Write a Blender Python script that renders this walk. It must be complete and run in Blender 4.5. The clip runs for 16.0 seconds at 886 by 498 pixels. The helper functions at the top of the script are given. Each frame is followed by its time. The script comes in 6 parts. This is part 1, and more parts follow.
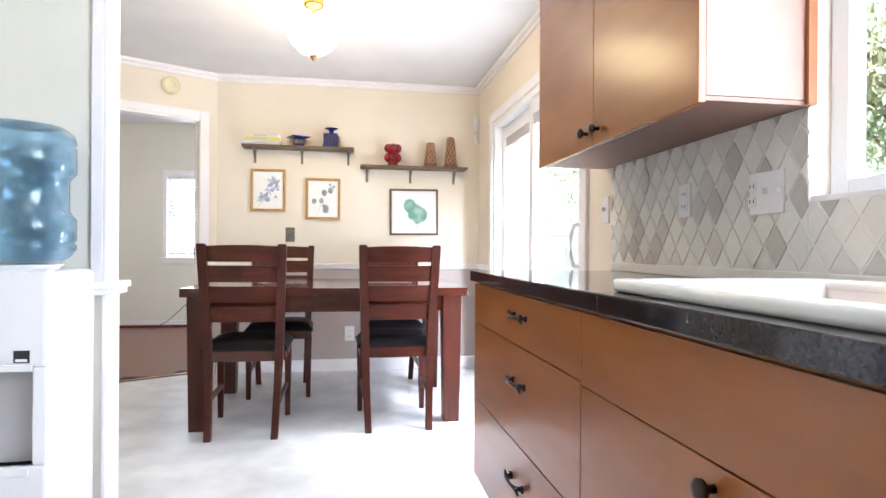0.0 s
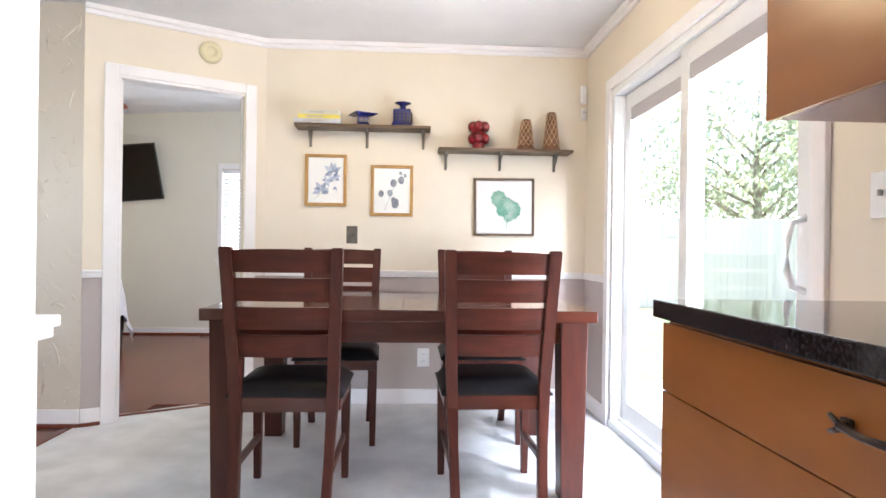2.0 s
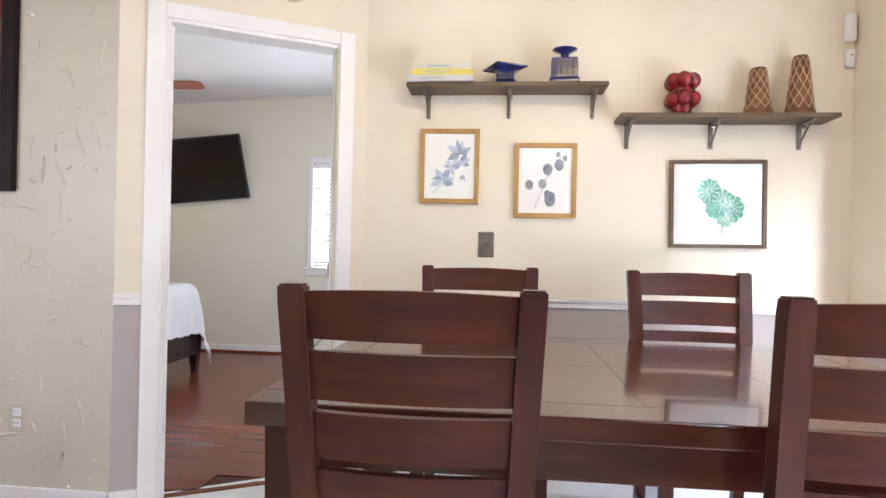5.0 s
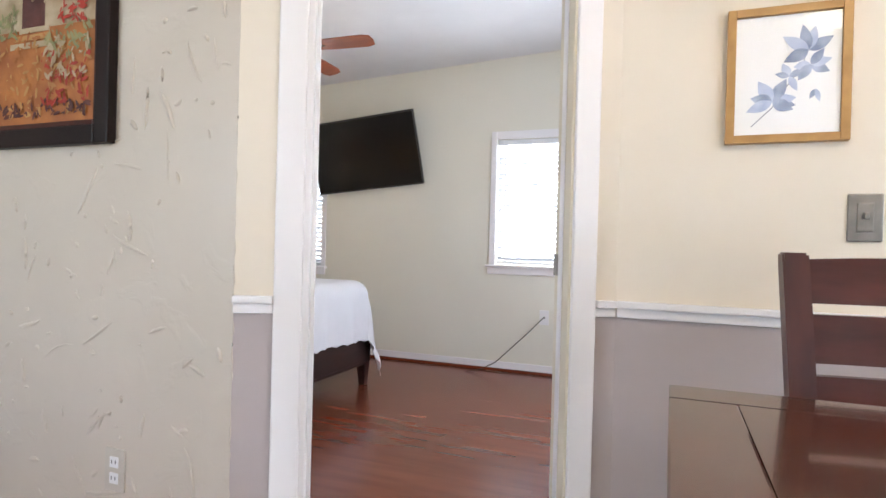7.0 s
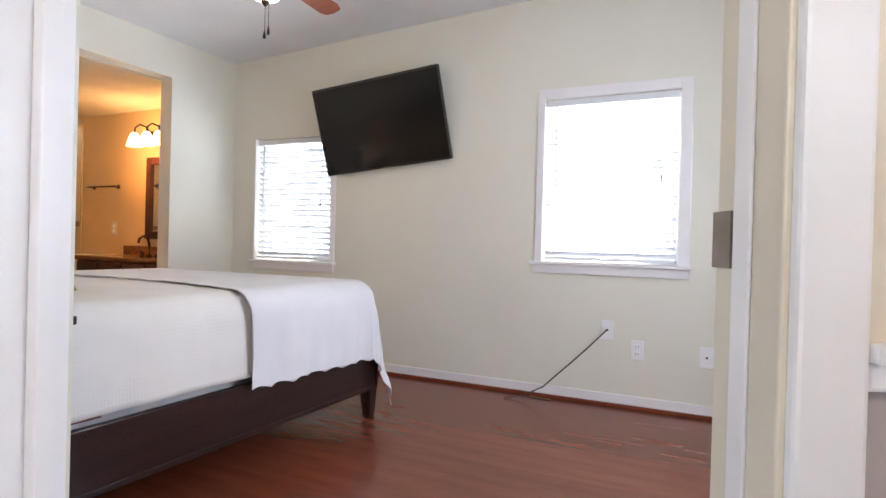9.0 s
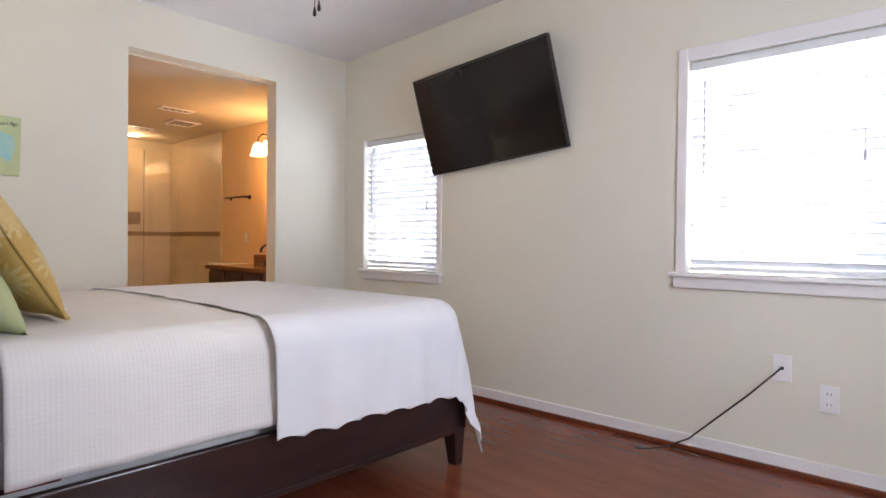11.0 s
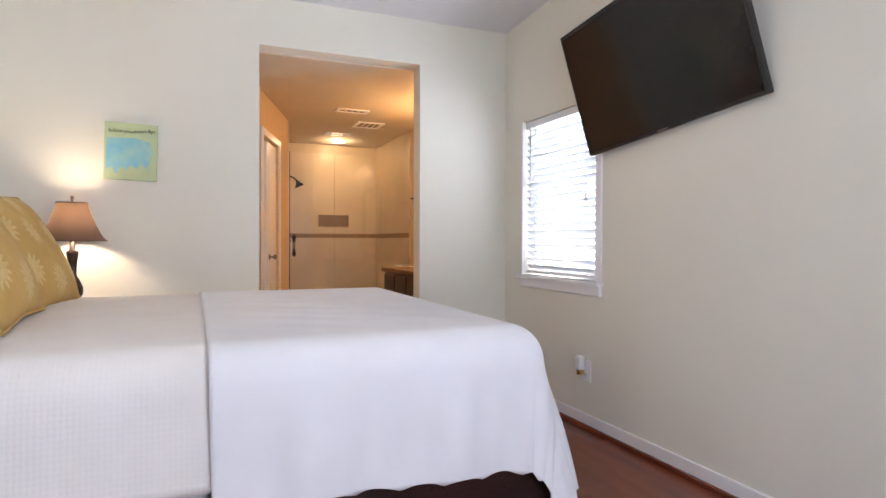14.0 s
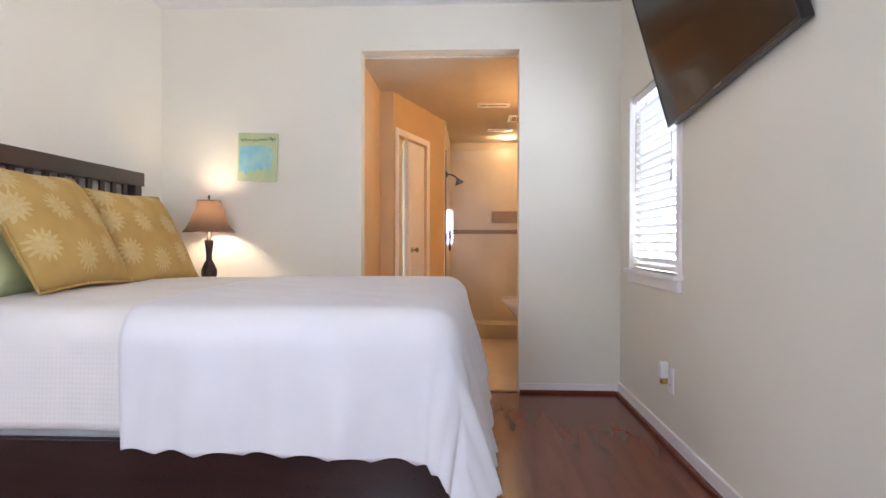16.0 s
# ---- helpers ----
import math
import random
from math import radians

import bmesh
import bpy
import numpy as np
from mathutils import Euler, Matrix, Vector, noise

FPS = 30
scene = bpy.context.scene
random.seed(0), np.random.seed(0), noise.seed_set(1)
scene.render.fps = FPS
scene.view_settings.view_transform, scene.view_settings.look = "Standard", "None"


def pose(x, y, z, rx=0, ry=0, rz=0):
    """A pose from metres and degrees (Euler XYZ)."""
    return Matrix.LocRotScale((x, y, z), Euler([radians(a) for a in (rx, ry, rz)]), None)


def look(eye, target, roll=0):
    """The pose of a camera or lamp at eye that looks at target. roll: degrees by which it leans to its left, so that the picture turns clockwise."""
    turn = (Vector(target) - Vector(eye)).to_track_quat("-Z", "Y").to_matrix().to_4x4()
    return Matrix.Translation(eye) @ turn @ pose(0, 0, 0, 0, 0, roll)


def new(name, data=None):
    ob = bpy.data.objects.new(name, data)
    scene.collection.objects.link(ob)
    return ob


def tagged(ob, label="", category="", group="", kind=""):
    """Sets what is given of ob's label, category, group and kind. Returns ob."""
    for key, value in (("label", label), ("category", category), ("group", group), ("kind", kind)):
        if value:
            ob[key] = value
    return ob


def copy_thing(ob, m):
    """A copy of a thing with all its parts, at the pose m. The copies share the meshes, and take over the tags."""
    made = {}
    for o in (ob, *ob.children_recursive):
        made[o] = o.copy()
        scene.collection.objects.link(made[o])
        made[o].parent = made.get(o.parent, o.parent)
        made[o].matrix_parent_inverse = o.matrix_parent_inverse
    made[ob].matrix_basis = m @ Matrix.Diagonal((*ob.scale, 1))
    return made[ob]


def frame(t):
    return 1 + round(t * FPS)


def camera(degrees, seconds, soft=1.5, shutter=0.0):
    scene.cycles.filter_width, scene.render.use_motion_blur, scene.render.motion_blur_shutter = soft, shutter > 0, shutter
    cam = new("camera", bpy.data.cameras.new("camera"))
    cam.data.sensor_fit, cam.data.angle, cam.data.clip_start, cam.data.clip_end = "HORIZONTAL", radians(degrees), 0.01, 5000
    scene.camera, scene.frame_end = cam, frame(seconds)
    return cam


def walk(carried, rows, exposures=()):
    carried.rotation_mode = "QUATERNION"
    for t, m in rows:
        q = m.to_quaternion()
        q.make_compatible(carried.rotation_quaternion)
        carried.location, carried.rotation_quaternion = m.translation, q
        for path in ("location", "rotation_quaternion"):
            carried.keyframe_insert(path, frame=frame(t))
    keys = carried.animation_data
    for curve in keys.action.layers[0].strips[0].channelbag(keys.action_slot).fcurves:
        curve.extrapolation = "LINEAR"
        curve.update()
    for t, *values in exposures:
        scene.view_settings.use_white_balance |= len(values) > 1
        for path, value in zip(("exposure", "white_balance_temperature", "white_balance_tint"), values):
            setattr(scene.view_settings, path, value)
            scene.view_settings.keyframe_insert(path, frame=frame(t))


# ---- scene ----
cam = camera(74.6, 16.0)
PATH = [
    (0, (0.027, 0.453, 0.989), (0.351, 2.427, 0.99), 0.4),
    (0.5, (0.017, 0.691, 0.997), (0.251, 2.677, 0.996), 0.6),
    (1, (0.048, 0.953, 0.994), (0.233, 2.945, 0.992), 0.7),
    (1.5, (0.034, 1.194, 0.989), (0.165, 3.19, 0.986), 0.7),
    (2, (-0.036, 1.426, 1.011), (0.071, 3.423, 1.012), 0.8),
    (2.5, (-0.073, 1.652, 1.03), (0.023, 3.65, 1.031), 0.8),
    (3, (-0.1, 1.857, 1.067), (-0.016, 3.855, 1.067), 0.9),
    (5.5, (-0.473, 2.834, 1.073), (-0.84, 4.8, 1.075), 1.3),
    (6, (-0.598, 3.077, 1.048), (-1.166, 4.995, 1.045), 1.3),
    (6.5, (-0.726, 3.345, 1.034), (-1.421, 5.22, 1.025), 1.5),
    (7, (-0.847, 3.596, 1.005), (-1.582, 5.456, 0.995), 1.5),
    (7.5, (-0.947, 3.845, 0.975), (-1.696, 5.699, 0.964), 1.6),
    (8, (-1.037, 4.096, 0.946), (-1.813, 5.94, 0.935), 1.7),
    (10.5, (-1.2, 5.147, 0.947), (-2.391, 6.753, 0.925), 0.8),
    (11, (-1.179, 5.282, 0.997), (-2.521, 6.765, 0.974), 0.6),
    (11.5, (-1.197, 5.356, 1.014), (-2.66, 6.719, 0.995), 0.7),
    (12, (-1.212, 5.404, 1.022), (-2.77, 6.659, 1.001), 0.6),
    (12.5, (-1.289, 5.537, 1.018), (-2.911, 6.706, 1.0), 0.5),
    (13, (-1.347, 5.746, 1.018), (-3.018, 6.845, 0.996), 0.5),
    (13.5, (-1.36, 6.025, 1.008), (-3.114, 6.986, 0.987), 0.3),
    (14, (-1.354, 6.288, 1.002), (-3.204, 7.048, 0.975), 0.2),
    (14.5, (-1.296, 6.563, 1.001), (-3.214, 7.129, 0.975), 0.2),
    (15, (-1.227, 6.828, 0.979), (-3.194, 7.188, 0.954), 0.1),
    (15.5, (-1.234, 7.051, 0.938), (-3.23, 7.176, 0.917), -0.0),
    (16, (-1.243, 7.277, 0.936), (-3.24, 7.181, 0.913), 0.1),
]
walk(cam, [(t, look(*p)) for t, *p in PATH], exposures=[(0, 2.42, 6350, 10), (3, 2.39, 6300, 10), (6, 2.36, 6250, 10), (8, 2.46, 6150, 11), (10.5, 2.37, 6290, 14), (12, 2.40, 6160, 14), (16, 2.46, 6050, 15)])

# ---- world, sun and daylight ----
world = bpy.data.worlds.new("world")
scene.world = world
world.use_nodes = True
wn = world.node_tree.nodes
sky = wn.new("ShaderNodeTexSky")
sky.sky_type, sky.sun_disc = "NISHITA", False
sky.sun_elevation, sky.sun_rotation = radians(70), radians(73)
wn["Background"].inputs["Strength"].default_value = 0.15
world.node_tree.links.new(sky.outputs["Color"], wn["Background"].inputs["Color"])
sun = new("sun", bpy.data.lights.new("sun", "SUN"))
sun.data.energy, sun.data.angle, sun.data.color = 5.0, radians(0.5), (1.0, 0.95, 0.88)
sun.matrix_world = look((0, 0, 0), (-0.33, -0.10, -0.94))


def area_lamp(name, eye, target, w, h, watts, colour=(1, 1, 1)):
    lamp = new(name, bpy.data.lights.new(name, "AREA"))
    lamp.data.shape, lamp.data.size, lamp.data.size_y = "RECTANGLE", w, h
    lamp.data.energy, lamp.data.color = watts, colour
    lamp.matrix_world = look(eye, target)
    return lamp


def point_lamp(name, eye, watts, radius, colour):
    lamp = new(name, bpy.data.lights.new(name, "POINT"))
    lamp.data.energy, lamp.data.shadow_soft_size, lamp.data.color = watts, radius, colour
    lamp.location = eye
    return lamp


DAY = (0.83, 0.89, 1.0)
area_lamp("daylight_kitchen", (1.27, 0.85, 1.6), (0.0, 0.75, 1.3), 1.1, 0.9, 11.5, DAY)
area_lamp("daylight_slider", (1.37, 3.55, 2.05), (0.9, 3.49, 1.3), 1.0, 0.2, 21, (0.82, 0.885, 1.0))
area_lamp("daylight_slider_low", (1.37, 3.22, 0.46), (0.0, 3.62, 0.34), 0.75, 0.68, 8.5, (0.82, 0.885, 1.0))
# added fill for the plaster wall; no living room window is known
area_lamp("fill_living", (-3.2, 2.47, 1.40), (-2.9, 4.6, 1.2), 1.1, 1.2, 3.6, DAY)
# added lamp in an unseen east opening, inferred from the bed's lit side
area_lamp("unseen_bedroom_side", (-0.40, 6.70, 1.25), (-2.4, 6.75, 1.0), 0.4, 0.75, 6.4, DAY)
area_lamp("daylight_bedroom_small", (-4.25, 8.36, 1.28), (-4.25, 7.0, 1.1), 0.7, 0.9, 2.8, DAY)
area_lamp("daylight_bedroom_large", (-1.80, 8.36, 1.38), (-1.80, 7.0, 1.2), 0.76, 1.0, 5.6, DAY)
point_lamp("bulb_dining", (-0.165, 3.72, 2.12), 2.5, 0.08, (1.0, 0.74, 0.42))
point_lamp("bulb_bedside", (-4.71, 5.685, 1.11), 1.9, 0.04, (1.0, 0.78, 0.52))
point_lamp("bulb_bedroom_fan", (-3.13, 6.66, 2.07), 0.4, 0.06, (1.0, 0.85, 0.65))
for i in range(3):
    point_lamp("bulb_vanity", (-5.93 + i * 0.16, 8.02, 1.80), 1.15, 0.04, (1.0, 0.55, 0.20))
point_lamp("bulb_shower", (-7.85, 7.68, 2.05), 1.0, 0.06, (1.0, 0.68, 0.36))


# ---- materials ----
def mat(name, a, b=None, rough=0.6, metal=0.0, scale=8.0, detail=6.0, bump=0.0, bump_scale=120.0, stretch=(1, 1, 1), spread=(0.35, 0.65), coat=0.0, rough_var=0.08, random_tone=0.0):
    """Two tones mixed by noise, a finer noise for relief and gloss."""
    m = bpy.data.materials.new(name)
    m.use_nodes = True
    nt = m.node_tree
    n, ln = nt.nodes, nt.links
    p = n["Principled BSDF"]
    b = b or tuple(c * 0.9 for c in a)
    tc = n.new("ShaderNodeTexCoord")
    mp = n.new("ShaderNodeMapping")
    mp.inputs["Scale"].default_value = stretch
    ln.new(tc.outputs["Object"], mp.inputs["Vector"])
    no = n.new("ShaderNodeTexNoise")
    no.inputs["Scale"].default_value, no.inputs["Detail"].default_value = scale, detail
    ln.new(mp.outputs["Vector"], no.inputs["Vector"])
    cr = n.new("ShaderNodeValToRGB")
    cr.color_ramp.elements[0].position, cr.color_ramp.elements[1].position = spread
    cr.color_ramp.elements[0].color, cr.color_ramp.elements[1].color = (*a, 1), (*b, 1)
    ln.new(no.outputs["Fac"], cr.inputs["Fac"])
    colour = cr.outputs["Color"]
    if random_tone:
        oi = n.new("ShaderNodeObjectInfo")
        hs = n.new("ShaderNodeHueSaturation")
        mr = n.new("ShaderNodeMapRange")
        mr.inputs["To Min"].default_value, mr.inputs["To Max"].default_value = 1 - random_tone, 1 + random_tone
        ln.new(oi.outputs["Random"], mr.inputs["Value"])
        ln.new(mr.outputs["Result"], hs.inputs["Value"])
        ln.new(colour, hs.inputs["Color"])
        colour = hs.outputs["Color"]
    ln.new(colour, p.inputs["Base Color"])
    fine = n.new("ShaderNodeTexNoise")
    fine.inputs["Scale"].default_value, fine.inputs["Detail"].default_value = bump_scale, 3.0
    ln.new(mp.outputs["Vector"], fine.inputs["Vector"])
    rr = n.new("ShaderNodeMapRange")
    rr.inputs["To Min"].default_value, rr.inputs["To Max"].default_value = max(rough - rough_var, 0.02), min(rough + rough_var, 1)
    ln.new(fine.outputs["Fac"], rr.inputs["Value"])
    ln.new(rr.outputs["Result"], p.inputs["Roughness"])
    p.inputs["Metallic"].default_value = metal
    p.inputs["Coat Weight"].default_value = coat
    if bump:
        bp = n.new("ShaderNodeBump")
        bp.inputs["Strength"].default_value, bp.inputs["Distance"].default_value = bump, 0.004
        ln.new(fine.outputs["Fac"], bp.inputs["Height"])
        ln.new(bp.outputs["Normal"], p.inputs["Normal"])
    return m


def two_tone(name, low, high, z, rough=0.75):
    """Wall paint in two colours that meet under the chair rail."""
    m = mat(name, high, tuple(c * 0.96 for c in high), rough, scale=2.5, bump=0.12, bump_scale=260)
    nt = m.node_tree
    n, ln = nt.nodes, nt.links
    geo, sep, gt, mix = (n.new(k) for k in ("ShaderNodeNewGeometry", "ShaderNodeSeparateXYZ", "ShaderNodeMath", "ShaderNodeMix"))
    gt.operation, gt.inputs[1].default_value = "GREATER_THAN", z
    mix.data_type = "RGBA"
    ln.new(geo.outputs["Position"], sep.inputs[0])
    ln.new(sep.outputs["Z"], gt.inputs[0])
    ln.new(gt.outputs[0], mix.inputs["Factor"])
    mix.inputs["A"].default_value = (*low, 1)
    p = n["Principled BSDF"]
    ln.new(p.inputs["Base Color"].links[0].from_socket, mix.inputs["B"])
    ln.new(mix.outputs["Result"], p.inputs["Base Color"])
    return m


def trowelled(name, a, b):
    """Plaster with skip-trowel ridges."""
    m = mat(name, a, b, 0.36, scale=1.6, spread=(0.3, 0.7))
    n, ln = m.node_tree.nodes, m.node_tree.links
    tc = n.new("ShaderNodeTexCoord")
    big, vo, mx = n.new("ShaderNodeTexNoise"), n.new("ShaderNodeTexVoronoi"), n.new("ShaderNodeMath")
    big.inputs["Scale"].default_value, big.inputs["Detail"].default_value, big.inputs["Distortion"].default_value = 9.0, 4.0, 0.6
    vo.feature, vo.inputs["Scale"].default_value = "DISTANCE_TO_EDGE", 5.0
    ramp = n.new("ShaderNodeValToRGB")
    ramp.color_ramp.elements[0].position, ramp.color_ramp.elements[1].position = 0.57, 0.63
    ln.new(tc.outputs["Object"], big.inputs["Vector"])
    ln.new(big.outputs["Fac"], ramp.inputs["Fac"])
    mx.operation = "ADD"
    ln.new(ramp.outputs["Color"], mx.inputs[0])
    ln.new(big.outputs["Fac"], mx.inputs[1])
    bp = n.new("ShaderNodeBump")
    bp.inputs["Strength"].default_value, bp.inputs["Distance"].default_value = 0.16, 0.005
    ln.new(mx.outputs[0], bp.inputs["Height"])
    ln.new(bp.outputs["Normal"], n["Principled BSDF"].inputs["Normal"])
    return m


def glow(name, colour, strength):
    m = bpy.data.materials.new(name)
    m.use_nodes = True
    p = m.node_tree.nodes["Principled BSDF"]
    p.inputs["Base Color"].default_value = (*colour, 1)
    p.inputs["Emission Color"].default_value = (*colour, 1)
    p.inputs["Emission Strength"].default_value = strength
    return m


def glass(name, colour=(1, 1, 1), rough=0.0, ior=1.45):
    m = bpy.data.materials.new(name)
    m.use_nodes = True
    p = m.node_tree.nodes["Principled BSDF"]
    p.inputs["Base Color"].default_value = (*colour, 1)
    p.inputs["Transmission Weight"].default_value, p.inputs["Roughness"].default_value, p.inputs["IOR"].default_value = 1.0, rough, ior
    return m


CREAM, MAUVE = (0.81, 0.73, 0.615), (0.46, 0.40, 0.39)
M = {
    "dining_paint": two_tone("dining_paint", MAUVE, CREAM, 0.845),
    "kitchen_paint": mat("kitchen_paint", (0.76, 0.74, 0.66), (0.73, 0.71, 0.63), 0.75, scale=2.5, bump=0.1, bump_scale=260),
    "plaster": trowelled("plaster", (0.645, 0.575, 0.49), (0.585, 0.52, 0.44)),
    "bedroom_paint": mat("bedroom_paint", (0.79, 0.765, 0.675), (0.77, 0.745, 0.655), 0.72, scale=1.8, bump=0.12, bump_scale=240),
    "bath_paint": mat("bath_paint", (0.70, 0.50, 0.28), (0.66, 0.47, 0.26), 0.7, scale=2.0, bump=0.15, bump_scale=200),
    "ceiling_paint": mat("ceiling_paint", (0.76, 0.75, 0.76), (0.72, 0.71, 0.72), 0.85, scale=3.0, bump=0.25, bump_scale=180),
    "trim": mat("trim", (0.87, 0.85, 0.86), (0.83, 0.81, 0.82), 0.35, scale=4.0, bump=0.03),
    "vinyl": mat("vinyl", (0.84, 0.85, 0.86), (0.80, 0.81, 0.82), 0.3, scale=4.0),
    "lino": mat("lino", (0.78, 0.785, 0.79), (0.60, 0.605, 0.615), 0.3, scale=4.5, detail=9, spread=(0.36, 0.66), rough_var=0.06),
    "laminate": mat("laminate", (0.215, 0.056, 0.026), (0.128, 0.031, 0.015), 0.25, scale=2.6, detail=3.0, stretch=(0.7, 5.5, 1.0), spread=(0.2, 0.8), random_tone=0.12, rough_var=0.02),
    "grout": mat("grout", (0.08, 0.022, 0.013), rough=0.8),
    "mahogany": mat("mahogany", (0.075, 0.017, 0.010), (0.040, 0.009, 0.006), 0.34, scale=5.0, detail=8, stretch=(6, 6, 0.8), spread=(0.3, 0.72), coat=0.0, rough_var=0.05),
    "mahogany_flat": mat("mahogany_flat", (0.085, 0.021, 0.013), (0.045, 0.011, 0.008), 0.17, scale=5.0, detail=8, stretch=(0.8, 6, 6), spread=(0.3, 0.72), coat=0.3, rough_var=0.05),
    "mahogany_back": mat("mahogany_back", (0.085, 0.019, 0.011), (0.044, 0.010, 0.006), 0.33, scale=5.0, detail=8, stretch=(0.8, 6, 6), spread=(0.3, 0.72), rough_var=0.05),
    "leather": mat("leather", (0.012, 0.011, 0.014), (0.007, 0.007, 0.009), 0.42, scale=6, bump=0.25, bump_scale=300),
    "cabinet": mat("cabinet", (0.33, 0.115, 0.030), (0.27, 0.088, 0.022), 0.24, scale=2.2, detail=8, stretch=(1, 1, 5), spread=(0.25, 0.75), rough_var=0.05),
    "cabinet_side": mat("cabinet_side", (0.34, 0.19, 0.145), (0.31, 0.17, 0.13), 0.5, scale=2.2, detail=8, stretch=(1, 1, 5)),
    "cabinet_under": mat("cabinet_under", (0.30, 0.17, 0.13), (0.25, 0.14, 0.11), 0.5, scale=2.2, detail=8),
    "granite": mat("granite", (0.030, 0.027, 0.031), (0.011, 0.010, 0.012), 0.09, scale=140, detail=8, spread=(0.4, 0.6), rough_var=0.03),
    "porcelain": mat("porcelain", (0.86, 0.86, 0.83), (0.83, 0.83, 0.80), 0.12, scale=3),
    "bronze": mat("bronze", (0.075, 0.055, 0.05), (0.045, 0.035, 0.032), 0.38, 0.85, scale=30),
    "nickel": mat("nickel", (0.30, 0.275, 0.24), (0.22, 0.20, 0.18), 0.36, 1.0, scale=20),
    "brass": mat("brass", (0.62, 0.42, 0.16), (0.5, 0.33, 0.12), 0.25, 1.0, scale=20),
    "plastic_white": mat("plastic_white", (0.83, 0.83, 0.85), (0.80, 0.80, 0.82), 0.32, scale=3),
    "plastic_grey": mat("plastic_grey", (0.50, 0.48, 0.50), (0.46, 0.44, 0.46), 0.4, scale=3),
    "plastic_ivory": mat("plastic_ivory", (0.74, 0.67, 0.45), (0.70, 0.63, 0.42), 0.4, scale=5),
    "plate": mat("plate", (0.88, 0.87, 0.88), (0.86, 0.85, 0.86), 0.3, scale=5),
    "plate_beige": mat("plate_beige", (0.62, 0.57, 0.50), (0.58, 0.53, 0.46), 0.35, scale=5),
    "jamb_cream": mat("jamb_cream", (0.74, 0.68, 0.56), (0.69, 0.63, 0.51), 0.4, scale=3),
    "black": mat("black", (0.012, 0.012, 0.013), rough=0.5),
    "tv_shell": mat("tv_shell", (0.014, 0.013, 0.014), rough=0.32, scale=10),
    "tv_screen": mat("tv_screen", (0.012, 0.010, 0.010), (0.010, 0.009, 0.009), 0.13, scale=2, rough_var=0.02),
    "espresso": mat("espresso", (0.030, 0.013, 0.012), (0.018, 0.009, 0.009), 0.30, scale=4, detail=8, stretch=(1, 0.8, 6), coat=0.15),
    "quilt": mat("quilt", (0.78, 0.75, 0.72), (0.74, 0.71, 0.68), 0.9, scale=6, bump=0.3, bump_scale=400),
    "throw": mat("throw", (0.76, 0.76, 0.80), (0.73, 0.73, 0.77), 0.92, scale=5, bump=0.25, bump_scale=500),
    "sheet": mat("sheet", (0.50, 0.47, 0.52), (0.44, 0.41, 0.47), 0.85, scale=6, bump=0.2, bump_scale=200),
    "mattress": mat("mattress", (0.66, 0.65, 0.64), (0.56, 0.55, 0.55), 0.9, scale=14, bump=0.3, bump_scale=60),
    "pillow_green": mat("pillow_green", (0.43, 0.46, 0.24), (0.37, 0.40, 0.20), 0.85, scale=5, bump=0.2, bump_scale=300),
    "pillow_blue": mat("pillow_blue", (0.33, 0.37, 0.47), (0.28, 0.32, 0.42), 0.85, scale=5, bump=0.2, bump_scale=300),
    "plaid": mat("plaid", (0.35, 0.03, 0.03), (0.05, 0.02, 0.03), 0.9, scale=40),
    "oak": mat("oak", (0.50, 0.29, 0.10), (0.42, 0.23, 0.075), 0.45, scale=4, detail=8, stretch=(6, 6, 6)),
    "walnut": mat("walnut", (0.15, 0.095, 0.055), (0.10, 0.062, 0.036), 0.5, scale=4, detail=8, stretch=(1, 8, 8)),
    "paper": mat("paper", (0.86, 0.87, 0.89), (0.84, 0.85, 0.87), 0.6, scale=3),
    "canvas_green": mat("canvas_green", (0.55, 0.62, 0.36), (0.48, 0.57, 0.34), 0.8, scale=9, bump=0.2, bump_scale=300),
    "canvas_blue": mat("canvas_blue", (0.22, 0.52, 0.66), (0.38, 0.60, 0.55), 0.8, scale=14, bump=0.2, bump_scale=300),
    "ink": mat("ink", (0.03, 0.03, 0.03), rough=0.7),
    "slat": mat("slat", (0.80, 0.81, 0.83), (0.77, 0.78, 0.80), 0.45, scale=5),
    "blue_glaze": mat("blue_glaze", (0.018, 0.022, 0.16), (0.012, 0.014, 0.09), 0.16, scale=12, coat=0.3),
    "red_glass": mat("red_glass", (0.30, 0.010, 0.016), (0.12, 0.005, 0.009), 0.10, scale=22, coat=0.3),
    "wicker": mat("wicker", (0.20, 0.085, 0.035), (0.11, 0.045, 0.02), 0.5, scale=18),
    "wicker_pale": mat("wicker_pale", (0.52, 0.34, 0.20), (0.40, 0.25, 0.14), 0.5, scale=18),
    "fan_wood": mat("fan_wood", (0.33, 0.085, 0.03), (0.23, 0.055, 0.02), 0.35, scale=4, detail=8, stretch=(1, 6, 6)),
    "tile_warm": mat("tile_warm", (0.66, 0.55, 0.38), (0.56, 0.45, 0.29), 0.3, scale=2.5, detail=8, spread=(0.3, 0.7)),
    "tile_band": mat("tile_band", (0.26, 0.155, 0.085), (0.20, 0.115, 0.06), 0.4, scale=30),
    "tile_pale": mat("tile_pale", (0.80, 0.78, 0.73), (0.75, 0.73, 0.68), 0.4, scale=10, random_tone=0.06),
    "tile_dark": mat("tile_dark", (0.64, 0.60, 0.56), (0.56, 0.525, 0.485), 0.4, scale=10, random_tone=0.16),
    "tile_joint": mat("tile_joint", (0.84, 0.83, 0.79), (0.80, 0.79, 0.75), 0.8, scale=20),
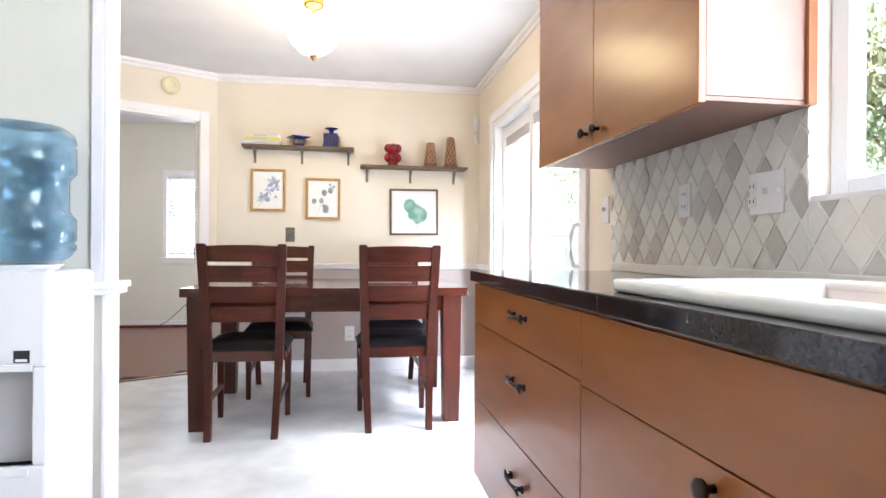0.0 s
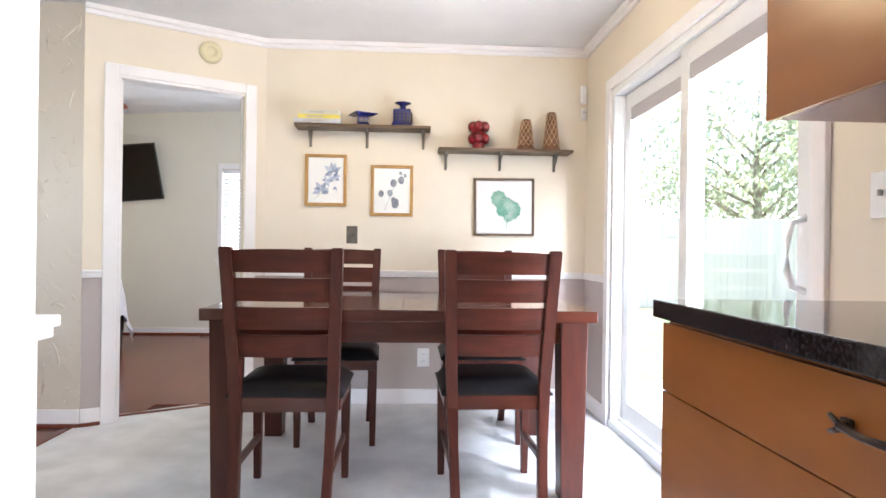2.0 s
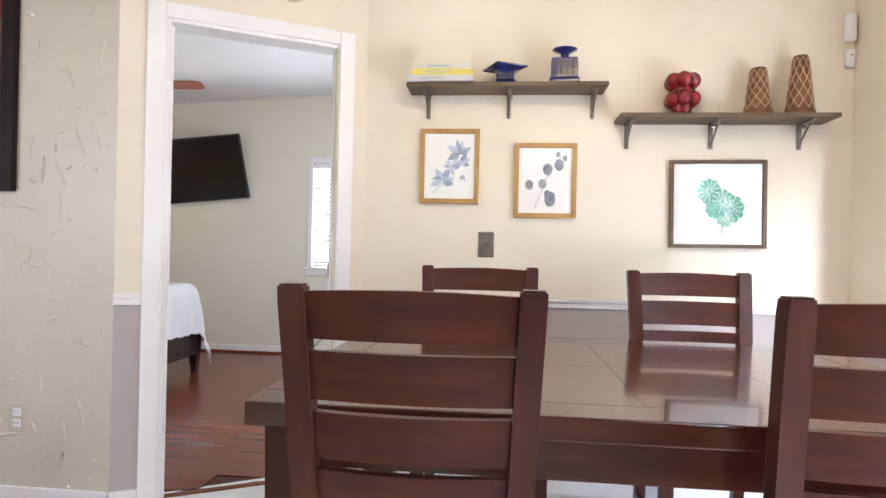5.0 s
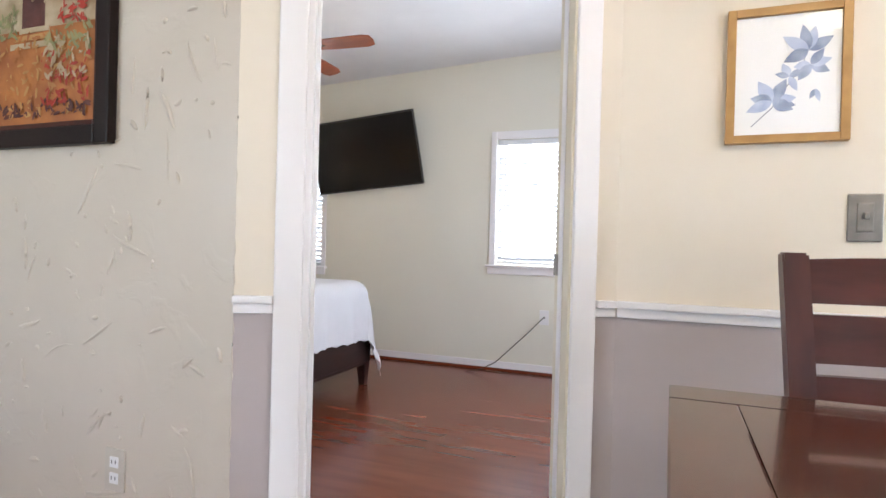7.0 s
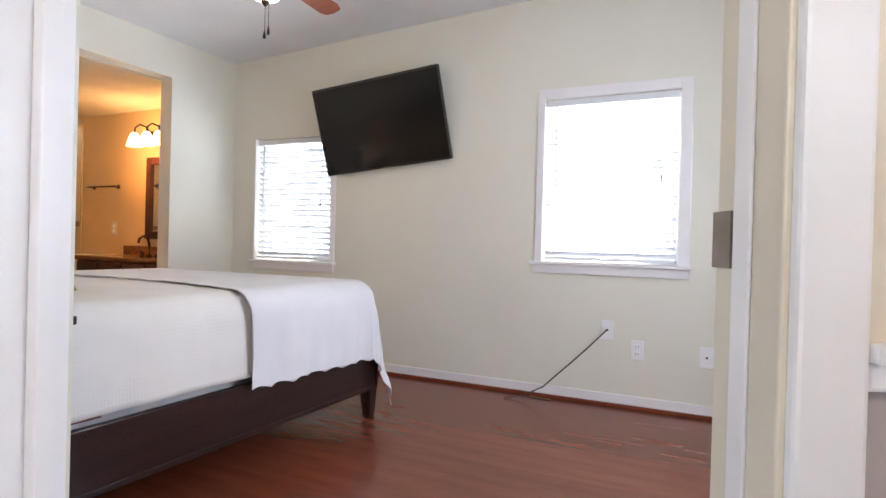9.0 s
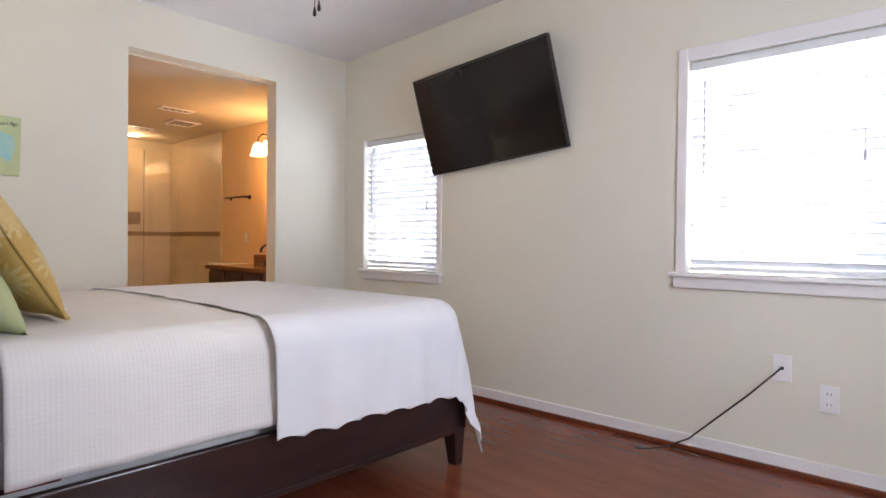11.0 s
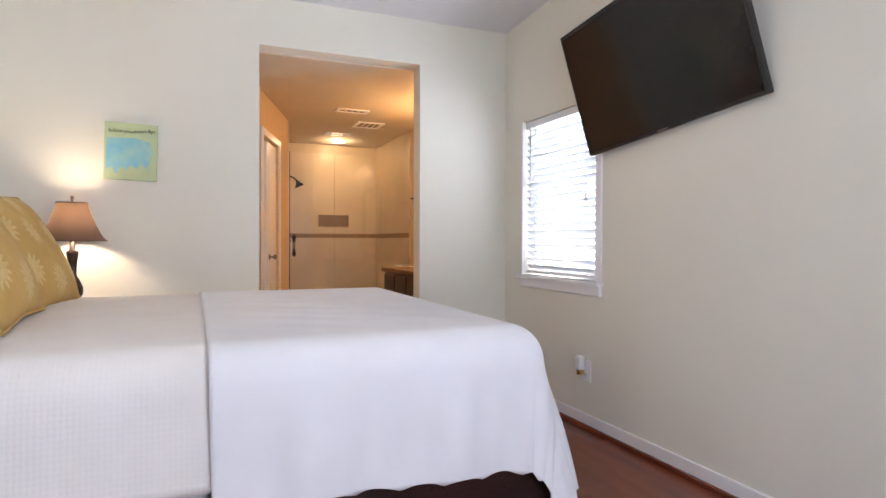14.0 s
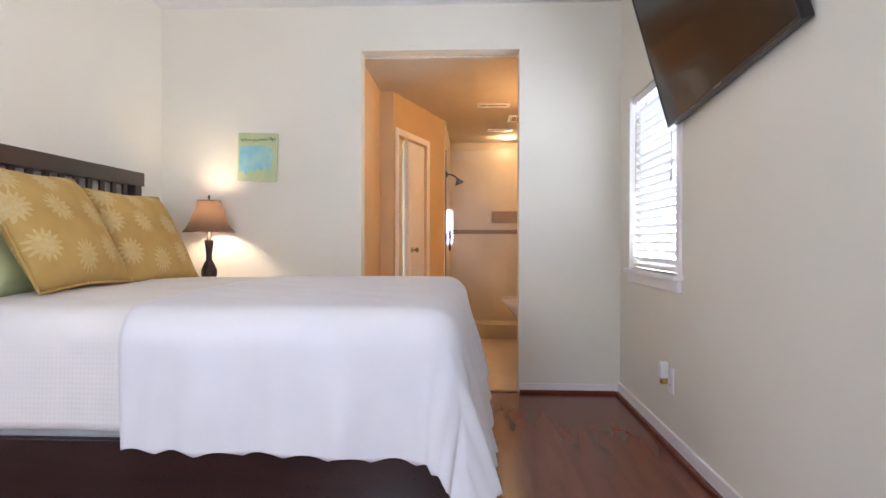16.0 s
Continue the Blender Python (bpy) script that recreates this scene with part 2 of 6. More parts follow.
    "cherry": mat("cherry", (0.075, 0.020, 0.013), (0.05, 0.014, 0.010), 0.3, scale=4, detail=8, stretch=(1, 1, 5)),
    "stone_top": mat("stone_top", (0.25, 0.11, 0.05), (0.16, 0.07, 0.035), 0.15, scale=25),
    "mirror": mat("mirror", (0.9, 0.9, 0.9), (0.89, 0.89, 0.89), 0.02, 1.0, scale=2, rough_var=0.01),
    "grass": mat("grass", (0.12, 0.17, 0.07), (0.20, 0.19, 0.11), 0.9, scale=1.2, detail=9, bump=0.6, bump_scale=80),
    "concrete": mat("concrete", (0.66, 0.64, 0.61), (0.59, 0.57, 0.54), 0.85, scale=3, bump=0.2, bump_scale=80),
    "fence": mat("fence", (0.84, 0.79, 0.72), (0.77, 0.72, 0.65), 0.8, scale=3, stretch=(1, 1, 0.2), random_tone=0.08),
    "bark": mat("bark", (0.30, 0.25, 0.20), (0.20, 0.165, 0.13), 0.9, scale=9, bump=0.6, bump_scale=40),
    "leaf": mat("leaf", (0.12, 0.145, 0.10), (0.09, 0.115, 0.075), 0.6, scale=3, random_tone=0.2),
    "siding": mat("siding", (0.55, 0.53, 0.50), (0.50, 0.48, 0.45), 0.8, scale=2),
    "clear": glass("clear"),
    "bottle": glass("bottle", (0.62, 0.81, 0.95), 0.0, 1.40),
    "lamp_glass": glow("lamp_glass", (1.0, 0.80, 0.50), 1.6),
    "vanity_glass": glow("vanity_glass", (1.0, 0.72, 0.36), 0.8),
    "can_glow": glow("can_glow", (1.0, 0.86, 0.62), 1.6),
}

M["tv_screen"].node_tree.nodes["Principled BSDF"].inputs["Specular IOR Level"].default_value = 0.32
M["mahogany"].node_tree.nodes["Principled BSDF"].inputs["Specular IOR Level"].default_value = 0.35
M["leather"].node_tree.nodes["Principled BSDF"].inputs["Specular IOR Level"].default_value = 0.16
M["mahogany_back"].node_tree.nodes["Principled BSDF"].inputs["Specular IOR Level"].default_value = 0.3
ln_ = M["leaf"].node_tree
tr_, mx_ = ln_.nodes.new("ShaderNodeBsdfTranslucent"), ln_.nodes.new("ShaderNodeMixShader")
tr_.inputs["Color"].default_value, mx_.inputs[0].default_value = (0.46, 0.52, 0.36, 1), 0.7
ln_.links.new(ln_.nodes["Principled BSDF"].outputs[0], mx_.inputs[1])
ln_.links.new(tr_.outputs[0], mx_.inputs[2])
ln_.links.new(mx_.outputs[0], ln_.nodes["Material Output"].inputs["Surface"])


# ---- mesh helpers ----
def box(bm, x0, x1, y0, y1, z0, z1, bevel=0.0, m=None):
    r = bmesh.ops.create_cube(bm, size=1.0)
    vs = r["verts"]
    for v in vs:
        v.co = Vector((x0 + (v.co.x + 0.5) * (x1 - x0), y0 + (v.co.y + 0.5) * (y1 - y0), z0 + (v.co.z + 0.5) * (z1 - z0)))
    if bevel:
        es = list({e for v in vs for e in v.link_edges})
        out = bmesh.ops.bevel(bm, geom=es, offset=bevel, segments=2, profile=0.6, affect="EDGES")
        vs = list({v for f in out["faces"] for v in f.verts} | {v for v in vs if v.is_valid})
    if m is not None:
        bmesh.ops.transform(bm, matrix=m, verts=vs)
    return vs


def lathe(bm, profile, seg=24, m=None):
    """Turns (radius, height) points about z."""
    rings = []
    for r, z in profile:
        rings.append([bm.verts.new((max(r, 1e-4) * math.cos(2 * math.pi * i / seg), max(r, 1e-4) * math.sin(2 * math.pi * i / seg), z)) for i in range(seg)])
    for a, b in zip(rings, rings[1:]):
        for i in range(seg):
            bm.faces.new((a[i], a[(i + 1) % seg], b[(i + 1) % seg], b[i]))
    bm.faces.new(list(reversed(rings[0])))
    bm.faces.new(rings[-1])
    if m is not None:
        bmesh.ops.transform(bm, matrix=m, verts=[v for r in rings for v in r])


def tube(bm, pts, r, seg=8):
    """A round bar along points."""
    pts = [Vector(p) for p in pts]
    rings = []
    for i, p in enumerate(pts):
        d = (pts[min(i + 1, len(pts) - 1)] - pts[max(i - 1, 0)]).normalized()
        q = d.to_track_quat("Z", "Y")
        rad = r[i] if isinstance(r, (list, tuple)) else r
        rings.append([bm.verts.new(p + q @ Vector((rad * math.cos(2 * math.pi * k / seg), rad * math.sin(2 * math.pi * k / seg), 0))) for k in range(seg)])
    for a, b in zip(rings, rings[1:]):
        for k in range(seg):
            bm.faces.new((a[k], a[(k + 1) % seg], b[(k + 1) % seg], b[k]))
    bm.faces.new(list(reversed(rings[0])))
    bm.faces.new(rings[-1])


def prism(bm, outline, z0, z1):
    """A flat outline in x and y raised from z0 to z1."""
    lo = [bm.verts.new((x, y, z0)) for x, y in outline]
    hi = [bm.verts.new((x, y, z1)) for x, y in outline]
    n = len(outline)
    for i in range(n):
        bm.faces.new((lo[i], lo[(i + 1) % n], hi[(i + 1) % n], hi[i]))
    bm.faces.new(list(reversed(lo)))
    bm.faces.new(hi)


def finish(name, bm, material, smooth=False):
    bmesh.ops.recalc_face_normals(bm, faces=bm.faces[:])
    me = bpy.data.meshes.new(name)
    bm.to_mesh(me)
    bm.free()
    for mt in material if isinstance(material, (list, tuple)) else [material]:
        me.materials.append(mt)
    if smooth:
        me.polygons.foreach_set("use_smooth", [True] * len(me.polygons))
    return me


def part(name, bm, material, parent, label="", smooth=False):
    ob = new(name, finish(name, bm, material, smooth))
    ob.parent = parent
    if label:
        ob["label"] = label
    return ob


def solid(name, bm, material, label, category, kind="", group="", smooth=False):
    """A thing of one mesh, in world coordinates."""
    return tagged(new(name, finish(name, bm, material, smooth)), label, category, group, kind)


def thing(name, m, label, category, group="", kind=""):
    ob = new(name)
    ob.empty_display_size = 0.1
    ob.matrix_world = m
    return tagged(ob, label, category, group, kind)


def bbox_part(name, parent, material, *boxes, bevel=0.003, label="", smooth=False):
    bm = bmesh.new()
    for b in boxes:
        box(bm, *b, bevel=bevel)
    return part(name, bm, material, parent, label, smooth)


def wall_cells(bm, u0, u1, z0, z1, openings, place):
    """Boxes round the openings; place(ua, ub, za, zb) adds one."""
    us = sorted({u0, u1, *[o[0] for o in openings], *[o[1] for o in openings]})
    for ua, ub in zip(us, us[1:]):
        mid = (ua + ub) / 2
        cuts = sorted((o[2], o[3]) for o in openings if o[0] < mid < o[1])
        z = z0
        for a, b in cuts:
            if a > z:
                place(ua, ub, z, a)
            z = b
        if z < z1:
            place(ua, ub, z, z1)


def wall(name, axis, at, thick, u0, u1, z0, z1, material, label, openings=()):
    """A wall whose face lies at x or y = at and whose body goes on by thick."""
    bm = bmesh.new()
    a, b = sorted((at, at + thick))
    if axis == "x":
        wall_cells(bm, u0, u1, z0, z1, openings, lambda p, q, r, s: box(bm, a, b, p, q, r, s))
    else:
        wall_cells(bm, u0, u1, z0, z1, openings, lambda p, q, r, s: box(bm, p, q, a, b, r, s))
    return solid(name, bm, material, label, "wall", "structure")


def strip(name, material, label, *boxes, bevel=0.004, category="trim"):
    bm = bmesh.new()
    for b in boxes:
        box(bm, *b, bevel=bevel)
    return solid(name, bm, material, label, category, "structure")

# ---- the large structure ----
BACK, EAST, TVY, BATHX, HEADY = 5.243, 1.115, 8.199, -4.882, 5.30
CEIL, CEIL_BED, CEIL_BATH = 2.35, 2.44, 2.125
ROOF = 2.74
LIVY = 4.757                  # face of the trowelled wall
RAIL_Z = 0.845
DOOR = pose(-1.865, LIVY, 0, 0, 0, 29.0)      # along the slanted door wall
DOOR_LEN, DOOR_A, DOOR_B, DOOR_H, DOOR_T = 1.003, 0.168, 0.872, 1.980, 0.105

bm = bmesh.new()
prism(bm, [(-60, -60), (90, -60), (90, 90), (-60, 90)], -0.5, -0.16)
solid("ground", bm, M["grass"], "sunlit lawn of short grass round the house", "lawn", "structure")
bm = bmesh.new()
prism(bm, [(-1.9, -2.6), (1.2, -2.6), (1.2, 5.3), (-0.95, 5.3), (-1.03, 5.45), (-1.93, 4.90)], -0.16, 0.0)
floor = solid("floor", bm, M["lino"], "pale marbled grey sheet vinyl floor of kitchen and dining room", "floor", "structure")

wall("wall_north", "y", BACK, 0.11, -1.0, EAST + 0.12, 0, CEIL + 0.1, M["dining_paint"], "cream wall above mauve-grey lower part in dining room")
wall("wall_east", "x", EAST, 0.12, -2.5, BACK, 0, CEIL + 0.1, M["dining_paint"], "cream outer wall with sliding door and kitchen window",
     [(3.03, 4.742, 0.03, 1.95), (0.25, 1.675, 1.108, 2.1)])
wall("wall_south", "y", -2.5, -0.1, -1.9, EAST + 0.12, 0, CEIL + 0.1, M["kitchen_paint"], "plain pale kitchen wall")
wall("wall_west_kitchen", "x", -1.9, -0.1, -2.5, 2.43, 0, CEIL + 0.1, M["kitchen_paint"], "plain pale kitchen side wall")
# the opening is added out of view, to hold the living room fill lamp
wall("wall_partition", "y", 2.43, 0.09, -4.6, -0.731, 0, CEIL + 0.1, M["kitchen_paint"], "pale grey-green partition wall between kitchen and dining room", [(-3.8, -2.6, 0.78, 2.02)])
wall_living = wall("wall_living", "y", LIVY, 0.11, -4.6, -1.865, 0, CEIL + 0.1, M["plaster"], "grey-beige wall of trowelled plaster with ridges")
wall("wall_west_living", "x", -4.6, -0.1, 2.43, LIVY, 0, CEIL + 0.1, M["plaster"], "plain beige plaster wall closing the living room")
bm = bmesh.new()
wall_cells(bm, 0.0, DOOR_LEN, 0, ROOF, [(DOOR_A, DOOR_B, 0, DOOR_H)], lambda a, b, c, d: box(bm, a, b, 0, DOOR_T, c, d, m=DOOR))
solid("wall_door", bm, M["dining_paint"], "slanted cream wall with mauve lower part and bedroom doorway", "wall", "structure")

wall("wall_tv", "y", TVY, 0.13, BATHX, -0.45, 0, ROOF, M["bedroom_paint"], "pale cream bedroom wall with two windows",
     [(-4.63, -3.875, 0.79, 1.765), (-2.208, -1.40, 0.862, 1.89)])
wall("wall_bath_opening", "x", BATHX, -0.12, HEADY, TVY + 0.13, 0, ROOF, M["bedroom_paint"], "pale cream bedroom wall with open bathroom entrance",
     [(6.585, 7.575, 0, 2.137)])
wall("wall_headboard", "y", HEADY, -0.1, BATHX, -2.33, 0, ROOF, M["bedroom_paint"], "pale cream wall behind the bed")
wall("wall_return", "x", -2.33, -0.1, 4.862, HEADY - 0.1, 0, ROOF, M["bedroom_paint"], "short cream return wall")
wall("wall_bedroom_south", "y", 4.868, -0.001, -2.33, -1.93, 0, ROOF, M["bedroom_paint"], "cream bedroom wall beside the doorway")
# the opening never comes into view; it is added for the side lamp
wall("wall_bedroom_east", "x", -0.45, 0.1, BACK + 0.11, TVY, 0, ROOF, M["bedroom_paint"], "plain cream bedroom side wall", [(6.48, 6.92, 0.85, 1.66)])
wall("wall_bedroom_back", "y", BACK + 0.112, 0.01, -1.03, -0.45, 0, ROOF, M["bedroom_paint"], "cream bedroom side of the dining room wall")

bm = bmesh.new()
prism(bm, [(-4.7, -2.6), (EAST + 0.12, -2.6), (EAST + 0.12, BACK + 0.02), (-0.98, BACK + 0.02), (-1.865, LIVY + 0.01), (-4.7, LIVY + 0.01)], CEIL, CEIL + 0.05)
solid("ceiling", bm, M["ceiling_paint"], "flat off-white ceiling of kitchen and dining room", "ceiling", "structure")


def bed_ceiling(x):
    """The bedroom ceiling climbs gently away from the bathroom wall."""
    return 2.418 + 0.05 * (x + 4.88)


bm = bmesh.new()
prism(bm, [(-5.05, 4.4), (1.4, 4.4), (1.4, 8.4), (-5.05, 8.4)], ROOF, ROOF + 0.08)
lo = [(-4.89, 4.862), (-1.93, 4.862), (-1.04, 5.345), (-0.44, 5.36), (-0.44, TVY + 0.01), (-4.89, TVY + 0.01)]
rise = [bm.verts.new((x, y, bed_ceiling(x))) for x, y in lo]
bm.faces.new(rise[::-1])
top = [bm.verts.new((x, y, bed_ceiling(x) + 0.015)) for x, y in lo]
bm.faces.new(top)
for a in range(6):
    bm.faces.new((rise[a], rise[(a + 1) % 6], top[(a + 1) % 6], top[a]))
solid("ceiling_bedroom", bm, M["ceiling_paint"], "gently sloping off-white bedroom ceiling", "ceiling", "structure")

# crown along the dining room
T = M["trim"]
bm = bmesh.new()
for z0, z1, d in ((CEIL - 0.055, CEIL - 0.03, 0.018), (CEIL - 0.03, CEIL - 0.001, 0.038)):
    box(bm, -0.985, EAST, BACK - d, BACK, z0, z1, 0.004)
    box(bm, EAST - d, EAST, -2.4, BACK - d, z0, z1, 0.004)
    box(bm, 0.0, DOOR_LEN, -d, 0, z0, z1, 0.004, DOOR)
solid("trim_crown", bm, T, "white painted crown moulding under the ceiling", "crown moulding", "structure")
bm = bmesh.new()
for z0, z1, d in ((RAIL_Z - 0.02, RAIL_Z + 0.006, 0.014), (RAIL_Z + 0.006, RAIL_Z + 0.024, 0.026)):
    box(bm, -0.984, EAST - 0.001, BACK - d, BACK, z0, z1, 0.004)
    box(bm, EAST - d, EAST, 4.81, BACK - d, z0, z1, 0.004)
    box(bm, 0.0, DOOR_A - 0.071, -d, 0, z0, z1, 0.004, DOOR)
    box(bm, DOOR_B + 0.069, DOOR_LEN - 0.005, -d, 0, z0, z1, 0.004, DOOR)
solid("trim_chair_rail", bm, T, "white chair rail moulding round the dining room", "chair rail", "structure")
bm = bmesh.new()
box(bm, -0.984, EAST - 0.001, BACK - 0.014, BACK, 0, 0.095, 0.004)
box(bm, EAST - 0.014, EAST, 4.81, BACK - 0.014, 0, 0.095, 0.004)
box(bm, 0.0, DOOR_A - 0.071, -0.014, 0, 0, 0.095, 0.004, DOOR)
box(bm, DOOR_B + 0.069, DOOR_LEN - 0.01, -0.014, 0, 0, 0.095, 0.004, DOOR)
box(bm, -4.6, -1.866, LIVY - 0.014, LIVY, 0.0, 0.095, 0.004)
solid("baseboard", bm, T, "white baseboard along the dining room walls", "baseboard", "structure")
bm = bmesh.new()
box(bm, -4.6, -1.858, LIVY - 0.032, LIVY - 0.014, 0, 0.02, 0.004)
box(bm, -0.005, DOOR_A - 0.071, -0.03, -0.014, 0, 0.02, 0.004, DOOR)
box(bm, -4.86, -0.5, TVY - 0.032, TVY - 0.014, 0, 0.022, 0.004)
box(bm, BATHX + 0.014, BATHX + 0.032, 7.58, TVY - 0.032, 0, 0.022, 0.004)
solid("trim_shoe", bm, M["laminate"], "reddish wood quarter round along the floor", "trim", "structure")
bm = bmesh.new()
box(bm, BATHX, -0.45, TVY - 0.014, TVY, 0.0, 0.075, 0.004)
box(bm, BATHX, BATHX + 0.014, 7.576, TVY - 0.014, 0, 0.06, 0.004)
box(bm, BATHX, -2.34, HEADY, HEADY + 0.014, 0, 0.075, 0.004)
solid("baseboard_bedroom", bm, T, "low white baseboard along bedroom walls", "baseboard", "structure")

# partition end: wide casing, cap and lower board
bm = bmesh.new()
box(bm, -0.731, -0.719, 2.423, 2.525, 0.87, CEIL - 0.001, 0.003)
box(bm, -0.731, -0.717, 2.421, 2.529, 0.0, 0.838, 0.003)
box(bm, -0.764, -0.731, 2.42, 2.43, 0.87, CEIL - 0.001, 0.002)
for z0, z1, d in ((0.838, 0.858, 0.018), (0.858, 0.88, 0.026)):
    box(bm, -0.764, -0.715 + d, 2.423 - d, 2.525 + d, z0, z1, 0.004)
solid("trim_partition", bm, T, "white casing and moulded cap on the partition end", "trim", "structure")


# bedroom doorway
def doorway():
    d = thing("door_1", DOOR, "white cased doorway without a door leaf, open to bedroom", "doorway", kind="structure")
    a, b, h, t = DOOR_A, DOOR_B, DOOR_H, DOOR_T
    bbox_part("casing", d, T, (a - 0.070, a, -0.018, 0, 0, h + 0.06), bevel=0.005)
    bbox_part("casing", d, T, (b, b + 0.068, -0.018, 0, 0, h + 0.06), bevel=0.005)
    bbox_part("casing", d, T, (a, b, -0.018, 0, h, h + 0.06), bevel=0.005)
    bbox_part("jamb", d, T, (a - 0.001, a + 0.016, -0.006, t + 0.004, 0, h), bevel=0.003)
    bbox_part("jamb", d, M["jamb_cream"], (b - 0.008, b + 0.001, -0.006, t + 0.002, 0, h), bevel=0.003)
    bbox_part("jamb", d, T, (a + 0.016, b - 0.008, -0.006, t + 0.004, h - 0.016, h + 0.001), bevel=0.003)
    bbox_part("door_stop", d, T, (a + 0.016, a + 0.026, 0.04, 0.07, 0, h - 0.016), (b - 0.012, b - 0.008, 0.04, 0.07, 0, h - 0.016), bevel=0.002)
    for z in (0.36, 1.62):
        bbox_part("hinge", d, M["nickel"], (a + 0.016, a + 0.019, 0.085, 0.112, z, z + 0.1), bevel=0.001, label="brushed metal hinge leaf")
    bbox_part("strike_plate", d, M["nickel"], (b - 0.011, b - 0.008, 0.075, 0.111, 0.93, 0.99), bevel=0.001, label="brushed metal strike plate")


doorway()


# sliding patio door
def slider():
    y0, y1, z0, z1 = 3.03, 4.742, 0.03, 1.95
    d = thing("door_2", pose(EAST, 0, 0), "white vinyl sliding glass patio door", "sliding door", kind="structure")
    V = M["vinyl"]
    bbox_part("casing", d, T, (-0.018, 0, y1, y1 + 0.072, 0.0, z1 + 0.065), bevel=0.005)
    bbox_part("casing", d, T, (-0.018, 0, y0 - 0.062, y0, 0.0, z1 + 0.065), bevel=0.005)
    bbox_part("casing", d, T, (-0.018, 0, y0, y1, z1, z1 + 0.065), bevel=0.005)
    bbox_part("frame", d, V, (0.0, 0.12, y1 - 0.035, y1, z0, z1), (0.0, 0.12, y0, y0 + 0.035, z0, z1), (0.0, 0.12, y0 + 0.035, y1 - 0.035, z1 - 0.04, z1))
    bbox_part("track", d, V, (-0.004, 0.118, y0 + 0.001, y1 - 0.001, 0.001, z0 + 0.012), (0.045, 0.052, y0, y1, z0 + 0.012, z0 + 0.03), label="white sill track")
    for name, ya, yb, xa in (("fixed_panel", 3.855, 4.707, 0.065), ("sliding_panel", 3.065, 3.925, 0.02)):
        xb = xa + 0.036
        p = bbox_part(name, d, V, (xa, xb, ya, ya + 0.075, z0 + 0.03, z1 - 0.042), (xa, xb, yb - 0.075, yb, z0 + 0.03, z1 - 0.042),
                      (xa, xb, ya + 0.075, yb - 0.075, z0 + 0.03, z0 + 0.13), (xa, xb, ya + 0.075, yb - 0.075, z1 - 0.13, z1 - 0.042))
        g = bbox_part("pane", p, M["clear"], (xa + 0.014, xa + 0.02, ya + 0.07, yb - 0.07, z0 + 0.12, z1 - 0.12), bevel=0)
        g.visible_shadow = False
        bbox_part("shade_strip", p, M["plastic_grey"], (xa + 0.004, xa + 0.013, ya + 0.075, yb - 0.075, z1 - 0.20, z1 - 0.13), bevel=0.002, label="grey rolled shade strip")
    bm = bmesh.new()
    tube(bm, [(0.02, 3.10, 0.90), (-0.02, 3.10, 0.915), (-0.035, 3.10, 0.96), (-0.035, 3.10, 1.06), (-0.02, 3.10, 1.105), (0.02, 3.10, 1.12)], 0.011, 10)
    part("door_handle", bm, V, d, "white looped pull handle", True)


slider()


# kitchen window
def kitchen_window():
    y0, y1, z0, z1 = 0.25, 1.675, 1.108, 2.1
    w = thing("window_1", pose(EAST, 0, 0), "white kitchen window over the sink", "window", kind="structure")
    V = M["vinyl"]
    bbox_part("window_frame", w, V, (0.05, 0.1, y0, y0 + 0.05, z0, z1), (0.05, 0.1, y1 - 0.05, y1, z0, z1), (0.05, 0.1, y0 + 0.05, y1 - 0.05, z0, z0 + 0.05), (0.05, 0.1, y0 + 0.05, y1 - 0.05, z1 - 0.05, z1), (0.05, 0.1, 0.93, 0.98, z0 + 0.05, z1 - 0.05))
    bbox_part("window_sill", w, T, (-0.004, 0.05, y0, y1, z0 - 0.002, z0 + 0.014))
    for ya, yb in ((0.3, 0.93), (0.98, 1.625)):
        g = bbox_part("pane", w, M["clear"], (0.07, 0.076, ya, yb, z0 + 0.05, z1 - 0.05), bevel=0)
        g.visible_shadow = False


kitchen_window()


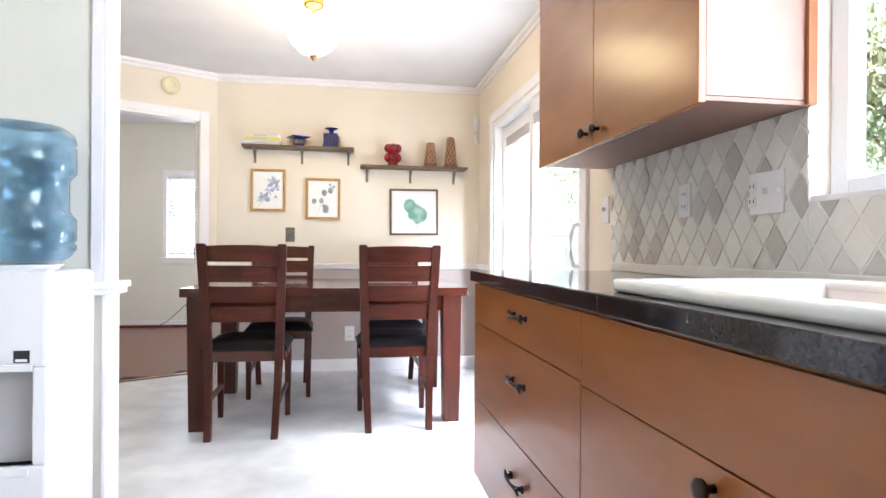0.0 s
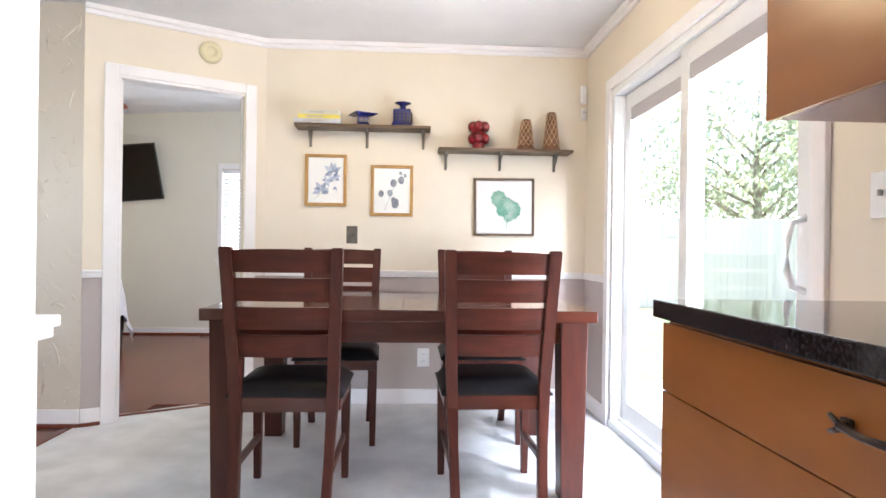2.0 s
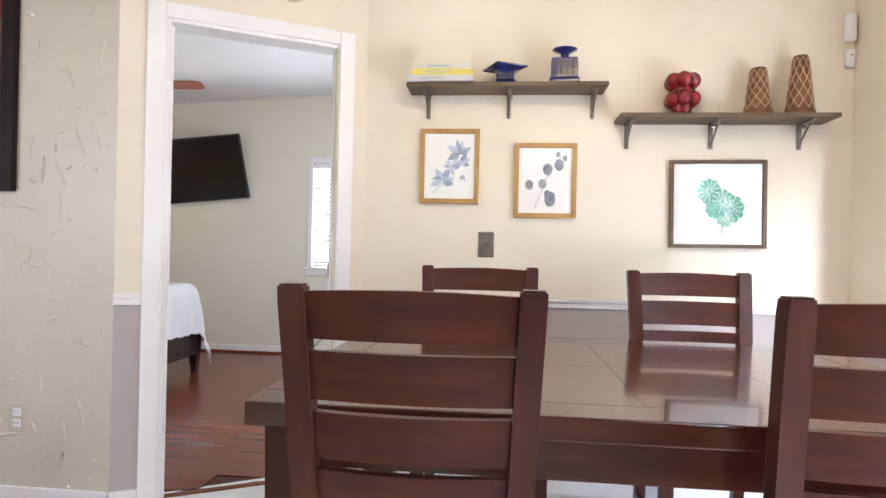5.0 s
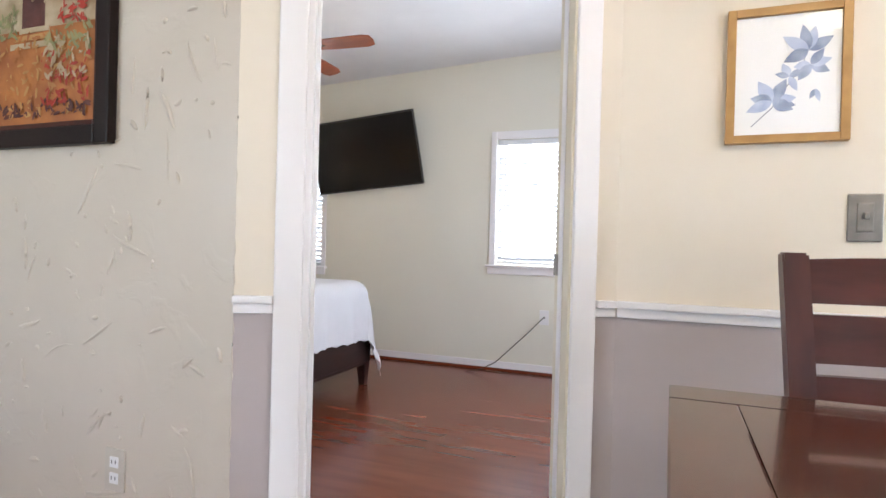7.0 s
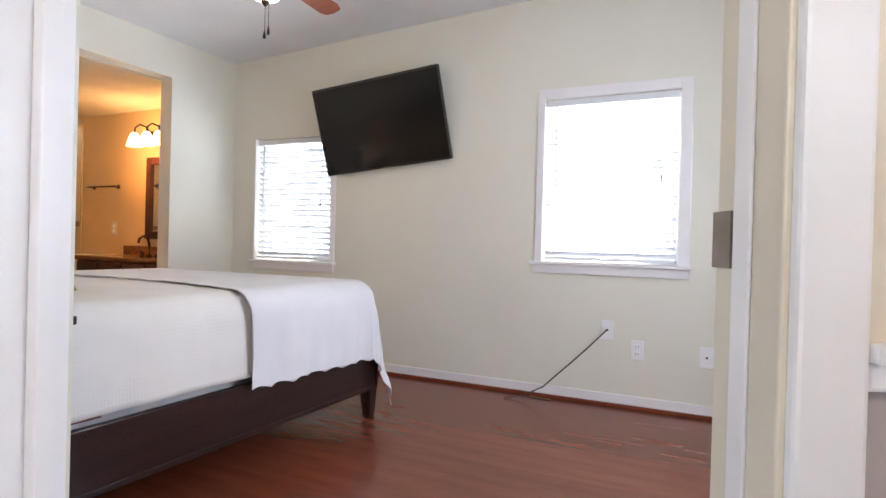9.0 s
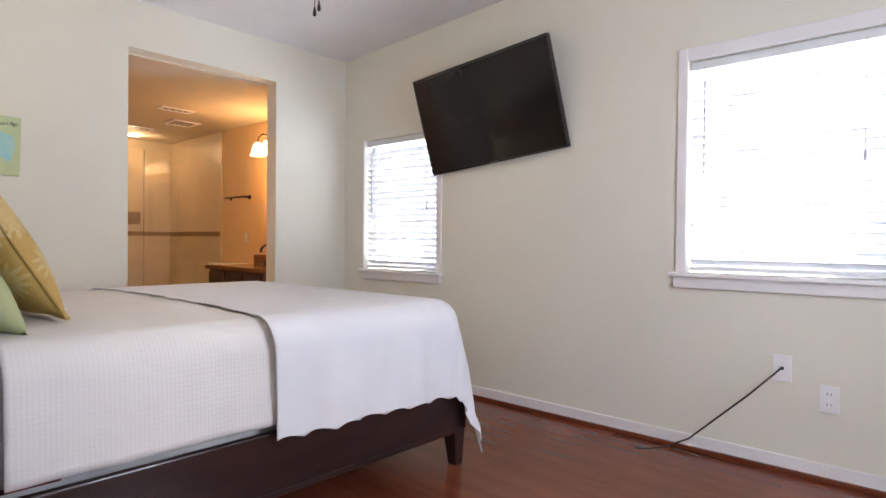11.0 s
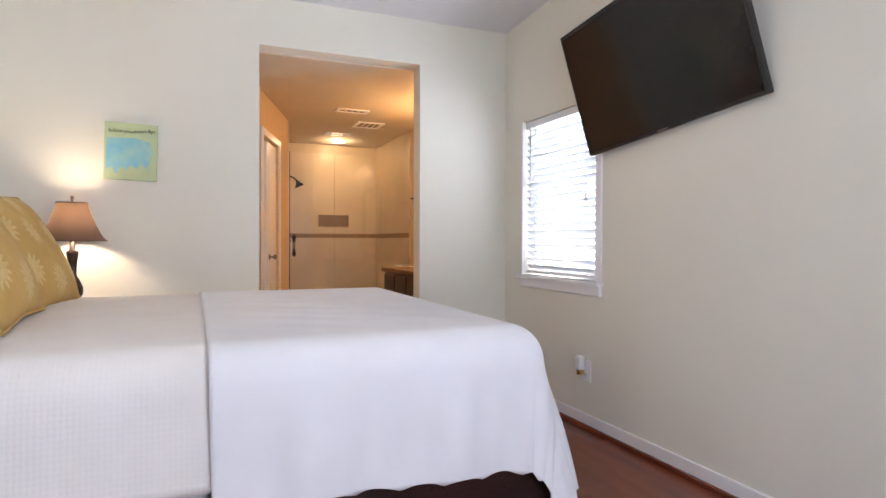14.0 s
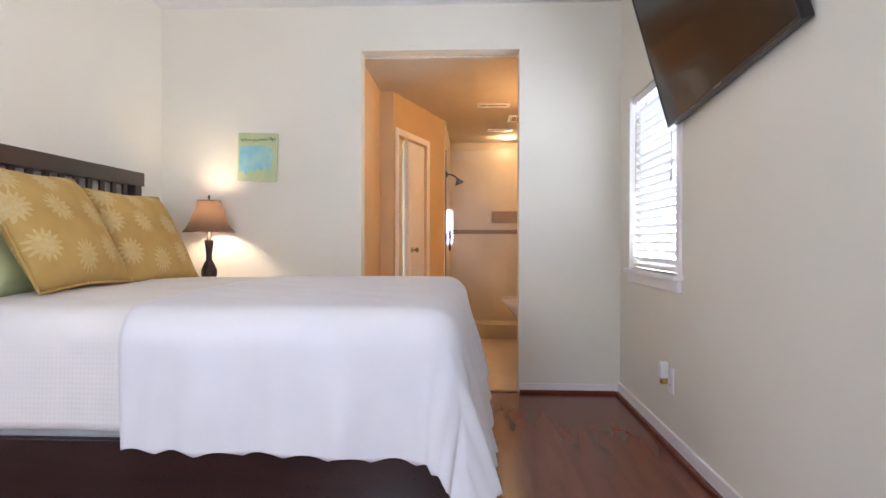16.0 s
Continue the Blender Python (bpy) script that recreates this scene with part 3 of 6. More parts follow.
# bedroom windows with blinds
def bedroom_window(name, x0, x1, z0, z1, trim_l, trim_r, trim_t, label, angle, sill):
    w = thing(name, pose(0, TVY, 0), label, "window", kind="structure")
    V = M["vinyl"]
    bbox_part("casing", w, T, (trim_l, x0, -0.014, 0, z0, trim_t), bevel=0.004)
    bbox_part("casing", w, T, (x1, trim_r, -0.014, 0, z0, trim_t), bevel=0.004)
    if trim_t - z1 > 0.012:
        bbox_part("casing", w, T, (x0, x1, -0.014, 0, z1, trim_t), bevel=0.004)
    bbox_part("window_sill", w, T, (sill[0], sill[1], -0.045, 0.06, z0 - 0.02, z0), (sill[0] + 0.015, sill[1] - 0.015, -0.02, 0, z0 - 0.075, z0 - 0.02), bevel=0.005)
    mid = z0 + (z1 - z0) * 0.55
    bbox_part("window_frame", w, V, (x0, x0 + 0.035, 0.075, 0.12, z0, z1), (x1 - 0.035, x1, 0.075, 0.12, z0, z1), (x0 + 0.035, x1 - 0.035, 0.075, 0.12, z1 - 0.035, z1), (x0 + 0.035, x1 - 0.035, 0.075, 0.12, z0, z0 + 0.04), (x0 + 0.035, x1 - 0.035, 0.08, 0.11, mid + 0.018, mid + 0.03))
    for za, zb in ((z0 + 0.04, mid), (mid + 0.03, z1 - 0.035)):
        g = bbox_part("pane", w, M["clear"], (x0 + 0.03, x1 - 0.03, 0.095, 0.1, za, zb), bevel=0)
        g.visible_shadow = False
    b = thing("window_blind", pose(0, TVY + 0.03, 0), "lowered white horizontal slat blind in the window", "blind", group="bedroom blinds")
    bbox_part("head_rail", b, M["slat"], (x0 + 0.008, x1 - 0.008, -0.022, 0.022, z1 - 0.045, z1 - 0.004), bevel=0.003)
    bbox_part("bottom_rail", b, M["slat"], (x0 + 0.012, x1 - 0.012, -0.02, 0.02, z0 + 0.012, z0 + 0.03), bevel=0.004)
    bm = bmesh.new()
    box(bm, x0 + 0.012, x1 - 0.012, -0.022, 0.022, -0.0012, 0.0012)
    me = finish("slat", bm, M["slat"])
    n = int((z1 - z0 - 0.10) / 0.043)
    for i in range(n):
        s = new("slat", me)
        s.parent = b
        s.matrix_basis = pose(0, 0, z0 + 0.052 + i * 0.043, angle)
    for x in (x0 + 0.13, x1 - 0.13):
        bm = bmesh.new()
        tube(bm, [(x, -0.023, z0 + 0.03), (x, -0.023, z1 - 0.04)], 0.0012, 5)
        part("ladder_cord", bm, M["slat"], b)
    bm = bmesh.new()
    tube(bm, [(x0 + 0.075, -0.03, z1 - 0.04), (x0 + 0.077, -0.032, z1 - 0.55)], 0.004, 6)
    part("tilt_wand", bm, M["plastic_grey"], b, "thin grey tilt wand")
    bm = bmesh.new()
    tube(bm, [(x1 - 0.10, -0.03, z1 - 0.04), (x1 - 0.10, -0.03, z1 - 0.50)], 0.0015, 5)
    lathe(bm, [(0.003, -0.03), (0.008, -0.025), (0.006, 0.0), (0.002, 0.012)], 8, pose(x1 - 0.10, -0.03, z1 - 0.51))
    part("pull_cord", bm, M["plastic_grey"], b, "pull cord with grey tassel")


bedroom_window("window_2", -4.63, -3.875, 0.79, 1.765, -4.645, -3.83, 1.775, "narrow white bedroom window beside the television", -38, (-4.655, -3.815))
bedroom_window("window_3", -2.208, -1.40, 0.862, 1.89, -2.255, -1.335, 1.955, "large white bedroom window with wooden sill", -38, (-2.28, -1.32))

# ---- kitchen ----
CX, CB = 0.522, 2.688          # cabinet fronts; far end of the run


def pull(parent, y, z, length=0.11):
    """A bronze bow pull with forked ends, on the front at x = 0 of its parent."""
    bm = bmesh.new()
    h = length / 2
    tube(bm, [(-0.004, y - h, z), (-0.022, y - h * 0.8, z + 0.002), (-0.026, y, z), (-0.022, y + h * 0.8, z + 0.002), (-0.004, y + h, z)], [0.007, 0.006, 0.0045, 0.006, 0.007], 8)
    for s in (-1, 1):
        tube(bm, [(-0.020, y + s * h * 0.75, z), (-0.018, y + s * (h + 0.012), z + 0.011)], [0.005, 0.003], 6)
        tube(bm, [(-0.020, y + s * h * 0.75, z), (-0.018, y + s * (h + 0.012), z - 0.011)], [0.005, 0.003], 6)
        box(bm, -0.008, 0.0, y + s * h - 0.009, y + s * h + 0.009, z - 0.009, z + 0.009, 0.002)
    return part("handle", bm, M["bronze"], parent, "dark bronze bow handle", True)


def base_cabinet(y0, y1, fronts, label):
    """fronts: (ya, yb, za, zb, handle) with handle (y, z) or None."""
    c = thing("base_cabinet", pose(CX, 0, 0), label, "cabinet", "kitchen base cabinets")
    bbox_part("body", c, M["cabinet"], (0.018, 0.59, y0 + 0.001, y1 - 0.001, 0.10, 0.846), bevel=0.001)
    bbox_part("toe_kick", c, M["espresso"], (0.07, 0.58, y0 + 0.002, y1 - 0.002, 0.0, 0.10), bevel=0.001)
    for ya, yb, za, zb, kind, hy, hz in fronts:
        f = bbox_part("drawer" if kind == "pull" else "door", c, M["cabinet"], (0.0, 0.018, ya + 0.0015, yb - 0.0015, za + 0.0015, zb - 0.0015), bevel=0.0015)
        if hy is None:
            continue
        if kind == "pull":
            pull(f, hy, hz)
        else:
            bm = bmesh.new()
            lathe(bm, [(0.007, 0), (0.006, 0.012), (0.015, 0.017), (0.016, 0.024), (0.008, 0.030)], 14, pose(0, hy, hz, 0, -90, 0))
            part("handle", bm, M["bronze"], f, "dark bronze knob", True)


base_cabinet(1.635, CB, [(1.635, CB, 0.707, 0.858, "pull", 2.08, 0.795), (1.635, CB, 0.417, 0.707, "pull", 2.09, 0.600), (1.635, CB, 0.115, 0.417, "pull", 2.10, 0.308)],
             "warm brown wooden base cabinet with three drawers")
base_cabinet(0.45, 1.635, [(0.45, 1.635, 0.70, 0.858, "pull", None, None), (1.05, 1.635, 0.115, 0.70, "knob", 1.175, 0.665), (0.45, 1.05, 0.115, 0.70, "knob", 0.92, 0.665)],
             "warm brown wooden sink base cabinet with two doors")
base_cabinet(-0.75, 0.45, [(-0.75, 0.45, 0.70, 0.858, "pull", -0.15, 0.79), (-0.15, 0.45, 0.115, 0.70, "knob", -0.05, 0.655), (-0.75, -0.15, 0.115, 0.70, "knob", -0.25, 0.655)],
             "warm brown wooden base cabinet with doors below the counter")

ct = thing("worktop", pose(0, 0, 0), "polished black granite worktop with thick front edge", "countertop")
SY0, SY1, SX0, SX1 = 0.62, 1.52, 0.58, 1.02
for b in ((0.507, EAST - 0.001, SY1, 2.708, 0.866, 0.906), (0.507, EAST - 0.001, -0.75, SY0, 0.866, 0.906), (0.507, SX0, SY0, SY1, 0.866, 0.906), (SX1, EAST - 0.001, SY0, SY1, 0.866, 0.906)):
    bbox_part("slab", ct, M["granite"], b, bevel=0.003)
bbox_part("underlay", ct, M["cabinet"], (0.535, 0.58, -0.75, 2.68, 0.848, 0.865), (1.06, EAST - 0.002, -0.75, 2.68, 0.848, 0.865), bevel=0.001)
sink = thing("sink", pose(-0.02, 0.06, -0.009), "white porcelain drop-in kitchen sink with raised rim", "sink")
bm = bmesh.new()
for x0, x1, y0, y1 in ((0.575, 0.625, 0.525, 1.50), (1.015, 1.075, 0.525, 1.50), (0.625, 1.015, 0.525, 0.58), (0.625, 1.015, 1.44, 1.50)):
    box(bm, x0, x1, y0, y1, 0.915, 0.942, 0.010)
part("rim", bm, M["porcelain"], sink, smooth=True)
bm = bmesh.new()
for b in ((0.612, 0.624, 0.575, 1.445, 0.74, 0.925), (1.016, 1.028, 0.575, 1.445, 0.74, 0.925), (0.624, 1.016, 0.568, 0.58, 0.74, 0.925), (0.624, 1.016, 1.44, 1.452, 0.74, 0.925), (0.612, 1.028, 0.57, 1.45, 0.73, 0.742)):
    box(bm, *b, bevel=0.003)
part("basin", bm, M["porcelain"], sink)

# upper cabinet
uc = thing("wall_cabinet", pose(0.815, 0, 0), "warm brown wall cabinet with two flat doors, hung high", "cabinet")
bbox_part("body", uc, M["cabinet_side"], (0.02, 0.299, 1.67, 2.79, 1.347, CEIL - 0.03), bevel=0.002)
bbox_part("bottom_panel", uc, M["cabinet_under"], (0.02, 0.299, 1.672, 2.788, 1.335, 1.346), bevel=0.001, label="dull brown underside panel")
for ya, yb, hy in ((1.67, 2.248, 2.203), (2.251, 2.79, 2.297)):
    f = bbox_part("door", uc, M["cabinet"], (0.0, 0.02, ya, yb, 1.33, CEIL - 0.03), bevel=0.002)
    bm = bmesh.new()
    lathe(bm, [(0.007, 0), (0.006, 0.014), (0.015, 0.019), (0.017, 0.026), (0.009, 0.034)], 14, pose(0, hy, 1.378, 0, -90, 0))
    part("handle", bm, M["bronze"], f, "dark bronze knob", True)
bbox_part("trim_strip", uc, M["cabinet"], (0.275, 0.299, 1.658, 1.67, 1.335, CEIL - 0.03), bevel=0.002)


def cover_plate(name, m, w, h, material, label, category, holes=(), knobs=()):
    """A plate on a wall: local x across, z up, proud towards -y."""
    p = thing(name, m, label, category)
    bbox_part("plate", p, material, (-w / 2, w / 2, -0.006, 0, -h / 2, h / 2), bevel=0.003)
    for x, z, a, b, mt in holes:
        bbox_part("receptacle", p, mt, (x - a / 2, x + a / 2, -0.0085, -0.005, z - b / 2, z + b / 2), bevel=0.002)
        if mt is not M["black"]:
            for dx in (-0.007, 0.007):
                bbox_part("slot", p, M["black"], (x + dx - 0.0012, x + dx + 0.0012, -0.0092, -0.008, z - 0.004, z + 0.006), bevel=0)
    for x, z in knobs:
        bbox_part("toggle", p, material, (x - 0.005, x + 0.005, -0.02, -0.005, z - 0.004, z + 0.012), bevel=0.002)
    return p


EASTM = lambda y, z: pose(EAST, y, z, 0, 0, -90)
PW = M["plate"]
cover_plate("outlet", pose(EAST - 0.0095, 2.182, 1.151, 0, 0, -90), 0.066, 0.108, PW, "white outlet on the tiled backsplash", "outlet", [(0, 0.02, 0.03, 0.028, PW), (0, -0.02, 0.03, 0.028, PW)])
p = cover_plate("light_switch", pose(EAST - 0.0095, 1.81, 1.142, 0, 0, -90), 0.125, 0.112, PW, "wide white switch and outlet plate on the backsplash", "light switch",
                [(-0.05, 0.02, 0.03, 0.028, PW), (-0.05, -0.02, 0.03, 0.028, PW)], [(0.0, 0), (0.05, 0)])
cover_plate("light_switch", EASTM(2.79, 1.16), 0.07, 0.115, PW, "white toggle switch beside the patio door", "light switch", (), [(0, 0)])

# ---- water dispenser ----
wd = thing("water_dispenser", pose(-0.902, 2.268, 0), "white plastic water dispenser against the partition wall", "water dispenser")
PL = M["plastic_white"]
bbox_part("body", wd, PL, (-0.155, 0.155, -0.10, 0.155, 0.0, 0.922), bevel=0.02, smooth=True)
bbox_part("front_panel", wd, PL, (-0.155, 0.155, -0.148, -0.10, 0.675, 0.928), bevel=0.01)
for b in ((-0.155, 0.155, -0.148, -0.10, 0.02, 0.417), (-0.155, -0.115, -0.148, -0.10, 0.417, 0.675), (0.12, 0.155, -0.148, -0.10, 0.417, 0.675)):
    bbox_part("front_panel", wd, PL, b, bevel=0.008)
bbox_part("recess", wd, M["plastic_grey"], (-0.115, 0.12, -0.108, -0.098, 0.417, 0.675), bevel=0.001)
bbox_part("drip_tray", wd, PL, (-0.11, 0.115, -0.155, -0.10, 0.392, 0.417), bevel=0.004)
bbox_part("control_strip", wd, PL, (-0.11, 0.122, -0.154, -0.147, 0.664, 0.682), bevel=0.002)
bbox_part("energy_label", wd, M["ink"], (0.077, 0.115, -0.1495, -0.1475, 0.686, 0.718), bevel=0, label="small black rating sticker")
bbox_part("label_bar", wd, PW, (0.082, 0.11, -0.1503, -0.1493, 0.689, 0.696), bevel=0)
for x in (-0.06,):
    bm = bmesh.new()
    lathe(bm, [(0.012, 0), (0.012, 0.03), (0.018, 0.035), (0.018, 0.05)], 12, pose(x, -0.12, 0.63))
    part("tap", bm, M["plastic_grey"], wd)
bm = bmesh.new()
lathe(bm, [(0.10, 0.92), (0.12, 0.935), (0.12, 0.938), (0.06, 0.94)], 28)
part("collar", bm, PL, wd)
wb = thing("water_bottle", pose(-0.885, 2.268, 0.932), "upturned clear blue plastic water bottle on the dispenser", "water bottle")
bm = bmesh.new()
R = 0.136
prof = [(0.03, 0.012), (0.10, 0.014), (R - 0.012, 0.03), (R, 0.05), (R, 0.062), (R - 0.006, 0.068), (R, 0.075), (R, 0.135), (R - 0.012, 0.15), (R - 0.018, 0.16), (R - 0.018, 0.245), (R - 0.012, 0.255), (R, 0.27), (R, 0.34), (R - 0.006, 0.347), (R, 0.355), (R - 0.004, 0.375), (R - 0.025, 0.395), (0.06, 0.40), (0.01, 0.388)]
lathe(bm, prof + [(max(a - 0.003, 0.008), b) for a, b in reversed(prof)], 40)
part("shell", bm, M["bottle"], wb, smooth=True)

# ---- dining room ----
TX0, TX1, TY0, TY1, TZ = -0.847, 0.706, 3.696, 4.70, 0.772
tb = thing("dining_table", pose(0, 0, 0), "dark reddish brown dining table with inlaid top and square legs", "table")
W, WF = M["mahogany"], M["mahogany_flat"]
for b in ((TX0 + 0.05, TX1 - 0.05, TY0 + 0.045, TY0 + 0.07), (TX0 + 0.05, TX1 - 0.05, TY1 - 0.07, TY1 - 0.045), (TX0 + 0.045, TX0 + 0.07, TY0 + 0.07, TY1 - 0.07), (TX1 - 0.07, TX1 - 0.045, TY0 + 0.07, TY1 - 0.07)):
    bbox_part("apron", tb, WF, (*b, TZ - 0.135, TZ - 0.045), bevel=0.002)
for b in ((TX0, TX1, TY0, TY0 + 0.10), (TX0, TX1, TY1 - 0.10, TY1), (TX0, TX0 + 0.10, TY0 + 0.10, TY1 - 0.10), (TX1 - 0.10, TX1, TY0 + 0.10, TY1 - 0.10)):
    bbox_part("border", tb, WF, (*b, TZ - 0.047, TZ), bevel=0.004)
n = 4
wd_ = (TX1 - TX0 - 0.2) / n
for i in range(n):
    for k in range(2):
        ya = TY0 + 0.10 + k * (TY1 - TY0 - 0.2) / 2
        bbox_part("top_panel", tb, WF, (TX0 + 0.10 + i * wd_ + 0.0004, TX0 + 0.10 + (i + 1) * wd_ - 0.0004, ya + 0.0004, ya + (TY1 - TY0 - 0.2) / 2 - 0.0004, TZ - 0.04, TZ - 0.0004), bevel=0.0006)


def table_leg(x, y):
    bm = bmesh.new()
    vs = box(bm, -0.056, 0.056, -0.056, 0.056, 0, TZ - 0.047, 0.004)
    for v in vs:
        f = 0.80 + 0.2 * min(1, v.co.z / (TZ - 0.15))
        v.co.x, v.co.y = v.co.x * f, v.co.y * f
    bmesh.ops.translate(bm, vec=(x, y, 0), verts=bm.verts[:])
    part("leg", bm, W, tb)


for x in (TX0 + 0.085, TX1 - 0.085):
    for y in (TY0 + 0.085, TY1 - 0.085):
        table_leg(x, y)


def dining_chair():
    """Faces +y; back at the origin, on the floor."""
    c = thing("dining_chair", pose(-0.507, 3.562, 0), "dark reddish brown ladder-back dining chair with black leather seat", "chair", "chairs round the table")
    w2, top = 0.220, 1.01

    def lean(z):                       # how far the back slants behind the seat
        return -0.085 * max(0, (z - 0.45) / 0.57) ** 1.15 - 0.07 * max(0, (0.45 - z) / 0.45) ** 1.5

    for s in (-1, 1):
        bm = bmesh.new()
        zs = [0, 0.1, 0.25, 0.4, 0.5, 0.62, 0.75, 0.88, 0.98, top]
        rows = []
        for z in zs:
            hx, hy = (0.018 + 0.004 * (z > 0.3)), 0.02
            cx, cy = s * (w2 - 0.02 - 0.035 * (1 - z / top) ** 1.0), 0.085 + lean(z)
            rows.append([bm.verts.new((cx + a * hx, cy + b * hy, z)) for a, b in ((-1, -1), (1, -1), (1, 1), (-1, 1))])
        for a, b in zip(rows, rows[1:]):
            for i in range(4):
                bm.faces.new((a[i], a[(i + 1) % 4], b[(i + 1) % 4], b[i]))
        bm.faces.new(rows[0][::-1])
        bm.faces.new(rows[-1])
        bmesh.ops.bevel(bm, geom=[e for e in bm.edges if abs(e.verts[0].co.z - e.verts[1].co.z) > 0.02 or e.verts[0].co.z > top - 0.001], offset=0.004, segments=2, affect="EDGES")
        part("leg", bm, W, c)
        bm = bmesh.new()
        vs = box(bm, s * 0.19 - 0.02, s * 0.19 + 0.02, 0.43, 0.47, 0, 0.41, 0.004)
        for v in vs:
            f = 0.72 + 0.28 * v.co.z / 0.41
            v.co.x, v.co.y = s * 0.19 + (v.co.x - s * 0.19) * f, 0.45 + (v.co.y - 0.45) * f
        part("leg", bm, W, c)
        bbox_part("stretcher", c, W, (s * 0.183 - 0.009, s * 0.183 + 0.009, 0.06, 0.44, 0.17, 0.20), bevel=0.003)
    for za, zb in ((0.918, 0.998), (0.812, 0.898), (0.706, 0.790), (0.602, 0.686)):
        bm = bmesh.new()
        nx, front, back = 10, [], []
        hw = w2 - 0.032 - 0.035 * (1 - za / top)
        for i in range(nx + 1):
            u = i / nx * 2 - 1
            bow = -0.018 * (1 - u * u)
            for lst, off in ((front, 0.009), (back, -0.009)):
                lst.append([bm.verts.new((u * hw, 0.085 + lean(z) + bow + off, z + (0.006 * (1 - u * u) if z == zb and zb > 0.99 else 0))) for z in (za, zb)])
        for i in range(nx):
            bm.faces.new((front[i][0], front[i + 1][0], front[i + 1][1], front[i][1]))
            bm.faces.new((back[i][0], back[i][1], back[i + 1][1], back[i + 1][0]))
            bm.faces.new((front[i][1], front[i + 1][1], back[i + 1][1], back[i][1]))
            bm.faces.new((front[i][0], back[i][0], back[i + 1][0], front[i + 1][0]))
        for i in (0, nx):
            bm.faces.new((front[i][0], front[i][1], back[i][1], back[i][0]))
        part("back_slat", bm, M["mahogany_back"], c, smooth=False)
    bbox_part("seat_frame", c, WF, (-0.20, 0.20, 0.075, 0.10, 0.39, 0.445), (-0.205, 0.205, 0.45, 0.475, 0.39, 0.445), (-0.208, -0.185, 0.10, 0.45, 0.39, 0.445), (0.185, 0.208, 0.10, 0.45, 0.39, 0.445), bevel=0.003)
    bm = bmesh.new()
    nx, ny = 12, 12
    grid = []
    for i in range(nx + 1):
        row = []
        for j in range(ny + 1):
            u, v = i / nx * 2 - 1, j / ny * 2 - 1
            k = (1 - abs(u) ** 5) * (1 - abs(v) ** 5)
            row.append(bm.verts.new((u * (0.222 - 0.004 * (1 - k)), 0.285 + v * 0.205, 0.45 + 0.055 * k ** 0.45)))
        grid.append(row)
    for i in range(nx):
        for j in range(ny):
            bm.faces.new((grid[i][j], grid[i + 1][j], grid[i + 1][j + 1], grid[i][j + 1]))
    lo = [bm.verts.new((x, y, 0.442)) for x, y in ((-0.218, 0.08), (0.218, 0.08), (0.218, 0.49), (-0.218, 0.49))]
    bm.faces.new(lo[::-1])
    ring = [grid[i][0] for i in range(nx + 1)] + [grid[nx][j] for j in range(1, ny + 1)] + [grid[i][ny] for i in range(nx - 1, -1, -1)] + [grid[0][j] for j in range(ny - 1, 0, -1)]
    ext = bmesh.ops.extrude_edge_only(bm, edges=[e for e in bm.edges if e.is_boundary and e.verts[0].co.z > 0.4425])
    for v in [g for g in ext["geom"] if isinstance(g, bmesh.types.BMVert)]:
        v.co.z = 0.443
    part("seat", bm, M["leather"], c, "padded black leather seat", True)
    return c


chair = dining_chair()
copy_thing(chair, pose(0.309, 3.597, 0, 0, 0, 1.5))
copy_thing(chair, pose(-0.438, 4.862, 0, 0, 0, 183))
copy_thing(chair, pose(0.340, 4.882, 0, 0, 0, 180))

# shelves with brackets
NORTH = lambda x, z: pose(x, BACK, z)


def wall_shelf(x0, x1, z, xs):
    s = thing("wall_shelf", pose(0, BACK, z), "dark brown wooden wall shelf on metal brackets", "shelf", "dining wall shelves")
    bbox_part("board", s, M["walnut"], (x0, x1, -0.155, 0, -0.018, 0), bevel=0.003)
    for x in xs:
        bm = bmesh.new()
        box(bm, x - 0.009, x + 0.009, -0.006, 0, -0.125, -0.018, 0.001)
        box(bm, x - 0.009, x + 0.009, -0.13, 0, -0.024, -0.018, 0.001)
        tube(bm, [(x, -0.005, -0.115), (x, -0.03, -0.085), (x, -0.08, -0.04), (x, -0.115, -0.024)], 0.005, 8)
        tube(bm, [(x - 0.012, -0.03, -0.032), (x + 0.014, -0.03, -0.032)], 0.008, 8)
        part("bracket", bm, M["nickel"], s, "antique metal bracket")
    return s


S1, S2 = 1.788, 1.657
wall_shelf(-0.780, 0.073, S1, (-0.700, -0.337, 0.028))
wall_shelf(0.124, 0.987, S2, (0.178, 0.534, 0.897))


def book(x, y, z, w, d, h, cover, rz, label):
    b = thing("book", pose(x, y, z, 0, 0, rz), label, "book", "books on the shelf")
    bbox_part("pages", b, M["paper"], (-w / 2 + 0.004, w / 2 - 0.002, -d / 2 + 0.004, d / 2 - 0.004, 0.002, h - 0.002), bevel=0)
    bbox_part("cover", b, cover, (-w / 2, w / 2, -d / 2, d / 2, 0, 0.002), (-w / 2, w / 2, -d / 2, d / 2, h - 0.002, h), (-w / 2, w / 2, -d / 2, -d / 2 + 0.002, 0.002, h - 0.002), bevel=0)
    bbox_part("title_bar", b, M["plastic_grey"], (-w * 0.30, w * 0.10, -d / 2 - 0.0008, -d / 2, h * 0.35, h * 0.62), bevel=0)


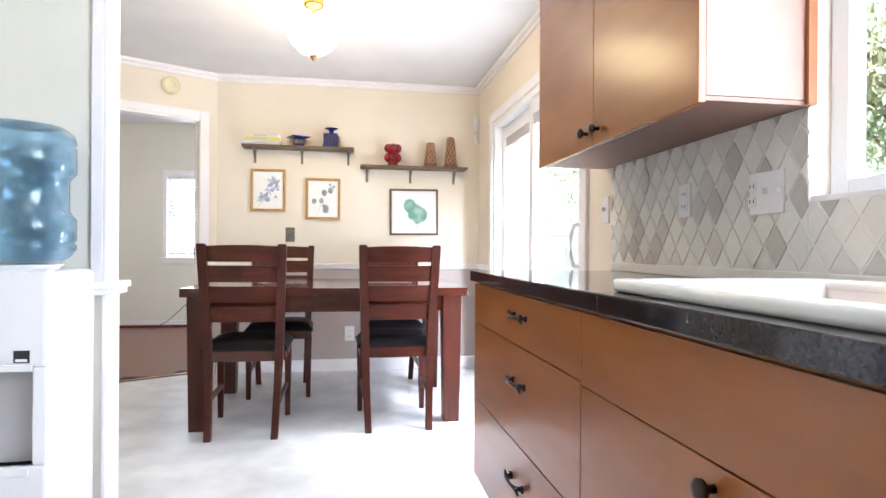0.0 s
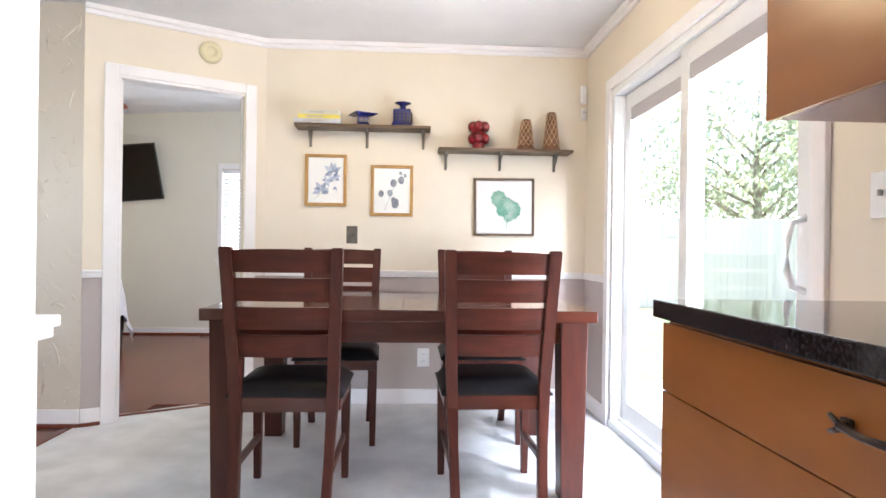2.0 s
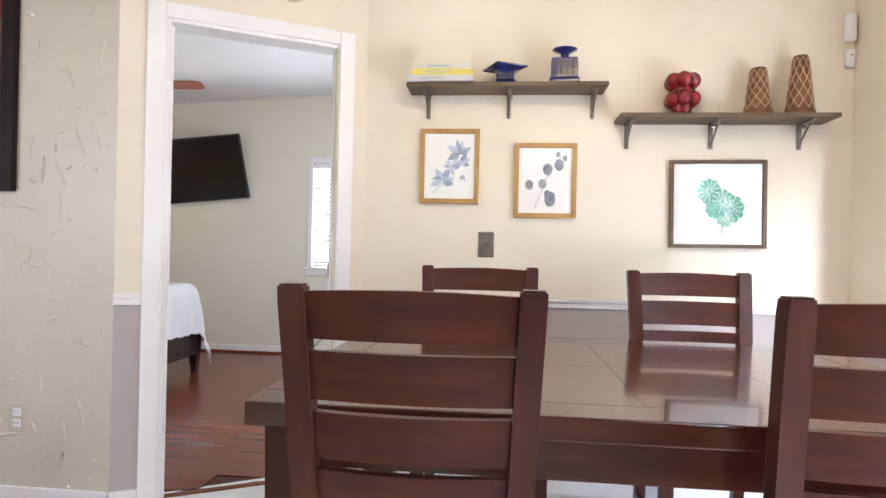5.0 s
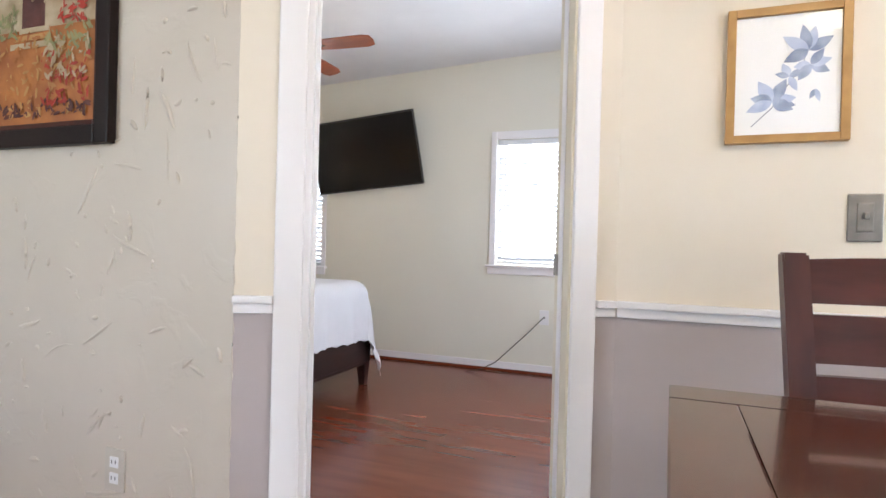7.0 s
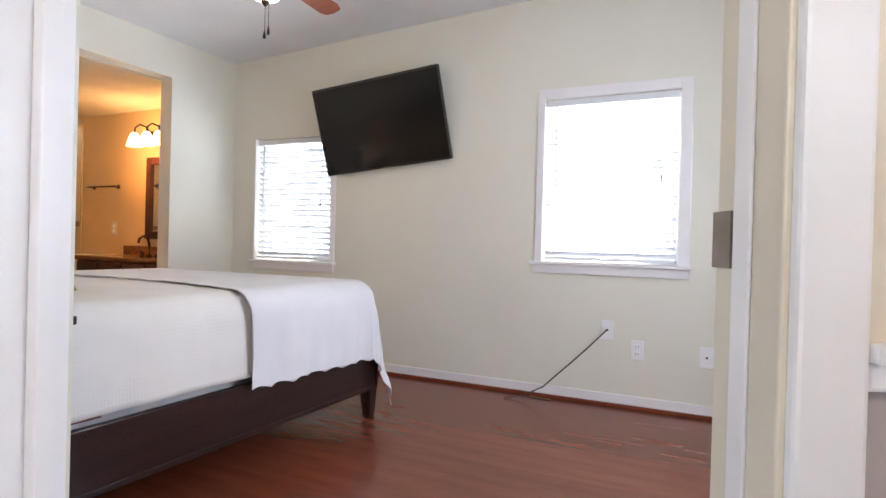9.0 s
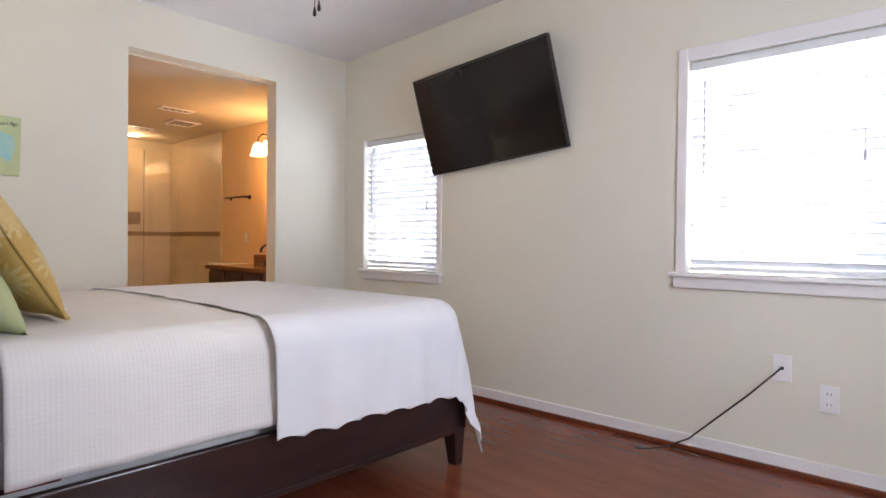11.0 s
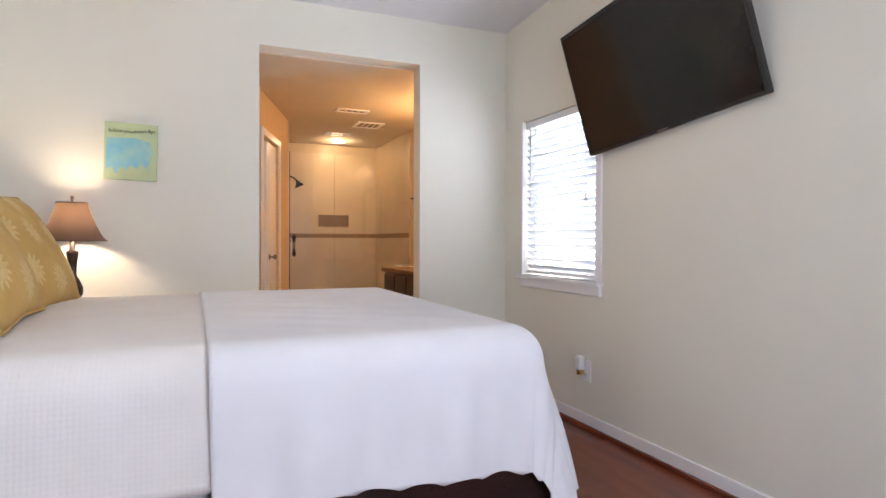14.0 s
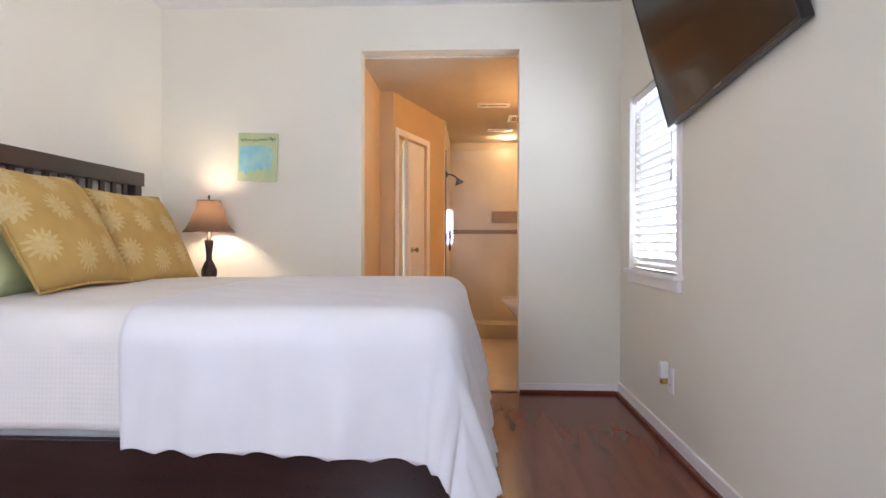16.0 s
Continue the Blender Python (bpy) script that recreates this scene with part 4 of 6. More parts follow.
COV = [mat("cover_white", (0.72, 0.70, 0.62), rough=0.4), mat("cover_yellow", (0.72, 0.62, 0.12), rough=0.4), mat("cover_grey", (0.62, 0.62, 0.66), rough=0.4)]
book(-0.635, BACK - 0.095, S1, 0.285, 0.15, 0.026, COV[2], 0, "large pale grey hardback book lying on the shelf")
book(-0.625, BACK - 0.097, S1 + 0.026, 0.262, 0.14, 0.026, COV[1], 1.5, "yellow paperback book lying in a stack")
book(-0.617, BACK - 0.095, S1 + 0.052, 0.235, 0.135, 0.03, COV[0], -1, "cream paperback book on top of the stack")


def square_loft(bm, rows, turn=0):
    rings = []
    for hw, z in rows:
        rings.append([bm.verts.new(Matrix.Rotation(radians(turn), 3, "Z") @ Vector((a * hw, b * hw, z))) for a, b in ((-1, -1), (1, -1), (1, 1), (-1, 1))])
    for a, b in zip(rings, rings[1:]):
        for i in range(4):
            bm.faces.new((a[i], a[(i + 1) % 4], b[(i + 1) % 4], b[i]))
    bm.faces.new(rings[0][::-1])
    bm.faces.new(rings[-1])


BG = M["blue_glaze"]
h1 = thing("ceramic_holder", pose(-0.358, BACK - 0.09, S1, 0, 0, 8), "cobalt blue glazed ceramic holder with square flared top", "candle holder", "blue holders on the shelf")
bm = bmesh.new()
square_loft(bm, [(0.048, 0), (0.043, 0.008), (0.034, 0.02), (0.032, 0.05), (0.038, 0.062)])
part("base", bm, BG, h1)
bm = bmesh.new()
square_loft(bm, [(0.042, 0.060), (0.072, 0.072), (0.074, 0.076), (0.05, 0.078)], 18)
part("rim", bm, BG, h1)
bm = bmesh.new()
for a in range(4):
    m = pose(0, 0, 0, 0, 0, a * 90)
    for x in (-0.012, 0.012):
        for z in (0.028, 0.045):
            box(bm, x - 0.006, x + 0.006, -0.037, -0.030, z - 0.005, z + 0.005, 0.002, m)
part("fretwork", bm, M["black"], h1, "dark pierced openings")
h2 = thing("ceramic_holder", pose(-0.105, BACK - 0.09, S1, 0, 0, -6), "tall cobalt blue pierced ceramic holder with round dish", "candle holder", "blue holders on the shelf")
bm = bmesh.new()
square_loft(bm, [(0.064, 0), (0.064, 0.008), (0.058, 0.02), (0.055, 0.024), (0.055, 0.10), (0.05, 0.106), (0.03, 0.11)])
part("base", bm, BG, h2)
bm = bmesh.new()
lathe(bm, [(0.022, 0.108), (0.018, 0.115), (0.018, 0.135), (0.05, 0.148), (0.054, 0.152), (0.045, 0.154), (0.01, 0.146)], 28)
part("dish", bm, BG, h2, smooth=True)
bm = bmesh.new()
for a in range(4):
    m = pose(0, 0, 0, 0, 0, a * 90)
    for i in range(4):
        for k in range(3):
            x, z = -0.036 + 0.024 * i, 0.04 + 0.021 * k
            lathe(bm, [(0.008, -0.0565), (0.006, -0.053)], 6, m @ pose(x, 0, z, 90, 0, 0) @ pose(0, 0, 0, 180, 0, 0))
part("fretwork", bm, M["black"], h2, "dark pierced openings")

jar = thing("candle_jar", pose(0.382, BACK - 0.10, S2), "red glass candle holder with round bubble lobes", "candle holder")
bm = bmesh.new()
lathe(bm, [(0.035, 0), (0.04, 0.01), (0.042, 0.15), (0.036, 0.165), (0.030, 0.165), (0.030, 0.15)], 24)
part("cup", bm, M["red_glass"], jar, smooth=True)
for k in range(2):
    for i in range(6):
        bm = bmesh.new()
        bmesh.ops.create_uvsphere(bm, u_segments=14, v_segments=10, radius=0.034)
        a = 2 * math.pi * (i + 0.4) / 6
        bmesh.ops.translate(bm, vec=(0.042 * math.cos(a), 0.042 * math.sin(a), 0.065 + 0.075 * k), verts=bm.verts[:])
        part("lobe", bm, M["red_glass"], jar, smooth=True)
bm = bmesh.new()
lathe(bm, [(0.02, 0.02), (0.026, 0.03), (0.026, 0.175), (0.003, 0.178), (0.002, 0.19)], 14)
part("candle", bm, M["brass"], jar, "gold candle in the middle", True)


def wicker_vase(x, h, r0, r1):
    v = thing("wicker_vase", pose(x, BACK - 0.09, S2), "tapered brown vase of woven cane on the shelf", "vase", "cane vases on the shelf")
    bm = bmesh.new()
    lathe(bm, [(r0 - 0.004, 0), (r0, 0.006), (r1, h - 0.004), (r1 - 0.004, h), (r1 - 0.006, h - 0.03)], 28)
    part("body", bm, M["wicker"], v, smooth=True)
    for s in (-1, 1):
        bm = bmesh.new()
        for k in range(9):
            pts = []
            for i in range(13):
                z = 0.025 + (h - 0.035) * i / 12
                a = 2 * math.pi * k / 9 + s * 2.4 * i / 12
                r = r0 + (r1 - r0) * z / h + 0.0012
                pts.append((r * math.cos(a), r * math.sin(a), z))
            tube(bm, pts, 0.0022, 5)
        part("weave", bm, M["wicker_pale"], v, "paler diagonal cane strands")
    bm = bmesh.new()
    lathe(bm, [(r0 + 0.003, 0.0), (r0 + 0.004, 0.012), (r0 + 0.001, 0.022)], 28)
    part("foot_band", bm, M["wicker"], v)
    return v


wicker_vase(0.690, 0.198, 0.054, 0.030)
wicker_vase(0.856, 0.247, 0.055, 0.028)


def leaf_shape(bm, cx, cz, ang, ln, wd, y):
    """A flat pointed petal on a sheet."""
    pts = []
    for i in range(9):
        u = i / 8
        pts.append((u * ln, wd * math.sin(math.pi * u ** 0.8) / 2))
    pts += [(u, -w) for u, w in reversed(pts[1:-1])]
    c, s = math.cos(ang), math.sin(ang)
    bm.faces.new([bm.verts.new((cx + a * c - b * s, y, cz + a * s + b * c)) for a, b in pts])


def stem_line(bm, pts, w, y):
    for (xa, za), (xb, zb) in zip(pts, pts[1:]):
        d = Vector((xb - xa, zb - za)).normalized() * w
        bm.faces.new([bm.verts.new(q) for q in ((xa - d.y, y, za + d.x), (xb - d.y, y, zb + d.x), (xb + d.y, y, zb - d.x), (xa + d.y, y, za - d.x))])


def wash(name, a, b, scale=25):
    return mat(name, a, b, 0.65, scale=scale, spread=(0.3, 0.7))


INKS = [wash("wash_blue", (0.12, 0.17, 0.34), (0.45, 0.52, 0.68)), wash("wash_slate", (0.16, 0.18, 0.26), (0.42, 0.46, 0.54)), wash("wash_green", (0.05, 0.30, 0.22), (0.26, 0.58, 0.46)), wash("wash_pale", (0.34, 0.42, 0.62), (0.62, 0.68, 0.80))]


def framed_print(x0, x1, z0, z1, frame_mat, fw, label, draw, ry):
    p = thing("framed_print", pose((x0 + x1) / 2, BACK, (z0 + z1) / 2, 0, ry, 0), label, "picture", "dining wall prints")
    w, h = (x1 - x0) / 2, (z1 - z0) / 2
    for b in ((-w, -w + fw, -0.024, 0, -h, h), (w - fw, w, -0.024, 0, -h, h), (-w + fw, w - fw, -0.024, 0, -h, -h + fw), (-w + fw, w - fw, -0.024, 0, h - fw, h)):
        bbox_part("frame", p, frame_mat, b, bevel=0.002)
    bbox_part("sheet", p, M["paper"], (-w + fw, w - fw, -0.012, -0.006, -h + fw, h - fw), bevel=0)
    draw(p, w, h)
    g = bbox_part("glass", p, M["clear"], (-w + fw, w - fw, -0.0165, -0.015, -h + fw, h - fw), bevel=0)
    g.visible_shadow = False


def branch_blossom(p, w, h):
    bm = bmesh.new()
    stem_line(bm, [(-0.075, -0.125), (-0.03, -0.08), (0.0, -0.03), (0.035, 0.02), (0.04, 0.07)], 0.0012, -0.0125)
    part("stem", bm, INKS[1], p)
    bm = bmesh.new()
    pale = bmesh.new()
    rb = random.Random(3)
    for cx, cz, r, angles in ((0.045, 0.055, 0.062, (35, 75, 110, 150, 200)), (0.05, 0.02, 0.045, (-20, 15, 60, 190, 235)), (0.005, -0.005, 0.038, (20, 110, 160, 300)), (-0.03, -0.065, 0.058, (-15, 10, 60, 115, 165, 195, 330)), (0.062, -0.04, 0.03, (240, 280))):
        for i, a in enumerate(angles):
            leaf_shape(pale if i % 2 else bm, cx, cz, radians(a + rb.uniform(-8, 8)), r * rb.uniform(0.8, 1.1), r * rb.uniform(0.38, 0.55), -0.0127 - 0.0003 * i)
    part("blossom", bm, INKS[0], p, "blue watercolour petals")
    part("blossom", pale, INKS[3], p, "pale blue watercolour petals")


def branch_round(p, w, h):
    bm = bmesh.new()
    stem_line(bm, [(-0.045, -0.125), (-0.02, -0.06), (0.0, 0.0), (0.03, 0.05), (0.07, 0.11)], 0.0012, -0.0125)
    part("stem", bm, INKS[1], p)
    bm = bmesh.new()
    for i, (cx, cz, r) in enumerate(((0.055, 0.115, 0.012), (0.085, 0.10, 0.013), (0.06, 0.07, 0.026), (0.01, 0.05, 0.026), (-0.07, -0.02, 0.022), (-0.012, -0.015, 0.022), (0.01, -0.06, 0.018), (0.022, -0.085, 0.030), (0.028, -0.07, 0.02))):
        bm.faces.new([bm.verts.new((cx + r * 0.8 * math.cos(a * math.pi / 8), -0.0127 - 0.0003 * i, cz + r * math.sin(a * math.pi / 8))) for a in range(16)])
    part("leaves", bm, INKS[1], p, "round slate-blue watercolour leaves")


def fan_leaves(p, w, h):
    bm = bmesh.new()
    for n, (cx, cz, r, a0) in enumerate(((-0.035, 0.055, 0.052, 2.3), (0.02, 0.01, 0.05, 0.6), (0.055, -0.02, 0.058, 0.2), (-0.012, -0.02, 0.04, 3.4), (0.03, -0.06, 0.036, 5.2))):
        ring = []
        for i in range(48):
            a = 2 * math.pi * i / 48
            k = r * (0.86 + 0.14 * abs(math.cos(4.5 * a))) * (1 - 0.45 * math.exp(-((a - math.pi) / 0.22) ** 2))
            ring.append(bm.verts.new((cx + k * math.cos(a + a0), -0.0127 - 0.0003 * n, cz + 1.1 * k * math.sin(a + a0))))
        bm.faces.new(ring)
    part("leaves", bm, INKS[2], p, "green watercolour fan leaves")
    bm = bmesh.new()
    for cx, cz, r, a0 in ((-0.035, 0.055, 0.052, 2.3), (0.02, 0.01, 0.05, 0.6), (0.055, -0.02, 0.058, 0.2), (0.03, -0.06, 0.036, 5.2)):
        for i in range(11):
            a = a0 + radians(-140 + 28 * i)
            stem_line(bm, [(cx + 0.15 * r * math.cos(a), cz + 0.15 * r * math.sin(a)), (cx + 0.92 * r * math.cos(a), cz + 1.0 * r * math.sin(a))], 0.0011, -0.0145)
    part("veins", bm, M["paper"], p, "pale veins between the leaf lobes")
    bm = bmesh.new()
    stem_line(bm, [(0.02, -0.14), (0.018, -0.08), (0.0, -0.01)], 0.002, -0.0123)
    part("stem", bm, INKS[2], p)


framed_print(-0.732, -0.465, 1.281, 1.615, M["oak"], 0.02, "light oak frame with blue blossom watercolour", branch_blossom, 0)
framed_print(-0.308, -0.034, 1.222, 1.553, M["oak"], 0.02, "light oak frame with slate-blue leaf watercolour", branch_round, 0)
framed_print(0.365, 0.766, 1.104, 1.484, M["walnut"], 0.016, "dark brown frame with green fan leaf print", fan_leaves, -0.6)

cover_plate("light_switch", NORTH(-0.427, 1.098), 0.072, 0.114, M["nickel"], "antique metal toggle switch plate on the cream wall", "light switch", [(0, 0, 0.034, 0.07, M["nickel"])], [(0, 0)])
cover_plate("outlet", NORTH(0.048, 0.30), 0.078, 0.12, PW, "white double outlet low on the mauve wall", "outlet", [(0, 0.022, 0.032, 0.03, PW), (0, -0.022, 0.032, 0.03, PW)])
ms = thing("motion_sensor", NORTH(1.085, 2.03), "white corner alarm sensor high on the wall", "sensor")
bbox_part("housing", ms, PL, (-0.02, 0.02, -0.04, 0, -0.045, 0.075), bevel=0.012, smooth=True)
ms = thing("door_chime", NORTH(1.092, 1.918), "small white oval wall sensor below the alarm", "sensor")
bbox_part("housing", ms, PL, (-0.02, 0.02, -0.025, 0, -0.04, 0.04), bevel=0.012, smooth=True)
bbox_part("slot", ms, M["black"], (-0.006, 0.006, -0.0262, -0.0245, 0.01, 0.013), bevel=0)
sd = thing("smoke_alarm", DOOR @ pose(0.658, 0, 2.20, 90, 0, 0), "round yellowed plastic smoke alarm over the doorway", "smoke alarm")
bm = bmesh.new()
lathe(bm, [(0.066, 0), (0.068, 0.006), (0.066, 0.022), (0.05, 0.032), (0.03, 0.034), (0.028, 0.030), (0.01, 0.030)], 32)
part("housing", bm, M["plastic_ivory"], sd, smooth=True)

# ceiling lamp
cl = thing("ceiling_lamp", pose(-0.165, 3.72, -0.02), "semi-flush brass ceiling lamp with lit glass bowl", "ceiling lamp")
bm = bmesh.new()
lathe(bm, [(0.055, CEIL + 0.02), (0.055, CEIL - 0.008), (0.045, CEIL - 0.02), (0.018, CEIL - 0.028), (0.010, CEIL - 0.035), (0.010, CEIL - 0.17)], 24)
part("canopy", bm, M["brass"], cl, smooth=True)
for i in range(3):
    a = 2 * math.pi * i / 3 + 0.3
    bm = bmesh.new()
    tube(bm, [(0.012 * math.cos(a), 0.012 * math.sin(a), CEIL - 0.05), (0.05 * math.cos(a), 0.05 * math.sin(a), CEIL - 0.07), (0.11 * math.cos(a), 0.11 * math.sin(a), CEIL - 0.115), (0.15 * math.cos(a), 0.15 * math.sin(a), CEIL - 0.125)], 0.004, 8)
    part("arm", bm, M["brass"], cl, smooth=True)
bm = bmesh.new()
lathe(bm, [(0.162, CEIL - 0.115), (0.158, CEIL - 0.135), (0.145, CEIL - 0.175), (0.115, CEIL - 0.225), (0.07, CEIL - 0.265), (0.02, CEIL - 0.28), (0.015, CEIL - 0.276), (0.066, CEIL - 0.26), (0.11, CEIL - 0.22), (0.14, CEIL - 0.172), (0.155, CEIL - 0.118)], 36)
b_ = part("shade", bm, M["lamp_glass"], cl, "lit frosted glass bowl", True)
b_.visible_shadow = False
bm = bmesh.new()
lathe(bm, [(0.004, CEIL - 0.31), (0.014, CEIL - 0.30), (0.018, CEIL - 0.29), (0.022, CEIL - 0.278), (0.008, CEIL - 0.27)], 16)
part("finial", bm, M["brass"], cl, smooth=True)

# painting and outlet on the trowelled wall
pt = thing("framed_painting", pose(-2.708, LIVY, 1.703), "dark-framed street scene painting in red and orange", "painting")
w, h = 0.425, 0.44
DF = mat("frame_black", (0.020, 0.010, 0.009), (0.012, 0.007, 0.006), 0.45, scale=8)
DF.node_tree.nodes["Principled BSDF"].inputs["Specular IOR Level"].default_value = 0.2
for b in ((-w, -w + 0.055, -0.03, 0, -h, h), (w - 0.055, w, -0.03, 0, -h, h), (-w + 0.055, w - 0.055, -0.03, 0, -h, -h + 0.055), (-w + 0.055, w - 0.055, -0.03, 0, h - 0.055, h)):
    bbox_part("frame", pt, DF, b, bevel=0.006)
for b in ((-w + 0.055, -w + 0.07, -0.02, 0, -h + 0.055, h - 0.055), (w - 0.07, w - 0.055, -0.02, 0, -h + 0.055, h - 0.055), (-w + 0.07, w - 0.07, -0.02, 0, -h + 0.055, -h + 0.07), (-w + 0.07, w - 0.07, -0.02, 0, h - 0.07, h - 0.055)):
    bbox_part("inner_frame", pt, M["mahogany"], b, bevel=0.003)
OILS = [wash("oil_orange", (0.50, 0.19, 0.045), (0.27, 0.08, 0.025), 9), wash("oil_ochre", (0.52, 0.30, 0.10), (0.38, 0.17, 0.05), 12), wash("oil_red", (0.50, 0.045, 0.02), (0.24, 0.022, 0.012), 12),
        wash("oil_green", (0.17, 0.19, 0.08), (0.38, 0.33, 0.15), 22), wash("oil_cream", (0.52, 0.42, 0.28), (0.34, 0.24, 0.13), 16), wash("oil_brown", (0.13, 0.035, 0.025), (0.06, 0.018, 0.014), 14)]
bbox_part("canvas", pt, OILS[0], (-w + 0.07, w - 0.07, -0.012, -0.004, -h + 0.07, h - 0.07), bevel=0)
rng = random.Random(4)


def dab(mt, cx, cz, sx, sz, k, depth):
    bm = bmesh.new()
    for i in range(k):
        x, z, r = cx + rng.uniform(-sx, sx), cz + rng.uniform(-sz, sz), rng.uniform(0.003, 0.012)
        x, z = max(-w + 0.095, min(w - 0.095, x)), max(-h + 0.095, min(h - 0.095, z))
        a0 = rng.uniform(0, 6)
        bm.faces.new([bm.verts.new((x + r * 1.5 * math.cos(a) * math.cos(a0) - r * 0.5 * math.sin(a) * math.sin(a0), depth - 0.000012 * i, z + r * 1.5 * math.cos(a) * math.sin(a0) + r * 0.5 * math.sin(a) * math.cos(a0))) for a in [2 * math.pi * j / 10 for j in range(10)]])
    tagged(part("brushwork", bm, mt, pt), kind="stuff")


for x0, x1, z0, z1, k, d in ((-0.11, 0.352, -0.09, 0.36, 4, 0), (-0.352, -0.11, -0.03, 0.36, 3, 0), (-0.06, 0.352, 0.245, 0.36, 2, 2), (0.04, 0.14, -0.084, 0.235, 5, 1), (0.055, 0.125, -0.075, 0.21, 5, 2),
                             (0.231, 0.332, 0.0, 0.215, 4, 1), (0.243, 0.275, 0.012, 0.205, 5, 2), (0.285, 0.322, 0.012, 0.205, 5, 2), (-0.078, -0.008, 0.045, 0.175, 4, 1), (-0.068, -0.018, 0.055, 0.165, 5, 2), (0.165, 0.19, 0.06, 0.19, 5, 1),
                             (-0.105, -0.075, 0.22, 0.30, 5, 1), (-0.30, -0.27, 0.0, 0.12, 5, 1), (-0.24, -0.20, 0.02, 0.11, 5, 1), (0.03, 0.16, -0.10, -0.085, 4, 3), (0.01, 0.16, -0.122, -0.106, 1, 3), (-0.01, 0.16, -0.145, -0.128, 4, 3)):
    bbox_part("painted_wall", pt, OILS[k], (x0, x1, -0.0128 - 0.0005 * d, -0.0122, z0, z1), bevel=0)
dab(OILS[1], 0.0, -0.24, 0.33, 0.12, 150, -0.0150)
dab(OILS[0], -0.10, -0.22, 0.25, 0.12, 130, -0.0155)
dab(OILS[4], 0.12, 0.10, 0.22, 0.16, 70, -0.0157)
dab(OILS[5], 0.0, -0.335, 0.33, 0.025, 90, -0.0158)
dab(OILS[3], -0.05, -0.06, 0.07, 0.05, 70, -0.0165)
dab(OILS[3], -0.24, 0.18, 0.12, 0.17, 150, -0.0165)
dab(OILS[3], 0.25, -0.14, 0.10, 0.05, 60, -0.0165)
dab(OILS[2], 0.24, -0.24, 0.11, 0.08, 60, -0.0178)
dab(OILS[2], 0.27, -0.06, 0.06, 0.03, 26, -0.0178)
dab(OILS[4], 0.24, -0.18, 0.10, 0.06, 44, -0.0182)
dab(OILS[2], 0.14, 0.25, 0.18, 0.025, 70, -0.0178)
dab(OILS[5], 0.09, 0.10, 0.03, 0.14, 30, -0.0185)
cover_plate("outlet", pose(-2.256, LIVY, 0.367), 0.074, 0.118, M["plate_beige"], "beige double outlet low on the plaster wall", "outlet", [(0, 0.022, 0.032, 0.03, PW), (0, -0.022, 0.032, 0.03, PW)])

# ridges left by the trowel
bm = bmesh.new()
rr = random.Random(12)
for i in range(300):
    x, z, a = rr.uniform(-3.4, -1.90), rr.uniform(0.08, 2.30), radians(rr.gauss(95, 42))
    k = rr.random()
    if k < 0.55:
        ln, bend, wig = rr.choice((0.04, 0.05, 0.07, 0.10, 0.16)) * rr.uniform(0.8, 1.2), rr.uniform(-0.9, 0.9), 0.25
    else:
        ln, bend, wig = rr.uniform(0.012, 0.035), rr.uniform(-2, 2), rr.uniform(0, 2)
    pts, n = [], 7
    for j in range(n):
        pts.append((x, LIVY + 0.0002, z))
        a += bend / n + wig * rr.uniform(-0.6, 0.6)
        x, z = min(x + ln / n * math.cos(a), -1.888), z + ln / n * math.sin(a)
    w0 = rr.uniform(0.0035, 0.0085)
    tube(bm, pts, [w0 * q for q in (0.25, 0.7, 1.0, 0.85, 1.0, 0.6, 0.2)], 6)
for k in range(2):
    z = 0.12
    while z < 2.3:
        z1 = z + rr.uniform(0.05, 0.22)
        tube(bm, [(-1.865 - rr.uniform(0, 0.003), LIVY + 0.0012, z + (z1 - z) * q / 4) for q in range(5)], [0.001, rr.uniform(0.0018, 0.004), 0.0022, rr.uniform(0.0018, 0.004), 0.001], 6)
        z = z1 + rr.uniform(0.0, 0.12)
rid = part("plaster_ridges", bm, M["plaster"], wall_living, "raised trowel ridges in the plaster", True)
tagged(rid, "raised trowel ridges in the plaster", kind="stuff")

# ---- bedroom ----
BX0, BX1, BY0, BY1, BZ = -4.41, -2.875, 5.40, 7.26, 0.728
bed = thing("bed", pose(0, 0, 0), "dark espresso wooden bed frame with slatted headboard", "bed")
ES = M["espresso"]
for x0, x1 in ((-2.873, -2.846), (-4.439, -4.412)):
    bbox_part("side_rail", bed, ES, (x0, x1, BY0, 7.262, 0.165, 0.372), bevel=0.005)
    bbox_part("rail_lip", bed, ES, (x0 - 0.004, x1 + 0.004, BY0, 7.262, 0.158, 0.178), bevel=0.003)
bbox_part("footboard", bed, ES, (-4.439, -2.846, 7.264, 7.292, 0.165, 0.372), bevel=0.005)
for x in (-2.885, -4.40):
    bm = bmesh.new()
    vs = box(bm, x - 0.036, x + 0.036, 7.215, 7.288, 0.0, 0.165, 0.004)
    for v in vs:
        f = 0.62 + 0.38 * v.co.z / 0.165
        v.co.x, v.co.y = x + (v.co.x - x) * f, 7.285 + (v.co.y - 7.285) * f
    part("leg", bm, ES, bed)
for x in (-4.475, -2.81):
    bbox_part("headboard_post", bed, ES, (x - 0.032, x + 0.032, 5.325, 5.385, 0.0, 1.27), bevel=0.006)
bm = bmesh.new()
rows = []
for i in range(13):
    u = i / 12
    x, z = -4.52 + 1.75 * u, 1.255
    rows.append([bm.verts.new((x, y, zz)) for y, zz in ((5.318, z), (5.392, z), (5.392, 1.33), (5.318, 1.33))])
